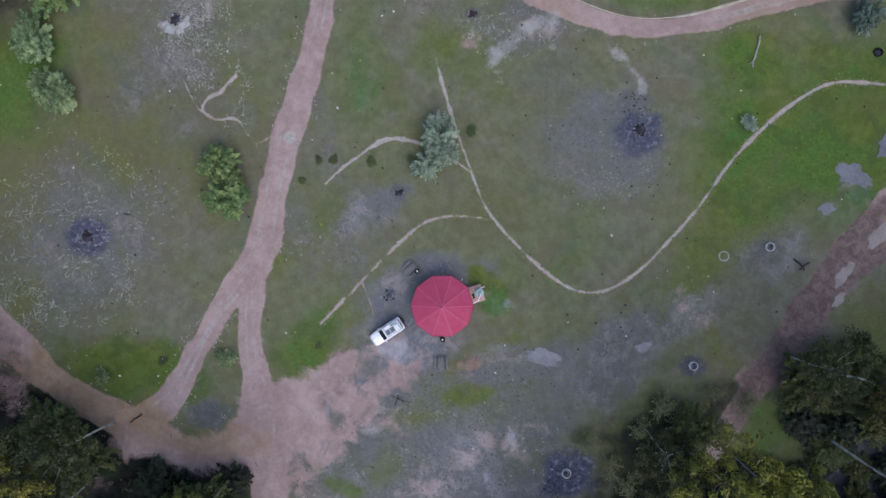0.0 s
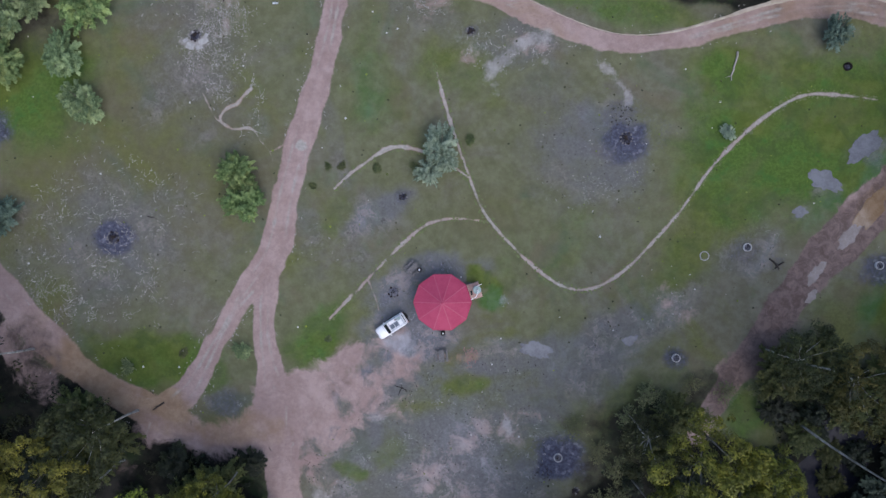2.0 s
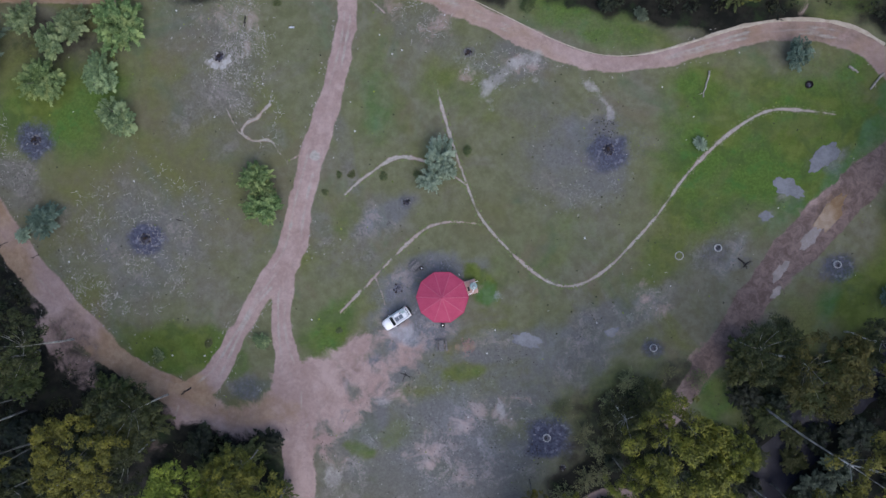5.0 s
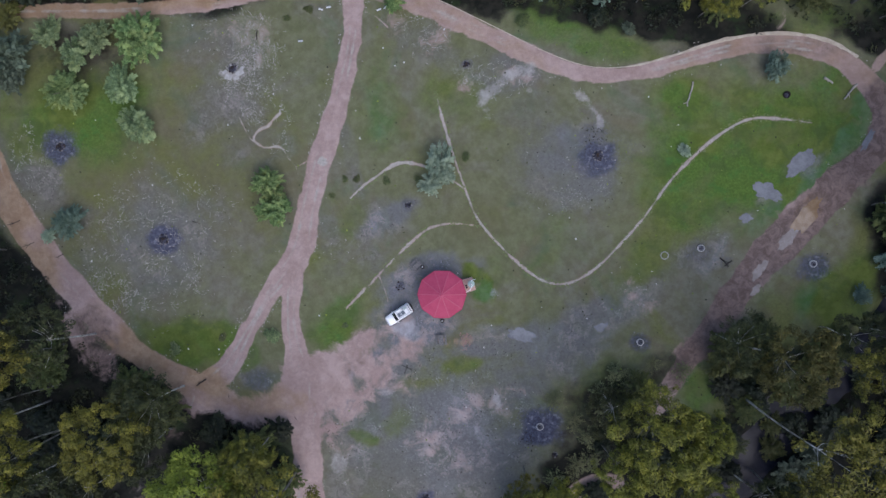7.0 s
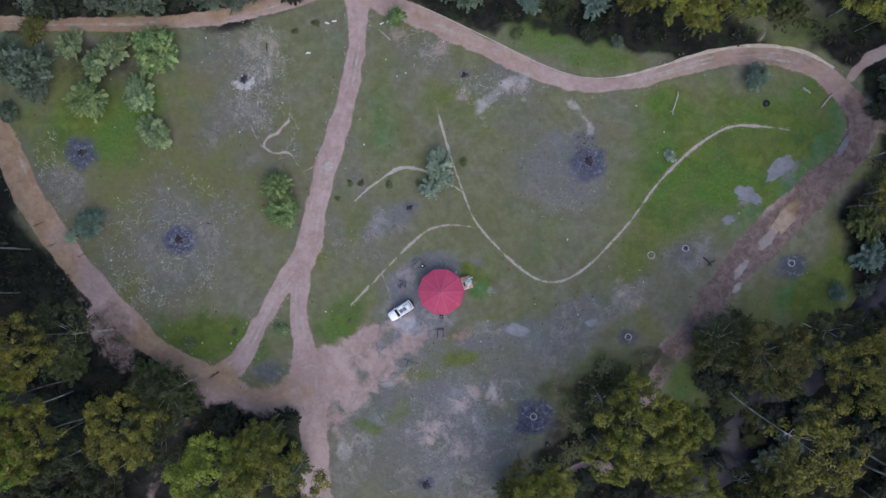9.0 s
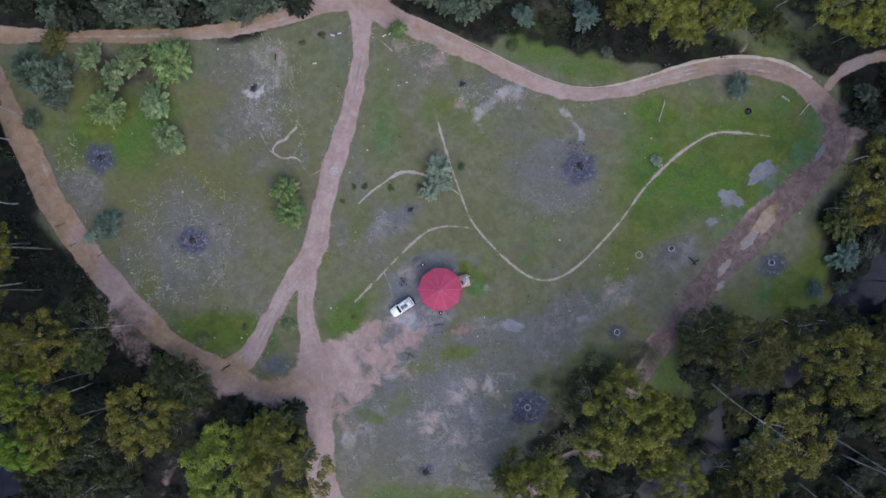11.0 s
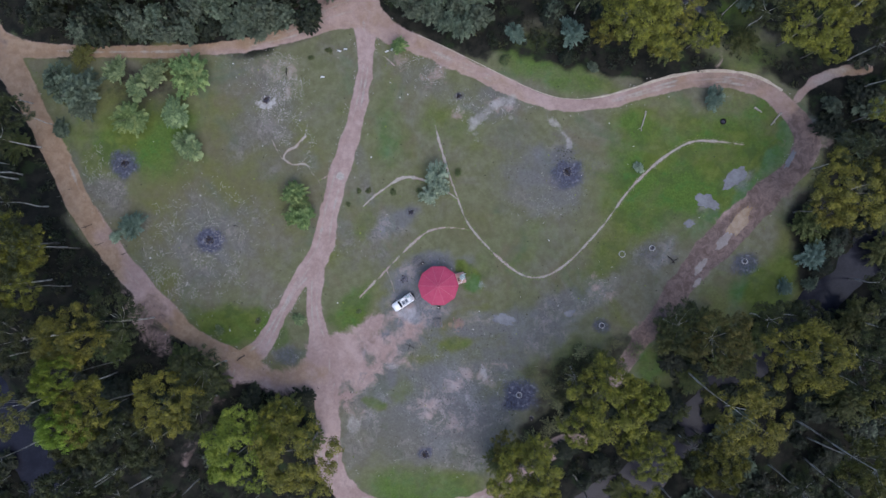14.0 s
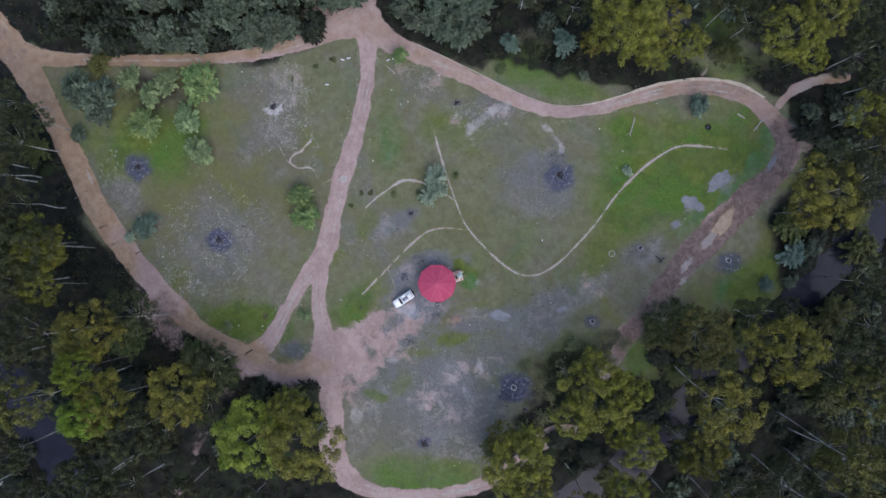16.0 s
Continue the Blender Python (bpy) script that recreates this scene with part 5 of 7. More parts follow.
# tall gums: south-west and west
plant('lime', -32.53, -33.49, 22.0, 7.54)
plant('gum', -22.88, -35.41, 23.5, 8.08)
plant('gum', -26.88, -29.72, 20.0, 4.56)
plant('lime', -36.72, -38.78, 17.0, 3.79)
plant('gum', -46.91, -25.37, 21.0, 6.78)
plant('olive', -41.80, -22.50, 19.0, 5.64)
plant('olive', -43.72, -29.42, 16.0, 4.88)
plant('gum', -62.01, -15.76, 24.0, 6.67)
plant('olive', -56.62, -13.97, 20.0, 5.80)
plant('lime', -62.50, -22.32, 28.0, 3.91)
plant('lime', -61.87, -30.16, 27.0, 4.34)
plant('gum', -59.32, -28.55, 25.0, 6.21)
plant('olive', -55.60, -34.76, 22.0, 6.11)
plant('olive', -52.15, -35.83, 17.0, 4.63)
plant('olive', -73.35, -16.93, 23.0, 6.06)
plant('olive', -62.09, -34.89, 22.0, 4.48)
plant('gum', -76.15, 0.88, 22.0, 6.32)
plant('gum', -71.99, -0.18, 20.0, 4.76)
plant('olive', -78.47, 8.33, 21.0, 5.14)
plant('gum', -73.68, -7.69, 20.0, 4.56)
plant('olive', -77.66, -6.47, 23.0, 5.66)
plant('olive', -79.69, 20.17, 20.0, 5.80)
plant('olive', -77.46, 24.79, 14.0, 3.66)
plant('olive', -81.49, 28.96, 18.0, 4.59)
plant('olive', -63.69, -44.08, 23.0, 6.06)
plant('olive', -56.16, -44.96, 23.0, 5.25)
plant('olive', -73.44, -46.42, 23.0, 5.05)
plant('olive', -47.28, -46.22, 18.0, 4.17)
plant('olive', -77.77, -38.06, 24.0, 4.45)
plant('olive', -82.42, -21.08, 24.0, 6.01)
plant('olive', -83.42, -1.23, 24.0, 6.01)
plant('olive', -83.78, 14.62, 22.0, 6.11)
plant('olive', -35.27, -49.16, 18.0, 3.76)
# gums whose bare trunks show, by their foot
plant("mast", 70.49, -39.72, 40.0, 6.0)
plant("mast", 68.43, -32.24, 42.0, 6.5)
plant("mast", 55.82, -44.26, 34.0, 5.5)
plant("mast", 51.34, -45.62, 32.0, 5.5)
plant("mast", 69.45, -46.70, 34.0, 6.0)
plant("tall", 48.37, -23.29, 34.0, 6.2)
plant("mast", -64.15, -25.02, 40.0, 5.0)
plant("mast", -86.84, -46.47, 36.0, 5.0)
plant("olive", -74.55, 0.02, 25.0, 6.0)
plant("olive", -78.26, -1.79, 24.0, 5.0)
plant("olive", -84.66, 13.77, 24.0, 6.0)
plant("olive", -85.14, 16.65, 24.0, 5.0)
plant("gum", 83.36, 39.60, 25.0, 6.0)
plant("gum", 35.96, 43.34, 22.0, 7.0)
plant("olive", -61.48, -43.30, 25.0, 6.0)
plant("gum", 15.40, -42.98, 13.0, 4.74)
plant("gum", 18.67, -37.81, 12.0, 3.91)
# low spreading trees at the forest edge
plant("thick", -45.61, -24.97, 9.0, 5.6)
plant("thick", -48.20, -29.05, 8.0, 5.0)
plant("thick", -49.21, -21.71, 6.0, 3.6)
plant("thick", -30.63, -32.23, 8.0, 5.0)
plant("thick", -34.13, -35.17, 7.0, 4.4)
plant("thick", -24.49, -37.00, 6.0, 3.6)
plant("thick", 29.13, -26.39, 6.0, 4.0)
plant("thick", 31.90, -22.40, 5.0, 3.6)
plant("thick", 45.17, -16.06, 7.0, 4.4)
plant("thick", 50.10, -14.33, 6.0, 4.0)
plant("thick", 12.89, -40.87, 6.0, 3.6)
plant("thick", 70.09, 4.71, 6.0, 4.0)
plant("thick", 59.43, -17.58, 6.0, 4.2)
plant("thick", -63.00, -18.81, 8.0, 5.0)
plant("thick", -75.57, -18.95, 8.0, 5.0)
plant("thick", -81.55, -3.83, 7.0, 4.6)
plant("thick", -83.35, 20.78, 6.0, 4.0)
plant("thick", 78.35, -12.83, 8.0, 5.0)
plant("thick", 84.59, 0.35, 7.0, 4.4)
plant("thick", 76.37, -28.25, 8.0, 5.0)
for sx, sy, sh, sr in ((23.76, -29.76, 2.6, 2.4), (26.58, -25.69, 2.2, 2.6), (31.09, -21.05, 2.6, 2.8), (35.62, -22.71, 2.2, 2.2), (22.07, -34.39, 2.6, 2.6), (18.66, -36.76, 2.0, 2.2),
                       (43.47, -19.18, 2.4, 2.4), (48.50, -17.99, 2.8, 2.8), (25.43, -22.84, 1.6, 2.0), (33.90, -18.15, 1.5, 1.8), (28.3, -19.6, 2.4, 2.6), (38.6, -19.2, 2.2, 2.2), (21.6, -27.2, 1.8, 2.2), (24.2, -33.4, 2.4, 2.4)):
    plant("wisp", sx, sy, sh, sr)
for sx, sy, sh, sr in ((48.55, -25.04, 3.2, 3.2), (54.65, -21.55, 3.4, 3.4), (46.02, -31.12, 3.0, 3.0), (59.10, -22.97, 3.4, 3.4), (42.46, -36.32, 3.0, 3.0), (53.03, -28.16, 2.6, 2.4), (35.77, -46.76, 3.0, 3.0)):
    plant("thick", sx, sy, sh, sr)
plant("thick", 43.69, 38.11, 5.0, 3.4)
plant("thick", 57.88, 39.06, 5.0, 3.6)
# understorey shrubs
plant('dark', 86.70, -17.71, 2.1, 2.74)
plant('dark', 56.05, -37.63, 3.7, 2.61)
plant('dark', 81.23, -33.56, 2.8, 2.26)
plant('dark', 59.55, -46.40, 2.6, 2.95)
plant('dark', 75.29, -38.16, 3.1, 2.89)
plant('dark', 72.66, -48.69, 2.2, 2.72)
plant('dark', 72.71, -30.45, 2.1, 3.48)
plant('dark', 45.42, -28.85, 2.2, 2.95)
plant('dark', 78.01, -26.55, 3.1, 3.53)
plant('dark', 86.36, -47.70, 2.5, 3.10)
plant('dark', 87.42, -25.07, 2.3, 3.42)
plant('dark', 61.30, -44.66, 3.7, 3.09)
plant('grey', 49.25, -48.68, 2.5, 3.00)
plant('dark', 76.25, -46.69, 2.5, 2.39)
plant('grey', 59.62, -41.75, 2.6, 2.53)
plant('dark', 70.41, -17.90, 2.7, 2.48)
plant('dark', 84.82, -34.73, 3.0, 2.92)
plant('dark', 86.23, -13.70, 3.3, 2.38)
plant('dark', 70.97, -19.46, 3.5, 3.38)
plant('dark', 56.30, -41.71, 3.6, 3.62)
plant('dark', 74.56, -17.85, 3.3, 2.33)
plant('dark', 59.15, -37.68, 2.2, 2.94)
plant('dark', 86.25, -37.05, 3.6, 3.60)
plant('dark', 56.64, -41.70, 3.9, 2.41)
plant('grey', 81.34, -33.56, 2.7, 3.36)
plant('dark', 70.50, -28.24, 3.7, 2.69)
plant('dark', 72.43, -23.49, 2.1, 2.59)
plant('dark', 81.25, -35.36, 3.1, 3.64)
plant('dark', 75.94, -14.25, 3.5, 3.21)
plant('grey', 86.85, -32.46, 3.7, 3.41)
plant('dark', 87.02, -17.26, 2.1, 3.31)
plant('grey', 67.04, -20.30, 2.9, 1.93)
plant('dark', 66.72, -21.76, 3.1, 1.93)
plant('dark', 84.53, -17.07, 3.9, 2.83)
plant('dark', 80.08, -15.21, 2.2, 3.46)
plant('dark', 49.72, -21.98, 3.8, 2.07)
plant('dark', 84.99, -30.47, 2.8, 3.22)
plant('dark', 55.59, -35.60, 2.1, 2.43)
plant('dark', 80.68, -43.78, 2.1, 1.93)
plant('dark', 75.99, -31.52, 2.3, 1.97)
plant('dark', 61.60, -27.24, 2.5, 3.65)
plant('dark', 79.60, -33.37, 2.9, 3.03)
plant('dark', 68.49, -36.04, 3.8, 1.93)
plant('dark', 72.26, -40.47, 3.9, 2.60)
plant('dark', 45.26, -21.24, 3.2, 3.31)
plant('dark', 54.35, -17.96, 2.7, 3.61)
plant('dark', 69.33, -44.48, 3.4, 3.56)
plant('dark', 76.87, -43.53, 2.8, 2.03)
plant('grey', 58.67, -32.49, 3.4, 2.70)
plant('dark', 67.81, -33.46, 2.8, 3.34)
plant('dark', 59.75, -44.01, 2.2, 2.72)
plant('dark', 75.15, -23.34, 2.2, 3.66)
plant('dark', 69.44, -32.19, 3.1, 2.02)
plant('grey', 69.01, -32.99, 2.4, 1.98)
plant('dark', 88.40, -36.01, 3.4, 3.57)
plant('grey', 55.81, -34.92, 3.1, 3.61)
plant('grey', 85.45, -43.12, 2.8, 2.88)
plant('dark', 70.23, -46.38, 2.3, 2.57)
plant('dark', 83.47, -18.87, 3.0, 3.12)
plant('grey', 86.33, -33.92, 2.3, 3.22)
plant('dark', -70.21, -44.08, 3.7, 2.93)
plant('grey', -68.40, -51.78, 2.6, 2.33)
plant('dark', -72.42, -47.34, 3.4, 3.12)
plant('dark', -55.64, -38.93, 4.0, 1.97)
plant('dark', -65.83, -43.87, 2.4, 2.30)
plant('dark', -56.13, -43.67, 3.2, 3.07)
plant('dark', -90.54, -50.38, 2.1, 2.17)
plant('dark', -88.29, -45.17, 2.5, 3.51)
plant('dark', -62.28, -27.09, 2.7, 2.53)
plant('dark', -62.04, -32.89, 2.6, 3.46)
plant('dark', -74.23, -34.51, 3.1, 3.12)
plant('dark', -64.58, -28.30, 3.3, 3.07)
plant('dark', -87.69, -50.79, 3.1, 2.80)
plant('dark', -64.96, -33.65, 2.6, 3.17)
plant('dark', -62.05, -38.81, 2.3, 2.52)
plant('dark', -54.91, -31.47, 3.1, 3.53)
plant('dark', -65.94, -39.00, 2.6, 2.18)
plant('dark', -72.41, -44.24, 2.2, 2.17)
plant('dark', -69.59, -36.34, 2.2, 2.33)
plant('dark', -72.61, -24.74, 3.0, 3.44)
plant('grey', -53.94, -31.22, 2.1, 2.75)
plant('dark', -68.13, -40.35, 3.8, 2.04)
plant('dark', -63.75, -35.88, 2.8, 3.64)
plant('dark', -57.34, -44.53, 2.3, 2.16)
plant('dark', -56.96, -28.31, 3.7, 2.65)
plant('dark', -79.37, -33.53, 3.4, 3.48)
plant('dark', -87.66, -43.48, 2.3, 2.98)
plant('dark', -87.20, 18.16, 3.4, 1.98)
plant('grey', -91.35, 29.33, 4.0, 2.21)
plant('dark', -91.00, 23.99, 2.4, 2.42)
plant('dark', -85.73, 16.61, 3.9, 3.31)
plant('dark', -86.34, 18.63, 3.4, 2.27)
plant('grey', 74.35, 27.28, 3.8, 2.28)
plant('dark', 79.46, 36.68, 2.2, 3.51)
plant('dark', 82.78, 17.46, 4.0, 3.56)
plant('dark', 85.64, 12.67, 3.1, 1.89)
plant('dark', 78.95, 11.79, 2.1, 2.63)
plant('dark', 75.15, 23.49, 3.4, 1.87)
plant('dark', 81.28, 27.68, 3.0, 2.44)
plant('dark', 87.29, 19.00, 3.0, 2.48)
plant('dark', 83.51, 30.66, 3.3, 2.56)
plant('dark', 87.75, 36.82, 3.0, 2.84)
plant('dark', 81.91, 18.46, 3.7, 3.42)
plant('dark', 79.69, 13.46, 2.4, 3.31)
plant('dark', 80.30, 28.80, 2.7, 3.34)
plant('grey', 81.36, 19.24, 3.4, 3.58)
plant('dark', 74.26, 37.29, 3.6, 2.00)
plant('dark', 84.14, 22.11, 3.2, 3.31)
plant('dark', 74.61, 23.61, 2.9, 3.43)
plant('dark', 83.60, 11.56, 2.4, 3.28)
plant('dark', 87.37, 32.06, 2.9, 3.34)
plant('grey', 77.01, 21.26, 3.9, 2.10)
plant('dark', 88.27, 39.02, 2.4, 3.40)
plant('grey', 81.50, 26.90, 2.6, 3.46)
plant('dark', 51.85, 48.39, 2.1, 3.32)
plant('dark', 42.81, 43.70, 3.9, 2.30)
plant('grey', 18.09, 49.80, 3.4, 2.04)
plant('dark', 37.11, 46.14, 2.8, 3.05)
plant('grey', 51.73, 50.41, 2.9, 2.53)
plant('dark', 18.40, 54.56, 3.3, 2.46)
plant('grey', 22.29, 45.32, 3.4, 2.50)
plant('dark', 51.93, 53.20, 2.5, 3.37)
plant('dark', 15.70, 51.77, 2.5, 2.43)
plant('dark', 50.28, 51.55, 3.8, 3.18)
plant('grey', 36.00, 45.59, 2.7, 2.19)
plant('grey', 43.99, 49.18, 4.0, 2.70)
plant('grey', 42.18, 53.81, 2.0, 3.47)
plant('dark', 13.87, 52.82, 2.1, 2.70)
plant('dark', 22.37, 52.00, 2.1, 2.69)
plant('dark', 22.52, 44.87, 2.9, 3.50)
plant('dark', 34.95, 51.80, 3.6, 2.36)
plant('dark', 31.53, 44.52, 3.9, 2.63)
plant('grey', 59.77, 48.16, 2.4, 3.59)
plant('dark', 27.09, 54.07, 2.7, 3.36)
plant('dark', 50.24, 42.70, 2.0, 2.99)
plant('grey', 20.10, 54.30, 2.0, 3.64)
plant('grey', 52.39, 49.62, 2.7, 2.85)
plant('dark', 37.30, 51.31, 3.8, 3.37)
plant('dark', 43.02, 44.26, 2.5, 3.07)
plant('dark', 37.78, 45.45, 2.1, 1.90)
plant('dark', 43.33, -32.64, 3.1, 3.59)
plant('dark', 28.89, -45.02, 2.3, 1.87)
plant('dark', 19.66, -39.70, 3.6, 2.68)
plant('dark', 40.08, -49.35, 2.7, 3.00)
plant('dark', 25.87, -31.10, 3.7, 2.02)
plant('dark', 37.87, -38.43, 2.5, 2.36)
plant('dark', 31.81, -41.30, 2.1, 2.73)
plant('dark', 24.32, -39.04, 2.5, 2.42)
plant('dark', 33.44, -31.78, 3.6, 3.22)
plant('dark', 25.23, -38.56, 2.1, 2.73)
plant('dark', 84.46, -9.48, 2.6, 2.47)
plant('dark', 82.97, -11.83, 2.1, 2.23)
plant('dark', 73.52, 0.62, 3.1, 1.90)
plant('grey', 86.55, -2.89, 3.5, 3.12)
plant('grey', 86.43, -11.80, 3.4, 2.63)
plant('dark', 87.84, -2.22, 3.1, 2.16)
plant('dark', -36.47, -29.53, 2.4, 2.99)
plant('dark', -38.25, -43.07, 2.3, 2.80)
plant('dark', -41.47, -33.96, 2.9, 2.17)
plant('dark', -42.19, -35.74, 3.9, 2.94)
plant('dark', -25.70, -29.37, 2.3, 2.71)
plant('grey', -43.26, -41.05, 2.2, 3.39)
plant('dark', -34.92, -45.00, 3.7, 2.65)
plant('dark', -36.23, -40.68, 2.3, 2.67)
plant('dark', -36.70, -45.39, 3.5, 3.21)


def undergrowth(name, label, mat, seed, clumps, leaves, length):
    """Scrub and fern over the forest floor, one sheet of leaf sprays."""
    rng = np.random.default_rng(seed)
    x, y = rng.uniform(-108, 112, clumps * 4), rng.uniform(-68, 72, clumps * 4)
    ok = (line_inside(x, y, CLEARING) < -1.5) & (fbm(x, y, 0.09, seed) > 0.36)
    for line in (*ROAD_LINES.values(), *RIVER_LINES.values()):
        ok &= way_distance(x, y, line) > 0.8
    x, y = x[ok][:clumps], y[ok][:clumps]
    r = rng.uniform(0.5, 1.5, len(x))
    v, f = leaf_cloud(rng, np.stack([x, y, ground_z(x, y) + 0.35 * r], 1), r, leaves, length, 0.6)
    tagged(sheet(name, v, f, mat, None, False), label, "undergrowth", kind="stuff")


# scrub in the near-black leaf tone, standing for shaded gaps beneath the crowns
undergrowth("undergrowth", "scrub covering the forest floor, leaves darkened for canopy shade", L_DARK, 71, 2600, 70000, 0.55)
undergrowth("ferns", "green ferns and saplings on the forest floor", L_OLIVE, 72, 900, 22000, 0.5)


# ---------------------------------------------------------------- the shelter with its red roof
def shelter(x, y):
    root = thing("picnic_shelter", x, y, 0, label="ten-sided picnic shelter with a red steel roof", category="shelter")
    n, R, eave, top = 10, 3.86, 2.45, 3.95
    ang = [radians(72 + 36 * k) for k in range(n)]
    bm = bmesh.new()
    lo = [bm.verts.new((3.7 * math.cos(a), 3.7 * math.sin(a), 0.0)) for a in ang]
    hi = [bm.verts.new((3.66 * math.cos(a), 3.66 * math.sin(a), 0.14)) for a in ang]
    bm.faces.new(hi)
    for k in range(n):
        bm.faces.new((lo[k], lo[(k + 1) % n], hi[(k + 1) % n], hi[k]))
    part("floor_slab", bm, M_SLAB, root, "grey concrete floor slab")
    for k, a in enumerate(ang):
        b = ang[(k + 1) % n]
        px, py = 3.35 * math.cos(a), 3.35 * math.sin(a)
        post = part("post", tube([(px, py, 0.1), (px, py, eave + 0.12)], [0.08, 0.075], 8), M_POST, root)
        part("base_plate", box(0.26, 0.26, 0.02, (px, py, 0.14), 0.004), M_STEEL, post, "steel base plate")
        qx, qy = 3.35 * math.cos(b), 3.35 * math.sin(b)
        part("beam", tube([(px, py, eave + 0.06), (qx, qy, eave + 0.06)], [0.06, 0.06], 4), M_POST, root)
        # one roof panel: a thin folded plate with shallow seams
        bm = bmesh.new()
        rows, cols = 7, 8
        vv = []
        for layer in (0.0, -0.03):
            for r in range(rows + 1):
                u = 0.03 + 0.97 * r / rows
                for c in range(cols + 1):
                    w = c / cols
                    ex, ey = R * (math.cos(a) * (1 - w) + math.cos(b) * w), R * (math.sin(a) * (1 - w) + math.sin(b) * w)
                    sag = 0.012 * math.sin(math.pi * w) * math.sin(math.pi * u)
                    vv.append(bm.verts.new((ex * u, ey * u, top + (eave - top) * u - sag + layer + (0.008 if c % 2 else 0.0))))
        nn = (rows + 1) * (cols + 1)
        for r in range(rows):
            for c in range(cols):
                i = r * (cols + 1) + c
                bm.faces.new((vv[i], vv[i + cols + 1], vv[i + cols + 2], vv[i + 1]))
                bm.faces.new((vv[nn + i], vv[nn + i + 1], vv[nn + i + cols + 2], vv[nn + i + cols + 1]))
        part("roof_panel", bm, M_ROOF, root)
        # a flat folded capping over the hip
        bm = bmesh.new()
        strip = []
        for r in (0.12, R * 0.5, R * 1.005):
            z = top + (eave - top) * r / R + 0.010
            strip.append([bm.verts.new((r * math.cos(a) - d * math.sin(a), r * math.sin(a) + d * math.cos(a), z - 0.126 * abs(d) - (0.004 if d else 0.0))) for d in (-0.055, 0.0, 0.055)])
        for p, q in zip(strip[:-1], strip[1:]):
            for j in (0, 1):
                bm.faces.new((p[j], q[j], q[j + 1], p[j + 1]))
        part("ridge_cap", bm, M_RIDGE, root, "folded red ridge capping")
        e1, e2 = Vector((R * math.cos(a), R * math.sin(a), eave - 0.03)), Vector((R * math.cos(b), R * math.sin(b), eave - 0.03))
        part("gutter", tube([e1 * 1.01, e2 * 1.01], [0.045, 0.045], 6), M_ROOF, root)
    part("roof_cap", close(lathe([(0.20, top - 0.06), (0.18, top - 0.01), (0.10, top + 0.03), (0.02, top + 0.04)], 10)), M_ROOF, root)
    return root


SX, SY = 0.57, -7.10
shelter(SX, SY)


def picnic_table(x, y, turn, label, length=1.7):
    """A plank table with two benches on a common frame."""
    root = thing("picnic_table", x, y, turn, label=label, category="picnic table", group="picnic tables")
    for k in range(5):
        part("tabletop_plank", box(0.145, length, 0.04, ((k - 2) * 0.155, 0, 0.72), 0.008), M_TIMBER, root)
    for s in (-1, 1):
        for k in (-0.5, 0.5):
            part("bench_plank", box(0.14, length, 0.04, (s * 0.72 + k * 0.15, 0, 0.43), 0.008), M_TIMBER, root)
    for e in (-1, 1):
        part("crossbar", box(1.75, 0.06, 0.08, (0, e * length * 0.34, 0.35), 0.01), M_TIMBER, root)
        part("top_bearer", box(0.72, 0.06, 0.07, (0, e * length * 0.34, 0.645), 0.01), M_TIMBER, root)
        for s in (-1, 1):
            part("leg", tube([(s * 0.62, e * length * 0.3, 0), (s * 0.24, e * length * 0.3, 0.68)], [0.045, 0.045], 4), M_TIMBER, root)
    return root


picnic_table(-3.58, -2.66, -45, "weathered grey timber picnic table on ashy ground")
picnic_table(0.39, -14.57, 5, "weathered grey timber picnic table on bare earth")


def camp_stove(x, y, z, turn):
    root = thing("camp_stove", x, y, turn, z, "small pale camp stove with a dark grill", "stove")
    part("body", box(0.5, 0.34, 0.12, (0, 0, 0), 0.02), M_WHITE, root)
    part("grill", box(0.4, 0.26, 0.02, (0, 0, 0.12), 0.005), M_DARK, root)
    return root


def drum_bin(x, y, label):
    root = thing("drum_bin", x, y, label=label, category="bin")
    part("drum", close(lathe([(0.28, 0), (0.29, 0.3), (0.285, 0.33), (0.29, 0.6), (0.285, 0.63), (0.29, 0.88), (0.3, 0.9), (0.26, 0.89), (0.25, 0.5)], 20)), M_RUST, root, "dark steel drum")
    part("lid", close(lathe([(0.13, 0.84), (0.12, 0.9), (0.07, 0.95), (0.02, 0.96)], 16)), M_WHITE, root, "white plastic liner")
    return root


drum_bin(-2.64, -2.84, "dark steel drum bin with white liner beside the table")
drum_bin(0.57, -11.47, "dark steel drum bin with white liner beside the shelter")


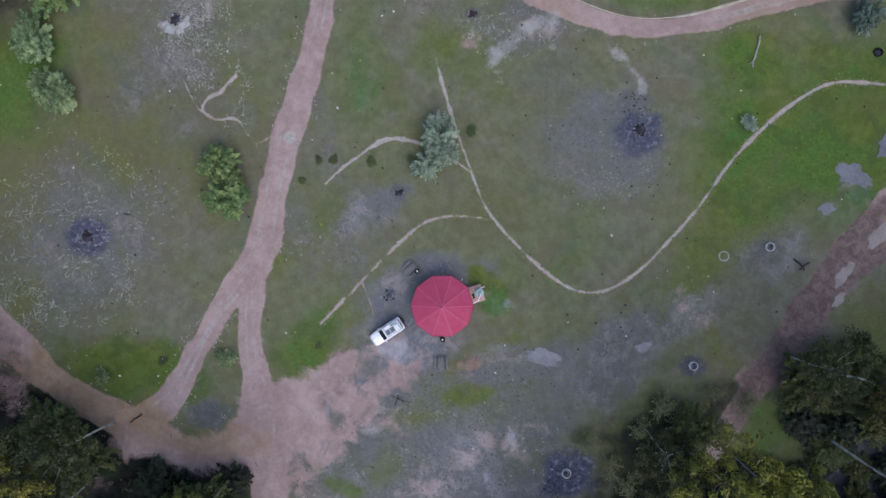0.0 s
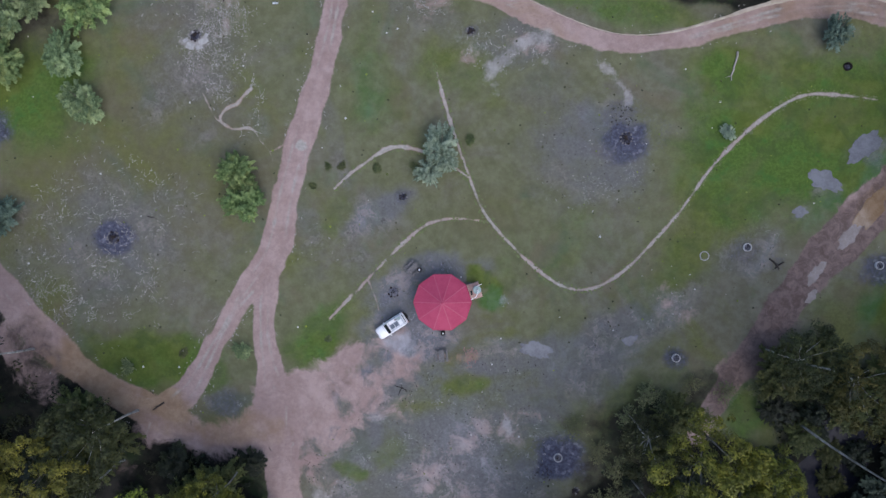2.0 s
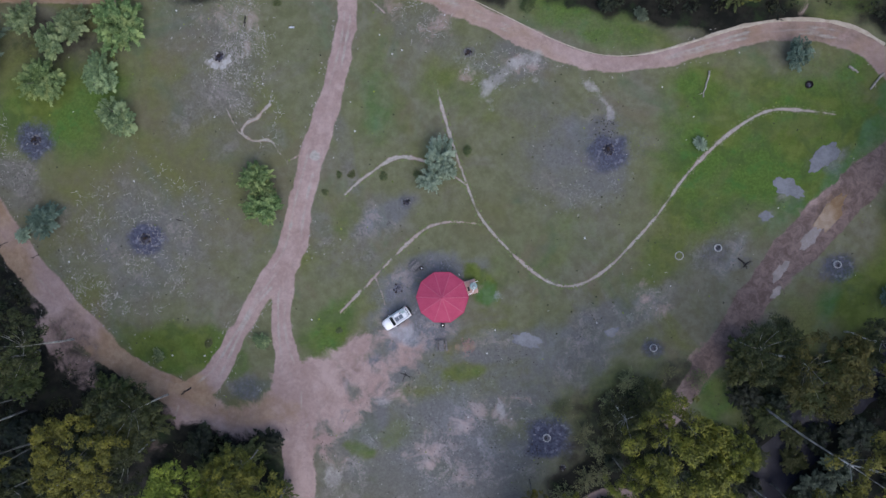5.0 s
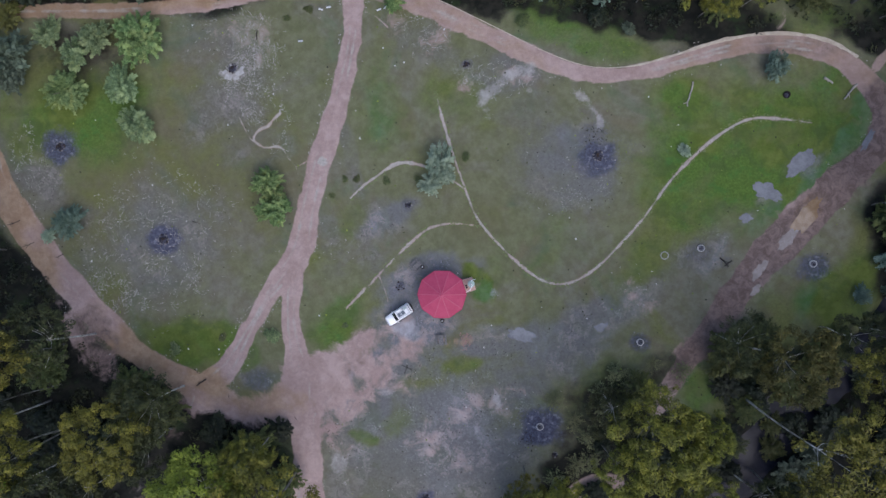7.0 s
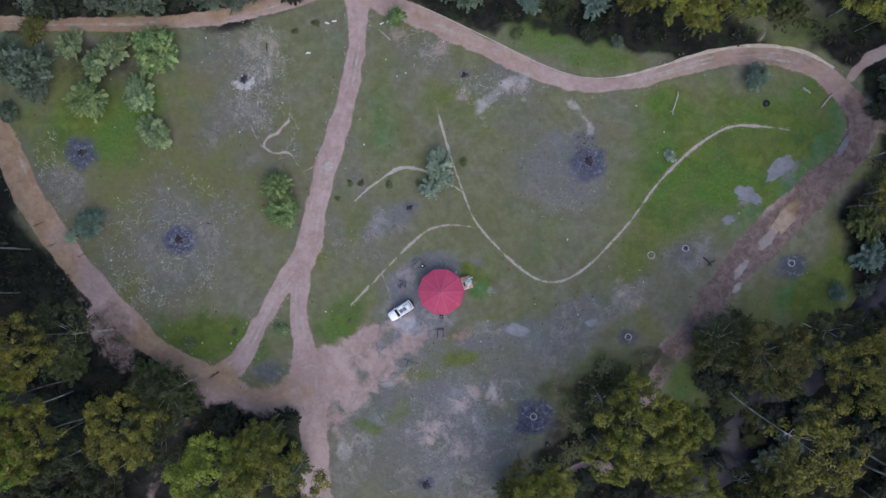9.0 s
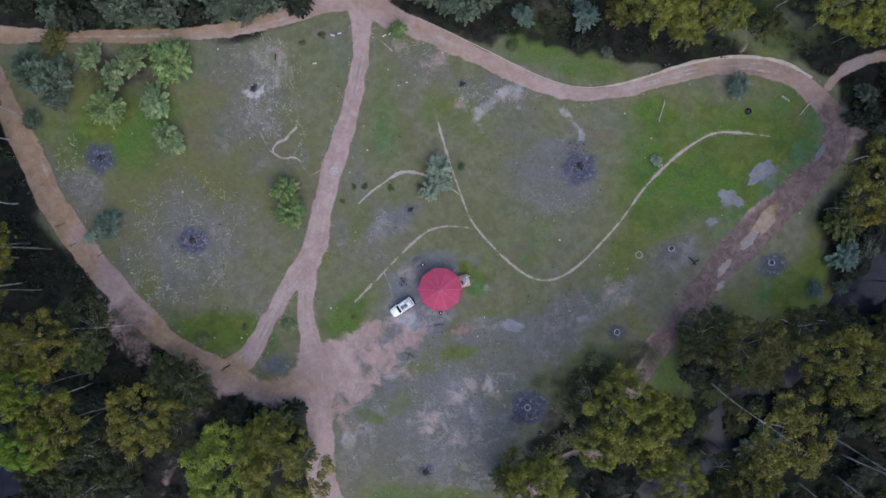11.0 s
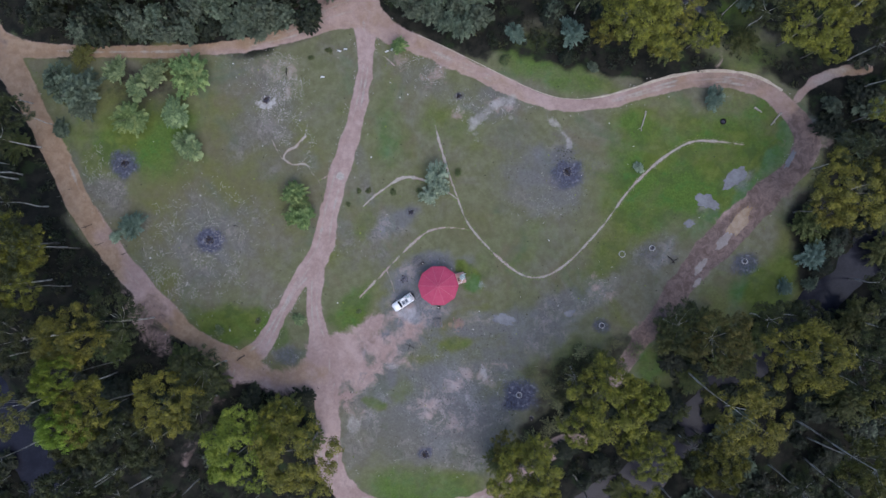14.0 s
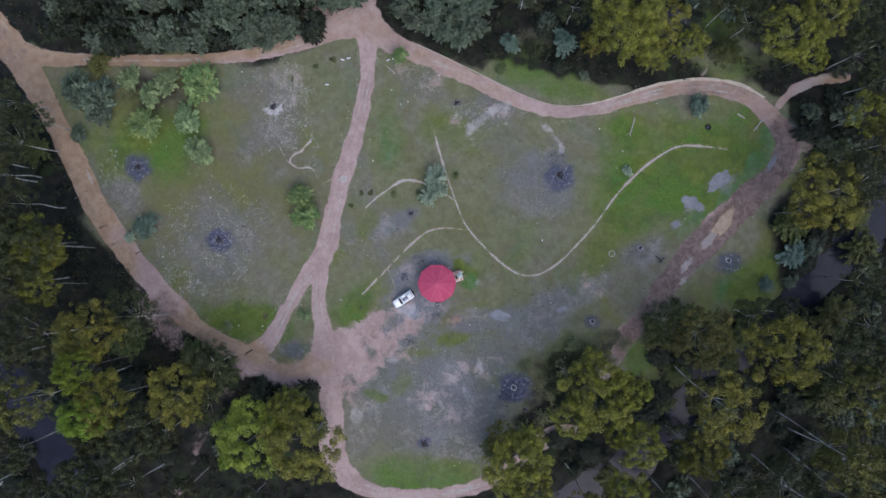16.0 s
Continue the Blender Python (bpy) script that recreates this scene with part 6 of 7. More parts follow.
# ---------------------------------------------------------------- rainwater tank on its brick stand
def tank_stand(x, y, turn):
    root = thing("tank_stand", x, y, turn, label="pinkish brick plinth beside the shelter", category="plinth")
    part("footing", box(1.8, 2.16, 0.12, (0, 0, 0), 0.02), M_SLAB, root)
    part("core", box(1.66, 2.0, 0.84, (0, 0, 0.06), 0.0), M_SLAB, root)
    face = bpy.data.meshes.new("brick")
    bm = box(0.225, 0.10, 0.072, (0, 0, 0), 0.006)
    bm.to_mesh(face)
    bm.free()
    face.materials.append(M_BRICK)
    for c in range(10):
        z = 0.125 + 0.083 * c
        for side in range(4):
            length, off = (1.72, 1.0) if side % 2 == 0 else (2.06, 0.83)
            m = int(length / 0.24)
            for i in range(m):
                ob = new("brick", face)
                ob.parent = root
                t = (i - (m - 1) / 2) * 0.24 + (0.06 if c % 2 else -0.06)
                ob.matrix_basis = pose(0, 0, z, 0, 0, 90 * side) @ pose(t, -off, 0)
    part("capping", box(1.82, 2.12, 0.06, (0, 0, 0.955), 0.015), M_BRICK, root, "pink brick capping")
    part("hatch", box(0.26, 0.62, 0.03, (-0.38, -0.12, 1.015), 0.01), M_DARK, root, "dark open hatch")
    return root


def water_tank(x, y, z):
    root = thing("water_tank", x, y, 0, z, "pale green round rainwater tank on a brick plinth", "water tank")
    wall = [(0.52, 0)] + [(0.545 if k % 2 else 0.525, 0.05 + 0.06 * k) for k in range(14)] + [(0.53, 0.92)]
    part("shell", lathe(wall, 32), M_TANK, root)
    tank_roof = part("roof", close(lathe([(0.55, 0.9), (0.54, 0.94), (0.30, 1.0), (0.2, 1.01)], 32)), M_TANK, root)
    part("hatch_lid", close(lathe([(0.19, 1.0), (0.185, 1.05), (0.05, 1.07)], 20)), M_STEEL, tank_roof, "round grey hatch lid")
    return root


TX, TY = 4.79, -5.70
tank_stand(TX, TY, 17)
WX, WY = 5.18, -5.47
water_tank(WX, WY, gz(TX, TY) + 1.015)
pipe = thing("downpipe", WX, WY, 0, gz(TX, TY) + 1.01, "white plastic downpipe from roof gutter to tank", "pipe")
ex, ey = SX + 3.75 - WX, SY + 0.32 - WY
zb = 2.35 - (gz(TX, TY) + 1.01)
part("pipe_run", tube([(ex, ey, zb), (ex * 0.35 + 0.16, ey * 0.72, zb - 0.04), (0.16, -0.2, zb - 0.1), (0.05, -0.08, 1.12), (0.05, -0.06, 1.04)], [0.055] * 5, 8), M_WHITE, pipe)
part("overflow", tube([(0.0, 0.42, 0.95), (0.12, 0.62, 0.98), (0.5, 0.72, 0.9), (0.6, 0.70, 0.0), (0.6, 0.7, -0.95)], [0.05] * 5, 8), M_WHITE, pipe)


# ---------------------------------------------------------------- the white four-wheel drive
def wagon(x, y, turn):
    """A white four-wheel-drive wagon; its nose points along +x."""
    root = thing("car", x, y, turn, label="white four-wheel-drive wagon with a loaded roof rack", category="car")

    def loft(sections):
        # each section: x, half width, z low, z high
        bm = bmesh.new()
        rings = []
        for sx, hw, z0, z1 in sections:
            c = min(0.14, 0.3 * (z1 - z0), 0.3 * hw)
            pts = [(-hw + c * 0.5, z0), (hw - c * 0.5, z0), (hw, z0 + c), (hw * 0.985, z1 - c), (hw - c, z1), (0, z1 + 0.025), (-hw + c, z1), (-hw * 0.985, z1 - c), (-hw, z0 + c)]
            rings.append([bm.verts.new((sx, py, pz)) for py, pz in pts])
        for a, b in zip(rings[:-1], rings[1:]):
            for k in range(9):
                bm.faces.new((a[k], b[k], b[(k + 1) % 9], a[(k + 1) % 9])).smooth = True
        bm.faces.new(rings[0])
        bm.faces.new(rings[-1][::-1])
        bmesh.ops.recalc_face_normals(bm, faces=bm.faces[:])
        return bm

    part("body", loft([(-2.38, 0.84, 0.55, 1.02), (-2.30, 0.93, 0.45, 1.10), (-1.2, 0.965, 0.40, 1.13), (0.6, 0.965, 0.40, 1.12), (0.95, 0.96, 0.42, 1.12), (1.9, 0.92, 0.45, 1.06), (2.25, 0.84, 0.48, 0.98), (2.38, 0.68, 0.55, 0.88)]), M_PAINT, root)
    part("cabin", loft([(-2.20, 0.80, 1.08, 1.20), (-2.12, 0.83, 1.08, 1.72), (-0.6, 0.85, 1.10, 1.80), (0.25, 0.83, 1.10, 1.78), (0.62, 0.82, 1.10, 1.48), (1.05, 0.80, 1.08, 1.14)]), M_PAINT, root)
    bm = bmesh.new()
    slope = ((0.36, 0.70, 1.720), (0.62, 0.72, 1.515), (0.92, 0.74, 1.280))
    for lift in (0.03, 0.045):
        for x0, hw, z0 in slope:
            for y0 in (-hw, 0.0, hw):
                bm.verts.new((x0, y0, z0 + lift + (0.02 if y0 == 0 else 0.0)))
    bm.verts.ensure_lookup_table()
    for base in (0, 9):
        for r in (0, 1):
            for k in (0, 1):
                i = base + 3 * r + k
                bm.faces.new([bm.verts[j] for j in (i, i + 3, i + 4, i + 1)])
    bmesh.ops.recalc_face_normals(bm, faces=bm.faces[:])
    part("windscreen", bm, M_GLASS, root, "dark tinted windscreen")
    part("rear_window", box(0.02, 1.3, 0.42, (-2.19, 0, 1.24), 0.008, (0, 8, 0)), M_GLASS, root, "dark tinted rear window")
    for s in (-1, 1):
        for x0, ln in ((-1.5, 0.95), (-0.15, 0.75)):
            part("side_window", box(ln, 0.02, 0.40, (x0, s * 0.858, 1.24), 0.008, (s * 3, 0, 0)), M_GLASS, root, "dark tinted side window")
    part("roof", loft([(-2.14, 0.78, 1.70, 1.76), (-2.0, 0.82, 1.72, 1.84), (-0.6, 0.84, 1.76, 1.88), (0.05, 0.82, 1.75, 1.86), (0.28, 0.76, 1.73, 1.80)]), M_PAINT, root)
    part("bonnet", loft([(0.98, 0.78, 1.08, 1.15), (1.4, 0.80, 1.06, 1.16), (2.0, 0.76, 1.0, 1.11), (2.26, 0.62, 0.94, 1.0)]), M_PAINT, root)
    for s in (-1, 1):
        part("pillar", tube([(1.0, s * 0.80, 1.13), (0.26, s * 0.74, 1.78)], [0.045, 0.04], 6), M_PAINT, root)
        part("pillar", tube([(-0.55, s * 0.855, 1.1), (-0.6, s * 0.80, 1.8)], [0.04, 0.035], 6), M_PAINT, root)
        part("pillar", tube([(-2.1, s * 0.82, 1.1), (-2.08, s * 0.77, 1.76)], [0.06, 0.05], 6), M_PAINT, root)
        mir = part("mirror", box(0.14, 0.2, 0.16, (0.72, s * 1.05, 1.12), 0.03), M_PAINT, root)
        part("mirror_glass", box(0.012, 0.15, 0.11, (0.645, s * 1.05, 1.145), 0.0), M_GLASS, mir)
        part("headlight", box(0.14, 0.3, 0.15, (2.24, s * 0.62, 0.82), 0.03), M_LAMP, root, "clear headlight")
        part("tail_light", box(0.08, 0.12, 0.34, (-2.36, s * 0.80, 0.78), 0.02), M_RED, root, "red tail light")
        part("side_step", box(2.0, 0.16, 0.05, (-0.1, s * 1.0, 0.40), 0.015), M_RUST, root)
        for wx in (-1.42, 1.42):
            tyre_b = bmesh.new()
            lathe([(0.24, -0.13), (0.36, -0.13), (0.40, -0.09), (0.40, 0.09), (0.36, 0.13), (0.24, 0.13)], 24, tyre_b)
            bmesh.ops.transform(tyre_b, matrix=pose(wx, s * 0.84, 0.40, 90, 0, 0), verts=tyre_b.verts[:])
            wheel = part("wheel", tyre_b, M_TYRE, root)
            rim_b = close(lathe([(0.245, -0.1), (0.22, 0.0), (0.06, 0.02), (0.05, 0.06)], 16))
            bmesh.ops.transform(rim_b, matrix=pose(wx, s * 0.84, 0.40, 90 * s, 0, 0), verts=rim_b.verts[:])
            part("rim", rim_b, M_STEEL, wheel, "grey steel rim")
    part("bull_bar", tube([(2.30, -0.8, 0.62), (2.5, -0.55, 0.66), (2.52, 0.55, 0.66), (2.30, 0.8, 0.62)], [0.05] * 4, 8), M_STEEL, root)
    part("rear_bumper", box(0.2, 1.7, 0.2, (-2.42, 0, 0.45), 0.04), M_RUST, root)
    spare = lathe([(0.1, -0.11), (0.35, -0.11), (0.38, -0.06), (0.38, 0.06), (0.35, 0.11), (0.1, 0.11)], 22)
    bmesh.ops.transform(spare, matrix=pose(-2.62, -0.12, 1.05, 0, 90, 0), verts=spare.verts[:])
    part("spare_wheel", close(spare), M_TYRE, root, "black spare wheel on the back door")
    rack = part("roof_rack", tube([(-2.05, -0.74, 1.99), (0.2, -0.72, 1.99)], [0.05, 0.05], 6), M_WHITE, root, "white tubular roof rack")
    part("rack_rail", tube([(-2.05, 0.74, 1.99), (0.2, 0.72, 1.99)], [0.05, 0.05], 6), M_WHITE, rack)
    for k in range(7):
        part("rack_bar", tube([(-2.05 + 0.375 * k, -0.74, 1.97), (-2.05 + 0.375 * k, 0.74, 1.97)], [0.02, 0.02], 6), M_WHITE, rack)
    for k in range(4):
        for s in (-1, 1):
            part("rack_foot", tube([(-1.95 + 0.68 * k, s * 0.74, 1.80), (-1.95 + 0.68 * k, s * 0.74, 1.98)], [0.02, 0.02], 5), M_WHITE, rack)
    part("rack_floor", box(2.2, 1.4, 0.015, (-0.93, 0, 1.965), 0.0), M_PALE, rack, "pale mesh rack floor")
    part("awning", box(2.3, 0.13, 0.12, (-0.95, 0.86, 1.9), 0.03), M_WHITE, root, "rolled white side awning")
    return root


CX, CY = -6.41, -10.48
CAR_TURN = 180 + 33.5
car = wagon(CX, CY, CAR_TURN)
car.scale = (0.93, 0.93, 0.95)
car_m = pose(CX, CY, gz(CX, CY), 0, 0, CAR_TURN) @ Matrix.Diagonal((0.93, 0.93, 0.95, 1))
for name, lx, ly, w, d, h, mat, label, cat in (
        ("solar_panel", -0.22, 0.08, 0.60, 0.66, 0.04, M_PANEL, "dark solar panel on the roof rack", "solar panel"),
        ("solar_panel", -0.90, 0.08, 0.60, 0.66, 0.04, M_PANEL, "dark solar panel on the roof rack", "solar panel"),
        ("storage_box", -1.62, 0.2, 0.5, 0.7, 0.22, M_WHITE, "white storage box on the roof rack", "box"),
        ("storage_box", -1.62, -0.42, 0.42, 0.3, 0.16, M_TANK, "pale grey-green case on the roof rack", "box"),
        ("cargo_tray", -0.5, -0.5, 0.9, 0.3, 0.03, M_WHITE, "pale tray on the roof rack", "tray"),
        ("jerry_can", -1.15, -0.5, 0.34, 0.16, 0.3, M_PANEL, "dark jerry can on the roof rack", "can")):
    ob = new(name)
    ob.matrix_basis = car_m @ pose(lx, ly, 1.99)
    tagged(ob, label, cat)
    part("body", box(w, d, h, (0, 0, 0), 0.012), mat, ob)
    if cat == "box":
        part("lid", box(w + 0.03, d + 0.03, 0.04, (0, 0, h), 0.012), mat, ob)
    elif cat == "solar panel":
        part("frame", box(w + 0.03, d + 0.02, 0.02, (0, 0, -0.0), 0.004), M_STEEL, ob, "thin metal frame")
    elif cat == "can":
        part("cap", box(0.06, 0.06, 0.04, (0.1, 0, h), 0.01), M_RED, ob)
    else:
        part("lip", box(0.04, d, 0.07, (-w / 2, 0, 0), 0.01), mat, ob)


# ---------------------------------------------------------------- fire places
def coals(parent, r, z, seed, n=7):
    rng = random.Random(seed)
    for _ in range(n):
        a, d = rng.uniform(0, 6.28), rng.uniform(0, 0.6) * r
        b = rng.uniform(0, 3.14)
        l = rng.uniform(0.25, 0.6) * r
        cx, cy = d * math.cos(a), d * math.sin(a)
        part("charred_stick", tube([(cx - l * math.cos(b), cy - l * math.sin(b), z + 0.03), (cx + l * math.cos(b), cy + l * math.sin(b), z + rng.uniform(0.04, 0.12))], [0.035, 0.025], 5), M_BURNT, parent)


def fire_ring(x, y, seed, label, r=0.55):
    """A pale concrete pipe ring with ash and burnt sticks inside."""
    root = thing("fire_ring", x, y, seed * 40, label=label, category="fire ring", group="concrete fire rings")
    part("ring", lathe([(r, -0.05), (r, 0.40), (r - 0.02, 0.42), (r - 0.08, 0.42), (r - 0.10, 0.40), (r - 0.10, 0.0)], 32, jitter=0.008), M_RING, root)
    part("ash_bed", close(lathe([(r - 0.09, 0.20), (0.3 * r, 0.25), (0.02, 0.27)], 18, jitter=0.05)), M_ASHES, root, "black ash bed")
    coals(root, r * 0.75, 0.26, seed, 5)
    return root


RING = "pale concrete fire ring full of ash on scorched ground"
fire_ring(41.67, 0.25, 1, RING)
fire_ring(32.12, -14.74, 2, RING)
fire_ring(16.26, -28.47, 3, RING, 0.58)
fire_ring(59.07, -2.18, 4, RING)
fire_ring(48.09, 46.70, 5, "pale concrete fire ring in the forest edge")


def fire_pit(x, y, seed, label, r=0.75, stones=11, plate=True, heap=None):
    """A dark hearth of stones round charcoal, with a steel plate."""
    root = thing("fire_pit", x, y, seed * 33, label=label, category="fire pit", group="stone fire pits")
    rng = random.Random(seed)
    part("ash_bed", close(lathe([(r * 1.05, -0.02), (r * 0.8, 0.06), (r * 0.4, 0.12), (0.03, 0.14)], 18, jitter=0.03)), heap or M_COAL, root)
    for k in range(stones):
        a = 6.283 * k / stones + rng.uniform(-0.15, 0.15)
        bm = bmesh.new()
        bmesh.ops.create_icosphere(bm, subdivisions=1, radius=1.0)
        for v in bm.verts:
            v.co *= rng.uniform(0.8, 1.15)
        s = rng.uniform(0.12, 0.2)
        bmesh.ops.transform(bm, matrix=pose(r * math.cos(a), r * math.sin(a), 0.05, 0, 0, rng.uniform(0, 180)) @ Matrix.Diagonal((s * 1.2, s, s * 0.8, 1)), verts=bm.verts[:])
        part("stone", bm, M_TIMBER if rng.random() < 0.75 else M_RUST, root)
    coals(root, r, 0.13, seed, 7)
    if plate:
        plate_part = part("hotplate", box(0.6, 0.42, 0.02, (0.1, 0.1, 0.36), 0.004), M_RUST, root, "black steel hotplate")
        for sx in (-1, 1):
            part("hotplate_leg", box(0.04, 0.36, 0.36, (0.1 + sx * 0.26, 0.1, 0.0), 0.0), M_RUST, plate_part)
    return root


fire_pit(-45.28, 1.55, 11, "stone fire pit in a circle of grey ash", 0.8)
fire_pit(-33.77, 29.45, 12, "black fire pit on a broken pale slab", 0.7)
fire_pit(-62.50, 16.84, 13, "stone fire pit in grey ash beside grass", 0.7)
fire_pit(25.45, 15.03, 14, "stone fire pit in a wide scorched patch", 0.8)
fire_pit(-2.06, -40.46, 15, "dark fire pit in worn grass", 0.75)
fire_pit(-4.90, 7.17, 16, "small dark fire pit in worn grass", 0.5, 8, False)
fire_pit(-6.25, -5.95, 17, "low ashy fire pit near the parked car", 0.7, 9, False, M_ASHES)
fire_pit(4.33, 29.88, 18, "dark fire pit near the loop road", 0.5, 8)
fire_pit(18.70, -32.96, 19, "small burnt hearth at the forest edge", 0.4, 7, False)
root = thing("steel_ring", 54.95, 24.52, label="dark rusty steel ring lying in lush grass", category="steel ring")
part("ring", lathe([(0.55, -0.02), (0.56, 0.30), (0.52, 0.30), (0.5, 0.0)], 24), M_RUST, root)
part("ash_bed", close(lathe([(0.52, 0.04), (0.2, 0.07), (0.02, 0.08)], 16, jitter=0.05)), M_COAL, root)
root = thing("buried_ring", 36.02, -0.92, label="worn concrete ring sunk into the grass", category="concrete ring")
part("rim", lathe([(0.66, -0.02), (0.66, 0.05), (0.52, 0.05), (0.5, -0.02)], 26, jitter=0.03), M_SLAB, root)
root = thing("broken_slab", -33.53, 28.75, 10, label="broken pale concrete slab around a fire pit", category="slab")
for k, (w, d, lx, ly, tn) in enumerate(((1.4, 0.8, 0.9, -0.2, 15), (1.1, 0.9, -1.0, -0.5, -30), (1.0, 0.6, 0.2, -0.9, 5), (0.7, 0.5, 1.4, 0.5, 50), (0.9, 0.5, -0.3, 1.0, 80), (0.8, 0.45, -1.5, 0.4, 20))):
    part("slab_piece", box(w, d, 0.09, (lx, ly, -0.02), 0.03, (0, 0, tn)), M_WEATHERED, root)


# ---------------------------------------------------------------- logs, stumps and signs
def log(x1, y1, x2, y2, r, mat, label, stubs=2, name="log"):
    cx, cy = (x1 + x2) / 2, (y1 + y2) / 2
    turn = math.degrees(math.atan2(y2 - y1, x2 - x1))
    L = math.hypot(x2 - x1, y2 - y1)
    root = thing(name, cx, cy, turn, label=label, category="log")
    rng = random.Random(int(abs(x1 * 31 + y1)))
    n = 6
    part("stem", tube([(-L / 2 + L * k / n, rng.uniform(-0.05, 0.05) * min(L, 2), r * 0.75) for k in range(n + 1)], [r * (1.1 - 0.5 * k / n) * rng.uniform(0.9, 1.1) for k in range(n + 1)], 8), mat, root)
    for k in range(stubs):
        bx, s = rng.uniform(-0.1, 0.35) * L, rng.choice((-1, 1))
        part("branch", tube([(bx, 0, r * 0.8), (bx + 0.3, s * 0.18 * L * 0.6, r * 1.1), (bx + 0.5, s * 0.18 * L, r * 0.9)], [r * 0.45, r * 0.3, r * 0.12], 6), mat, root)
    return root


log(40.36, 26.65, 39.37, 22.78, 0.14, M_LOG, "bleached fallen log lying in lush grass", 1)
log(65.82, 26.15, 63.85, 23.79, 0.17, M_LOG, "bleached split log in lush grass", 1)
log(60.83, 27.20, 62.17, 26.29, 0.20, M_LOG, "short bleached log in lush grass", 0)
log(-38.17, -21.35, -39.73, -22.44, 0.12, M_BURNT, "dark burnt log lying on the dirt road", 2)
log(47.20, -33.63, 50.83, -36.67, 0.16, M_GUM, "white fallen branch over the creek", 3)
log(-93.12, -50.97, -87.34, -46.72, 0.25, M_GUM, "white fallen trunk beside the creek", 2)
log(-40.22, -19.72, -39.25, -20.54, 0.05, M_BURNT, "dark stick on the dirt road", 1, "stick")
log(-34.45, -23.79, -34.21, -24.97, 0.05, M_BURNT, "dark stick on the dirt road", 1, "stick")
log(-23.70, -26.72, -22.98, -28.36, 0.05, M_BURNT, "dark stick on the dirt road", 1, "stick")
log(-28.10, -27.73, -27.98, -28.90, 0.04, M_BURNT, "dark stick on the dirt road", 0, "stick")
log(-21.58, -23.89, -22.46, -25.35, 0.04, M_BURNT, "dark stick on the dirt road", 0, "stick")
log(-6.00, -18.74, -4.35, -19.43, 0.06, M_BURNT, "dark twiggy branch on bare earth", 4, "stick")
log(-5.52, -20.14, -5.06, -18.73, 0.05, M_BURNT, "dark twiggy branch on bare earth", 3, "stick")
log(44.72, -1.22, 46.08, -2.59, 0.12, M_BURNT, "charred log on worn ground", 3)
log(45.41, -2.59, 46.52, -1.67, 0.10, M_BURNT, "charred log on worn ground", 2)
log(-40.46, 4.52, -39.50, 4.29, 0.08, M_BURNT, "short charred log in worn grass", 0)
log(-29.73, 35.63, -29.84, 34.11, 0.10, M_BURNT, "dark forked branch in the grass", 2)
log(-69.37, 4.69, -71.59, 3.85, 0.07, M_BURNT, "dark fallen branch across the dirt road", 3)
log(-66.92, 1.12, -69.14, 0.16, 0.07, M_BURNT, "dark fallen branch across the dirt road", 3)
log(-68.77, -2.11, -66.32, -3.89, 0.08, M_BURNT, "dark fallen branch at the road edge", 4)
log(-62.03, -0.88, -63.26, -1.49, 0.06, M_BURNT, "dark fallen branch on the dirt road", 2)
log(-74.28, 11.61, -72.43, 12.33, 0.05, M_BURNT, "dark fallen branch on the dirt road", 2)
log(26.81, -43.84, 29.11, -46.68, 0.14, M_LOG, "pale fallen log at the forest edge", 1)
log(-8.31, 50.96, -6.91, 51.75, 0.14, M_LOG, "pale fallen log by the northern crossing", 1)


def signpost(x, y, turn, label):
    root = thing("signpost", x, y, turn, label=label, category="sign")
    part("post", tube([(0, 0, -0.1), (0, 0, 1.0)], [0.05, 0.05], 6), M_TIMBER, root)
    part("board", box(0.75, 0.05, 0.4, (0, -0.06, 0.62), 0.01, (50, 0, 0)), M_WHITE, root, "plain white board")
    return root


signpost(-19.08, 38.91, -15, "low white sign beside the northern crossing")
signpost(-17.90, 39.25, 5, "low white sign beside the northern crossing")
signpost(-9.79, 38.69, 25, "low white sign under a small tree")
signpost(-8.74, 39.03, 40, "low white sign under a small tree")
signpost(-22.37, 33.81, 0, "low white marker in the grass")


# ---------------------------------------------------------------- scattered stuff: bark, stones, tufts
def scatter(name, label, category, mat, count, place, size, seed, tall=0.02, slim=0.2, tuft=False):
    """Many small pieces lying on the ground, as one object."""
    rng = np.random.default_rng(seed)
    x, y = place(rng, count)
    z = ground_z(x, y) + 0.02
    n = len(x)
    a = rng.uniform(0, 2 * math.pi, n)
    ln = size * rng.uniform(0.4, 1.6, n)
    wd = ln * slim * rng.uniform(0.6, 1.5, n)
    h = tall * rng.uniform(0.5, 1.5, n)
    bend = rng.uniform(-0.25, 0.25, n) * ln
    c, s = np.cos(a), np.sin(a)

    def at(u, v, dz):
        return np.stack([x + u * c - v * s, y + u * s + v * c, z + dz], 1)
    zero = np.zeros(n)
    v = np.stack([at(-ln / 2, -wd / 2, zero), at(-ln / 2, wd / 2, zero), at(zero, bend - wd / 2, h), at(zero, bend + wd / 2, h), at(ln / 2, -wd / 2, zero), at(ln / 2, wd / 2, zero)], 1).reshape(-1, 3)
    i = 6 * np.arange(n)[:, None]
    f = np.concatenate([i + np.array([0, 2, 3, 1]), i + np.array([2, 4, 5, 3])], 0)
    ob = sheet(name, v, f, mat, None, False)
    return tagged(ob, label, category, kind="stuff")


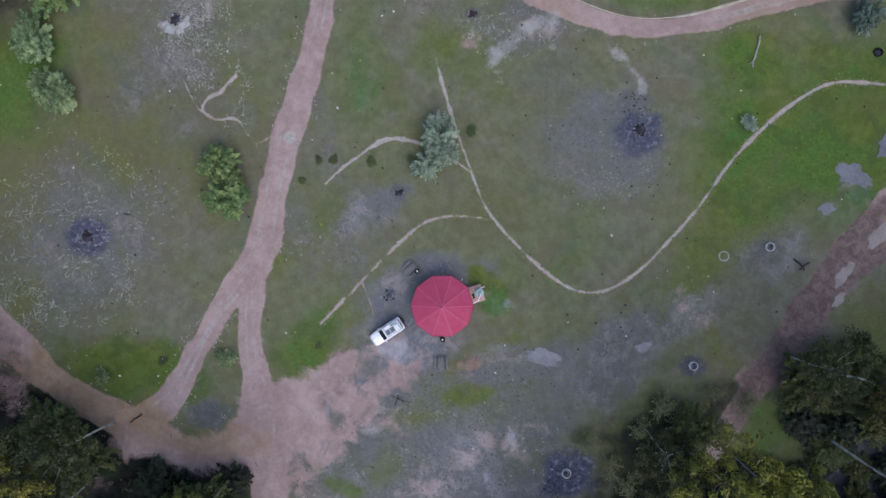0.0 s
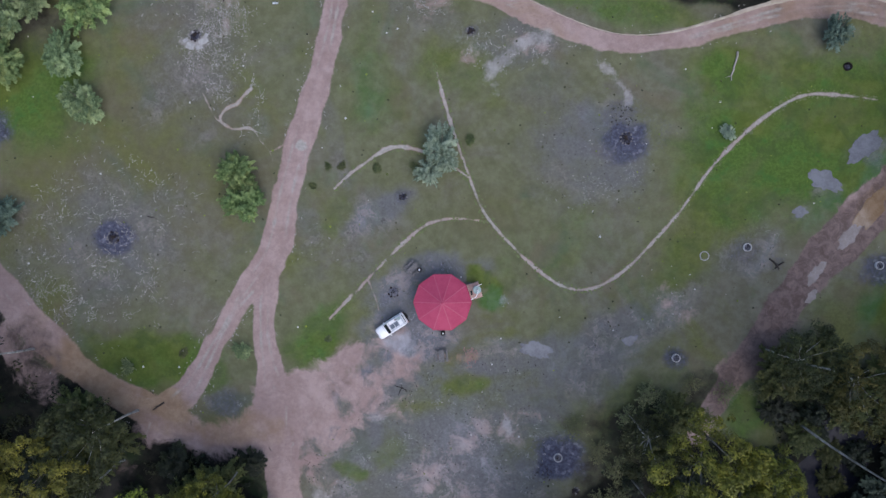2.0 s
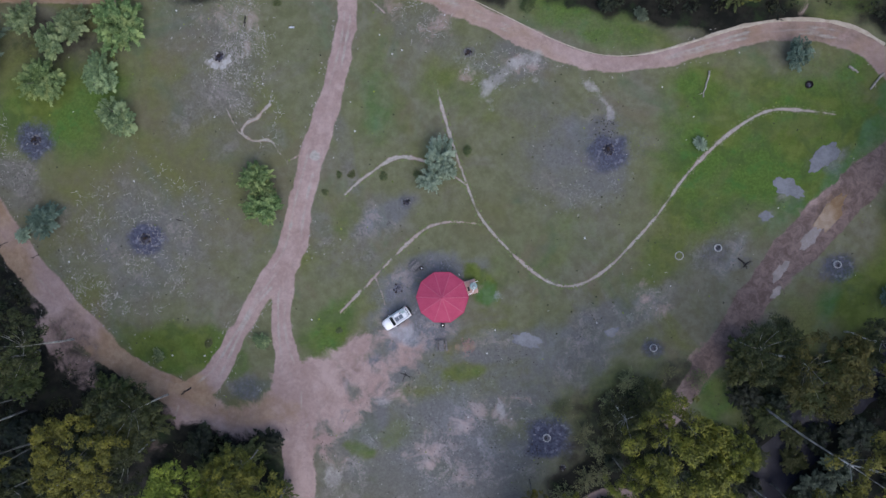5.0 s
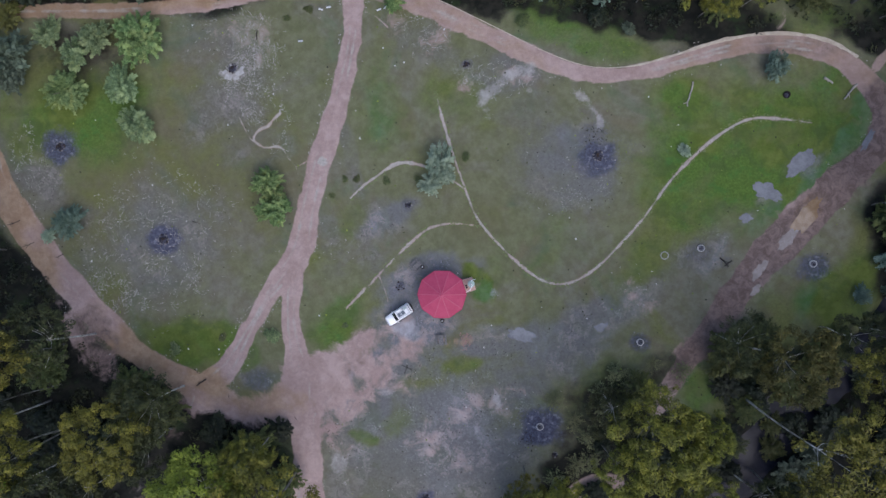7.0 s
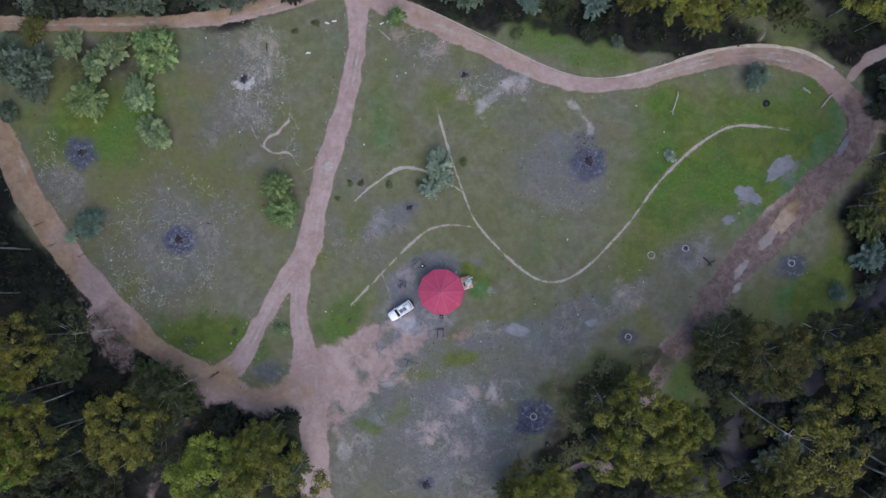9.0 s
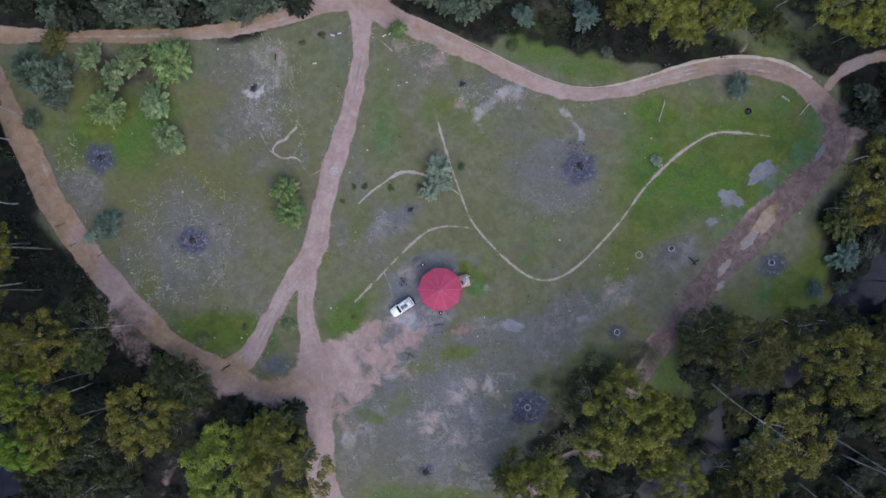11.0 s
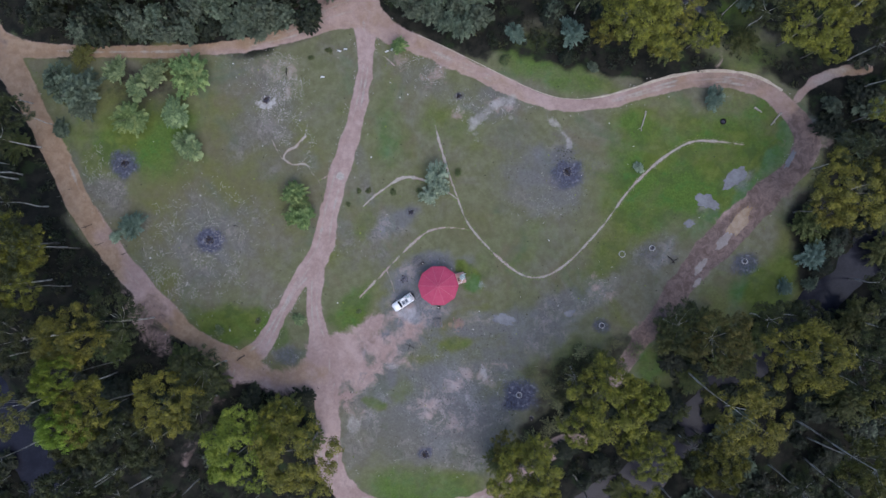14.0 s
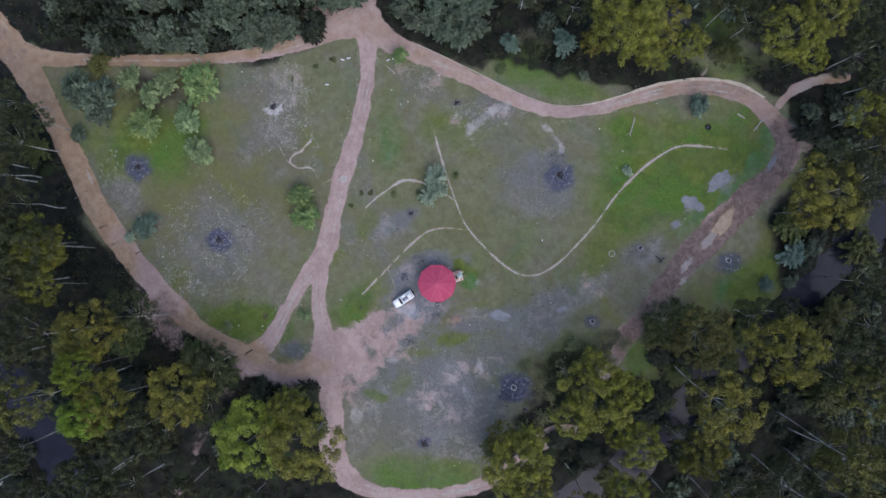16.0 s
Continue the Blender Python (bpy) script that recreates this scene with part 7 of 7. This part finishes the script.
def around(spots, spread=1.0):
    """Random places round the given (x, y, radius) spots."""
    def place(rng, count):
        s = np.array(spots, float).reshape(-1, 3)
        k = rng.choice(len(s), count, p=s[:, 2] ** 2 / (s[:, 2] ** 2).sum())
        a, r = rng.uniform(0, 2 * math.pi, count), s[k, 2] * rng.uniform(0, 1, count) ** 0.6 * spread
        x, y = s[k, 0] + r * np.cos(a), s[k, 1] + r * np.sin(a)
        keep = vnoise(x, y, 0.35, 21) + 0.3 * vnoise(x, y, 1.1, 22) > 0.58
        return x[keep], y[keep]
    return place


def everywhere(rng, count):
    x, y = rng.uniform(-88, 82, count), rng.uniform(-46, 46, count)
    ok = line_inside(x, y, CLEARING) > 1.0
    for line in ROAD_LINES.values():
        ok &= way_distance(x, y, line) > 0.5
    return x[ok], y[ok]


scatter("bark_litter", "pale stringy bark litter strewn over worn grass", "bark litter", M_LITTER, 900,
        around([(-45.28, 1.55, 13), (-45.64, -4.96, 9), (-47.45, 8.65, 9), (-32.46, 30.38, 9), (-31.86, 25.10, 6), (-37.24, 37.46, 6), (-55.94, 0.92, 6), (-29.48, 28.02, 7), (-30.68, 32.71, 7)]), 0.28, 31, 0.04, 0.13)
scatter("bark_scraps", "pale bark scraps on bare grey ground", "bark litter", M_LITTER, 350,
        around([(1.30, -30.34, 15), (8.25, -23.24, 9), (-13.95, -38.81, 8), (20.78, 11.58, 8), (31.17, -7.96, 6), (-3.59, 35.38, 6), (-65.68, 12.21, 5), (-17.58, -0.11, 5)]), 0.2, 32, 0.03, 0.3)
scatter("dead_leaves", "dark dead leaves and twigs on bare ground", "dead leaves", M_BURNT, 800,
        around([(1.29, -29.17, 16), (9.41, -23.22, 9), (-21.08, -29.51, 6), (-17.52, -30.63, 5), (-24.63, -40.19, 4), (-4.59, -18.73, 4), (-59.60, -5.04, 5), (-68.13, 10.42, 6), (21.92, 12.73, 8), (45.84, -0.99, 4)]), 0.13, 33, 0.03, 0.5)
scatter("charcoal", "black charcoal lumps beside a scorched fire pit", "charcoal", M_BURNT, 90,
        around([(24.75, 18.13, 1.7), (25.66, 18.25, 1.3), (21.33, 16.65, 1.0), (14.08, -30.72, 1.5), (-45.64, 0.73, 1.6)]), 0.16, 37, 0.06, 0.6)
# loose flakes added to redden a patch of bare earth
M_REDDISH = plain("reddish_earth", (0.20, 0.115, 0.105), (0.27, 0.165, 0.15), 3, 0.95)
scatter("red_flakes", "reddish flakes added over a reddish patch of bare ground", "rubble", M_REDDISH, 160,
        around([(3.92, -14.79, 1.5), (3.22, -15.26, 1.0), (4.50, -14.32, 0.8), (0.3, -12.6, 0.7)]), 0.12, 38, 0.03, 0.95)


def beside_paths(rng, count):
    """Places along both edges of the longer footpaths."""
    x, y = [], []
    for key, share in (("footpath_winding", 0.72), ("footpath_north", 0.14), ("footpath_south", 0.14)):
        line = PATH_LINES[key]
        k = rng.integers(0, len(line) - 1, int(count * share))
        u = rng.uniform(0, 1, len(k))[:, None]
        p = line[k] * (1 - u) + line[k + 1] * u
        way = line[k + 1, :2] - line[k, :2]
        way /= np.hypot(*way.T)[:, None] + 1e-9
        off = rng.choice((-1, 1), len(k)) * (0.5 * p[:, 2] + rng.normal(0.02, 0.10, len(k)))
        x.append(p[:, 0] - way[:, 1] * off)
        y.append(p[:, 1] + way[:, 0] * off)
    return np.concatenate(x), np.concatenate(y)


def beside_roads(rng, count):
    """Places along the edges of the dirt roads."""
    x, y = [], []
    for key, share in (("road_middle", 0.5), ("road_loop", 0.25), ("road_west", 0.25)):
        line = ROAD_LINES[key]
        k = rng.integers(0, len(line) - 1, int(count * share))
        u = rng.uniform(0, 1, len(k))[:, None]
        p = line[k] * (1 - u) + line[k + 1] * u
        way = line[k + 1, :2] - line[k, :2]
        way /= np.hypot(*way.T)[:, None] + 1e-9
        off = rng.choice((-1, 1), len(k)) * (0.5 * p[:, 2] + 0.25 + np.abs(rng.normal(0.0, 0.45, len(k))))
        x.append(p[:, 0] - way[:, 1] * off)
        y.append(p[:, 1] + way[:, 0] * off)
    x, y = np.concatenate(x), np.concatenate(y)
    keep = fbm(x, y, 0.3, 27) > 0.47
    return x[keep], y[keep]


scatter("road_flakes", "pale flakes of bark swept to the road edges", "bark litter", M_LITTER, 800, beside_roads, 0.17, 41, 0.04, 0.4)
L_BLADES = foliage("grass_blades", (0.088, 0.110, 0.038), (0.125, 0.148, 0.056), (0.135, 0.160, 0.062))
scatter("path_grass", "grass tufts growing over the footpath edges", "grass", L_BLADES, 1100, beside_paths, 0.19, 39, 0.05, 0.7)
scatter("grass_tufts", "dark green grass tufts dotted over the clearing", "grass", L_OLIVE, 700, everywhere, 0.17, 34, 0.12, 0.7)
scatter("flower_tufts", "small yellowish weeds dotted over the grass", "weeds", L_LIME, 300, everywhere, 0.16, 35, 0.12, 0.8)
scatter("pale_stones", "small pale stones and scraps in the grass", "stones", M_RING, 110, everywhere, 0.17, 36, 0.1, 0.8)


def straw(name, label, seed, beds):
    """Broken flakes of straw and bark, strung in loose wandering rows over the ground."""
    rng = np.random.default_rng(seed)
    vv, ff = [], []
    for bx, by, rx, ry, count, drift in beds:
        for _ in range(int(count * 1.7)):
            a, r = rng.uniform(0, 2 * math.pi), rng.uniform(0, 1) ** 0.6
            x, y = bx + rx * r * math.cos(a), by + ry * r * math.sin(a)
            if fbm(x, y, 0.45, seed) < 0.47:
                continue
            go = (math.atan2(y - by, x - bx) + 1.57 if rng.random() < 0.45 else radians(drift)) + rng.normal(0, 0.6)
            for _ in range(int(rng.integers(2, 8))):
                x, y = x + 0.2 * math.cos(go) + rng.normal(0, 0.04), y + 0.2 * math.sin(go) + rng.normal(0, 0.04)
                go += rng.normal(0, 0.35)
                if rng.random() < 0.2:
                    continue
                t, start = go + rng.normal(0, 0.3), len(vv)
                ln, wd = rng.uniform(0.06, 0.21), rng.uniform(0.02, 0.06)
                for su, sv in ((-1, -0.6), (0.1, -1), (1, 0.2), (-0.2, 1)):
                    su, sv = ln * su * rng.uniform(0.6, 1.2), wd * sv * rng.uniform(0.5, 1.3)
                    vv.append((x + su * math.cos(t) - sv * math.sin(t), y + su * math.sin(t) + sv * math.cos(t), 0.0))
                ff.append((start, start + 1, start + 2, start + 3))
    v = np.array(vv)
    v[:, 2] = ground_z(v[:, 0], v[:, 1]) + 0.035 + 0.03 * rng.random(len(v))
    tagged(sheet(name, v, ff, M_STRAW, None, False), label, "litter", kind="stuff")


M_STRAW = plain("dry_straw", (0.21, 0.20, 0.185), (0.42, 0.40, 0.37), 1.2, 0.95)
straw("straw", "pale flakes of straw and bark strewn over the worn grass", 88, (
    (-29.96, 29.78, 4.0, 9.5, 260, 100), (-32.46, 27.45, 3.0, 3.5, 90, 60), (-26.50, 19.80, 2.2, 5.0, 26, 60),
    (-45.64, 6.29, 12.0, 6.0, 190, 10), (-47.45, -4.97, 10.0, 5.0, 300, 25), (-50.5, -7.5, 6.0, 3.0, 110, 20), (-55.94, -0.26, 4.0, 8.0, 70, 90),
    (-68.13, 12.80, 3.0, 8.0, 70, 120), (-3.01, 34.80, 5.0, 3.0, 60, 20), (8.62, 27.19, 6.0, 3.0, 40, 30)))
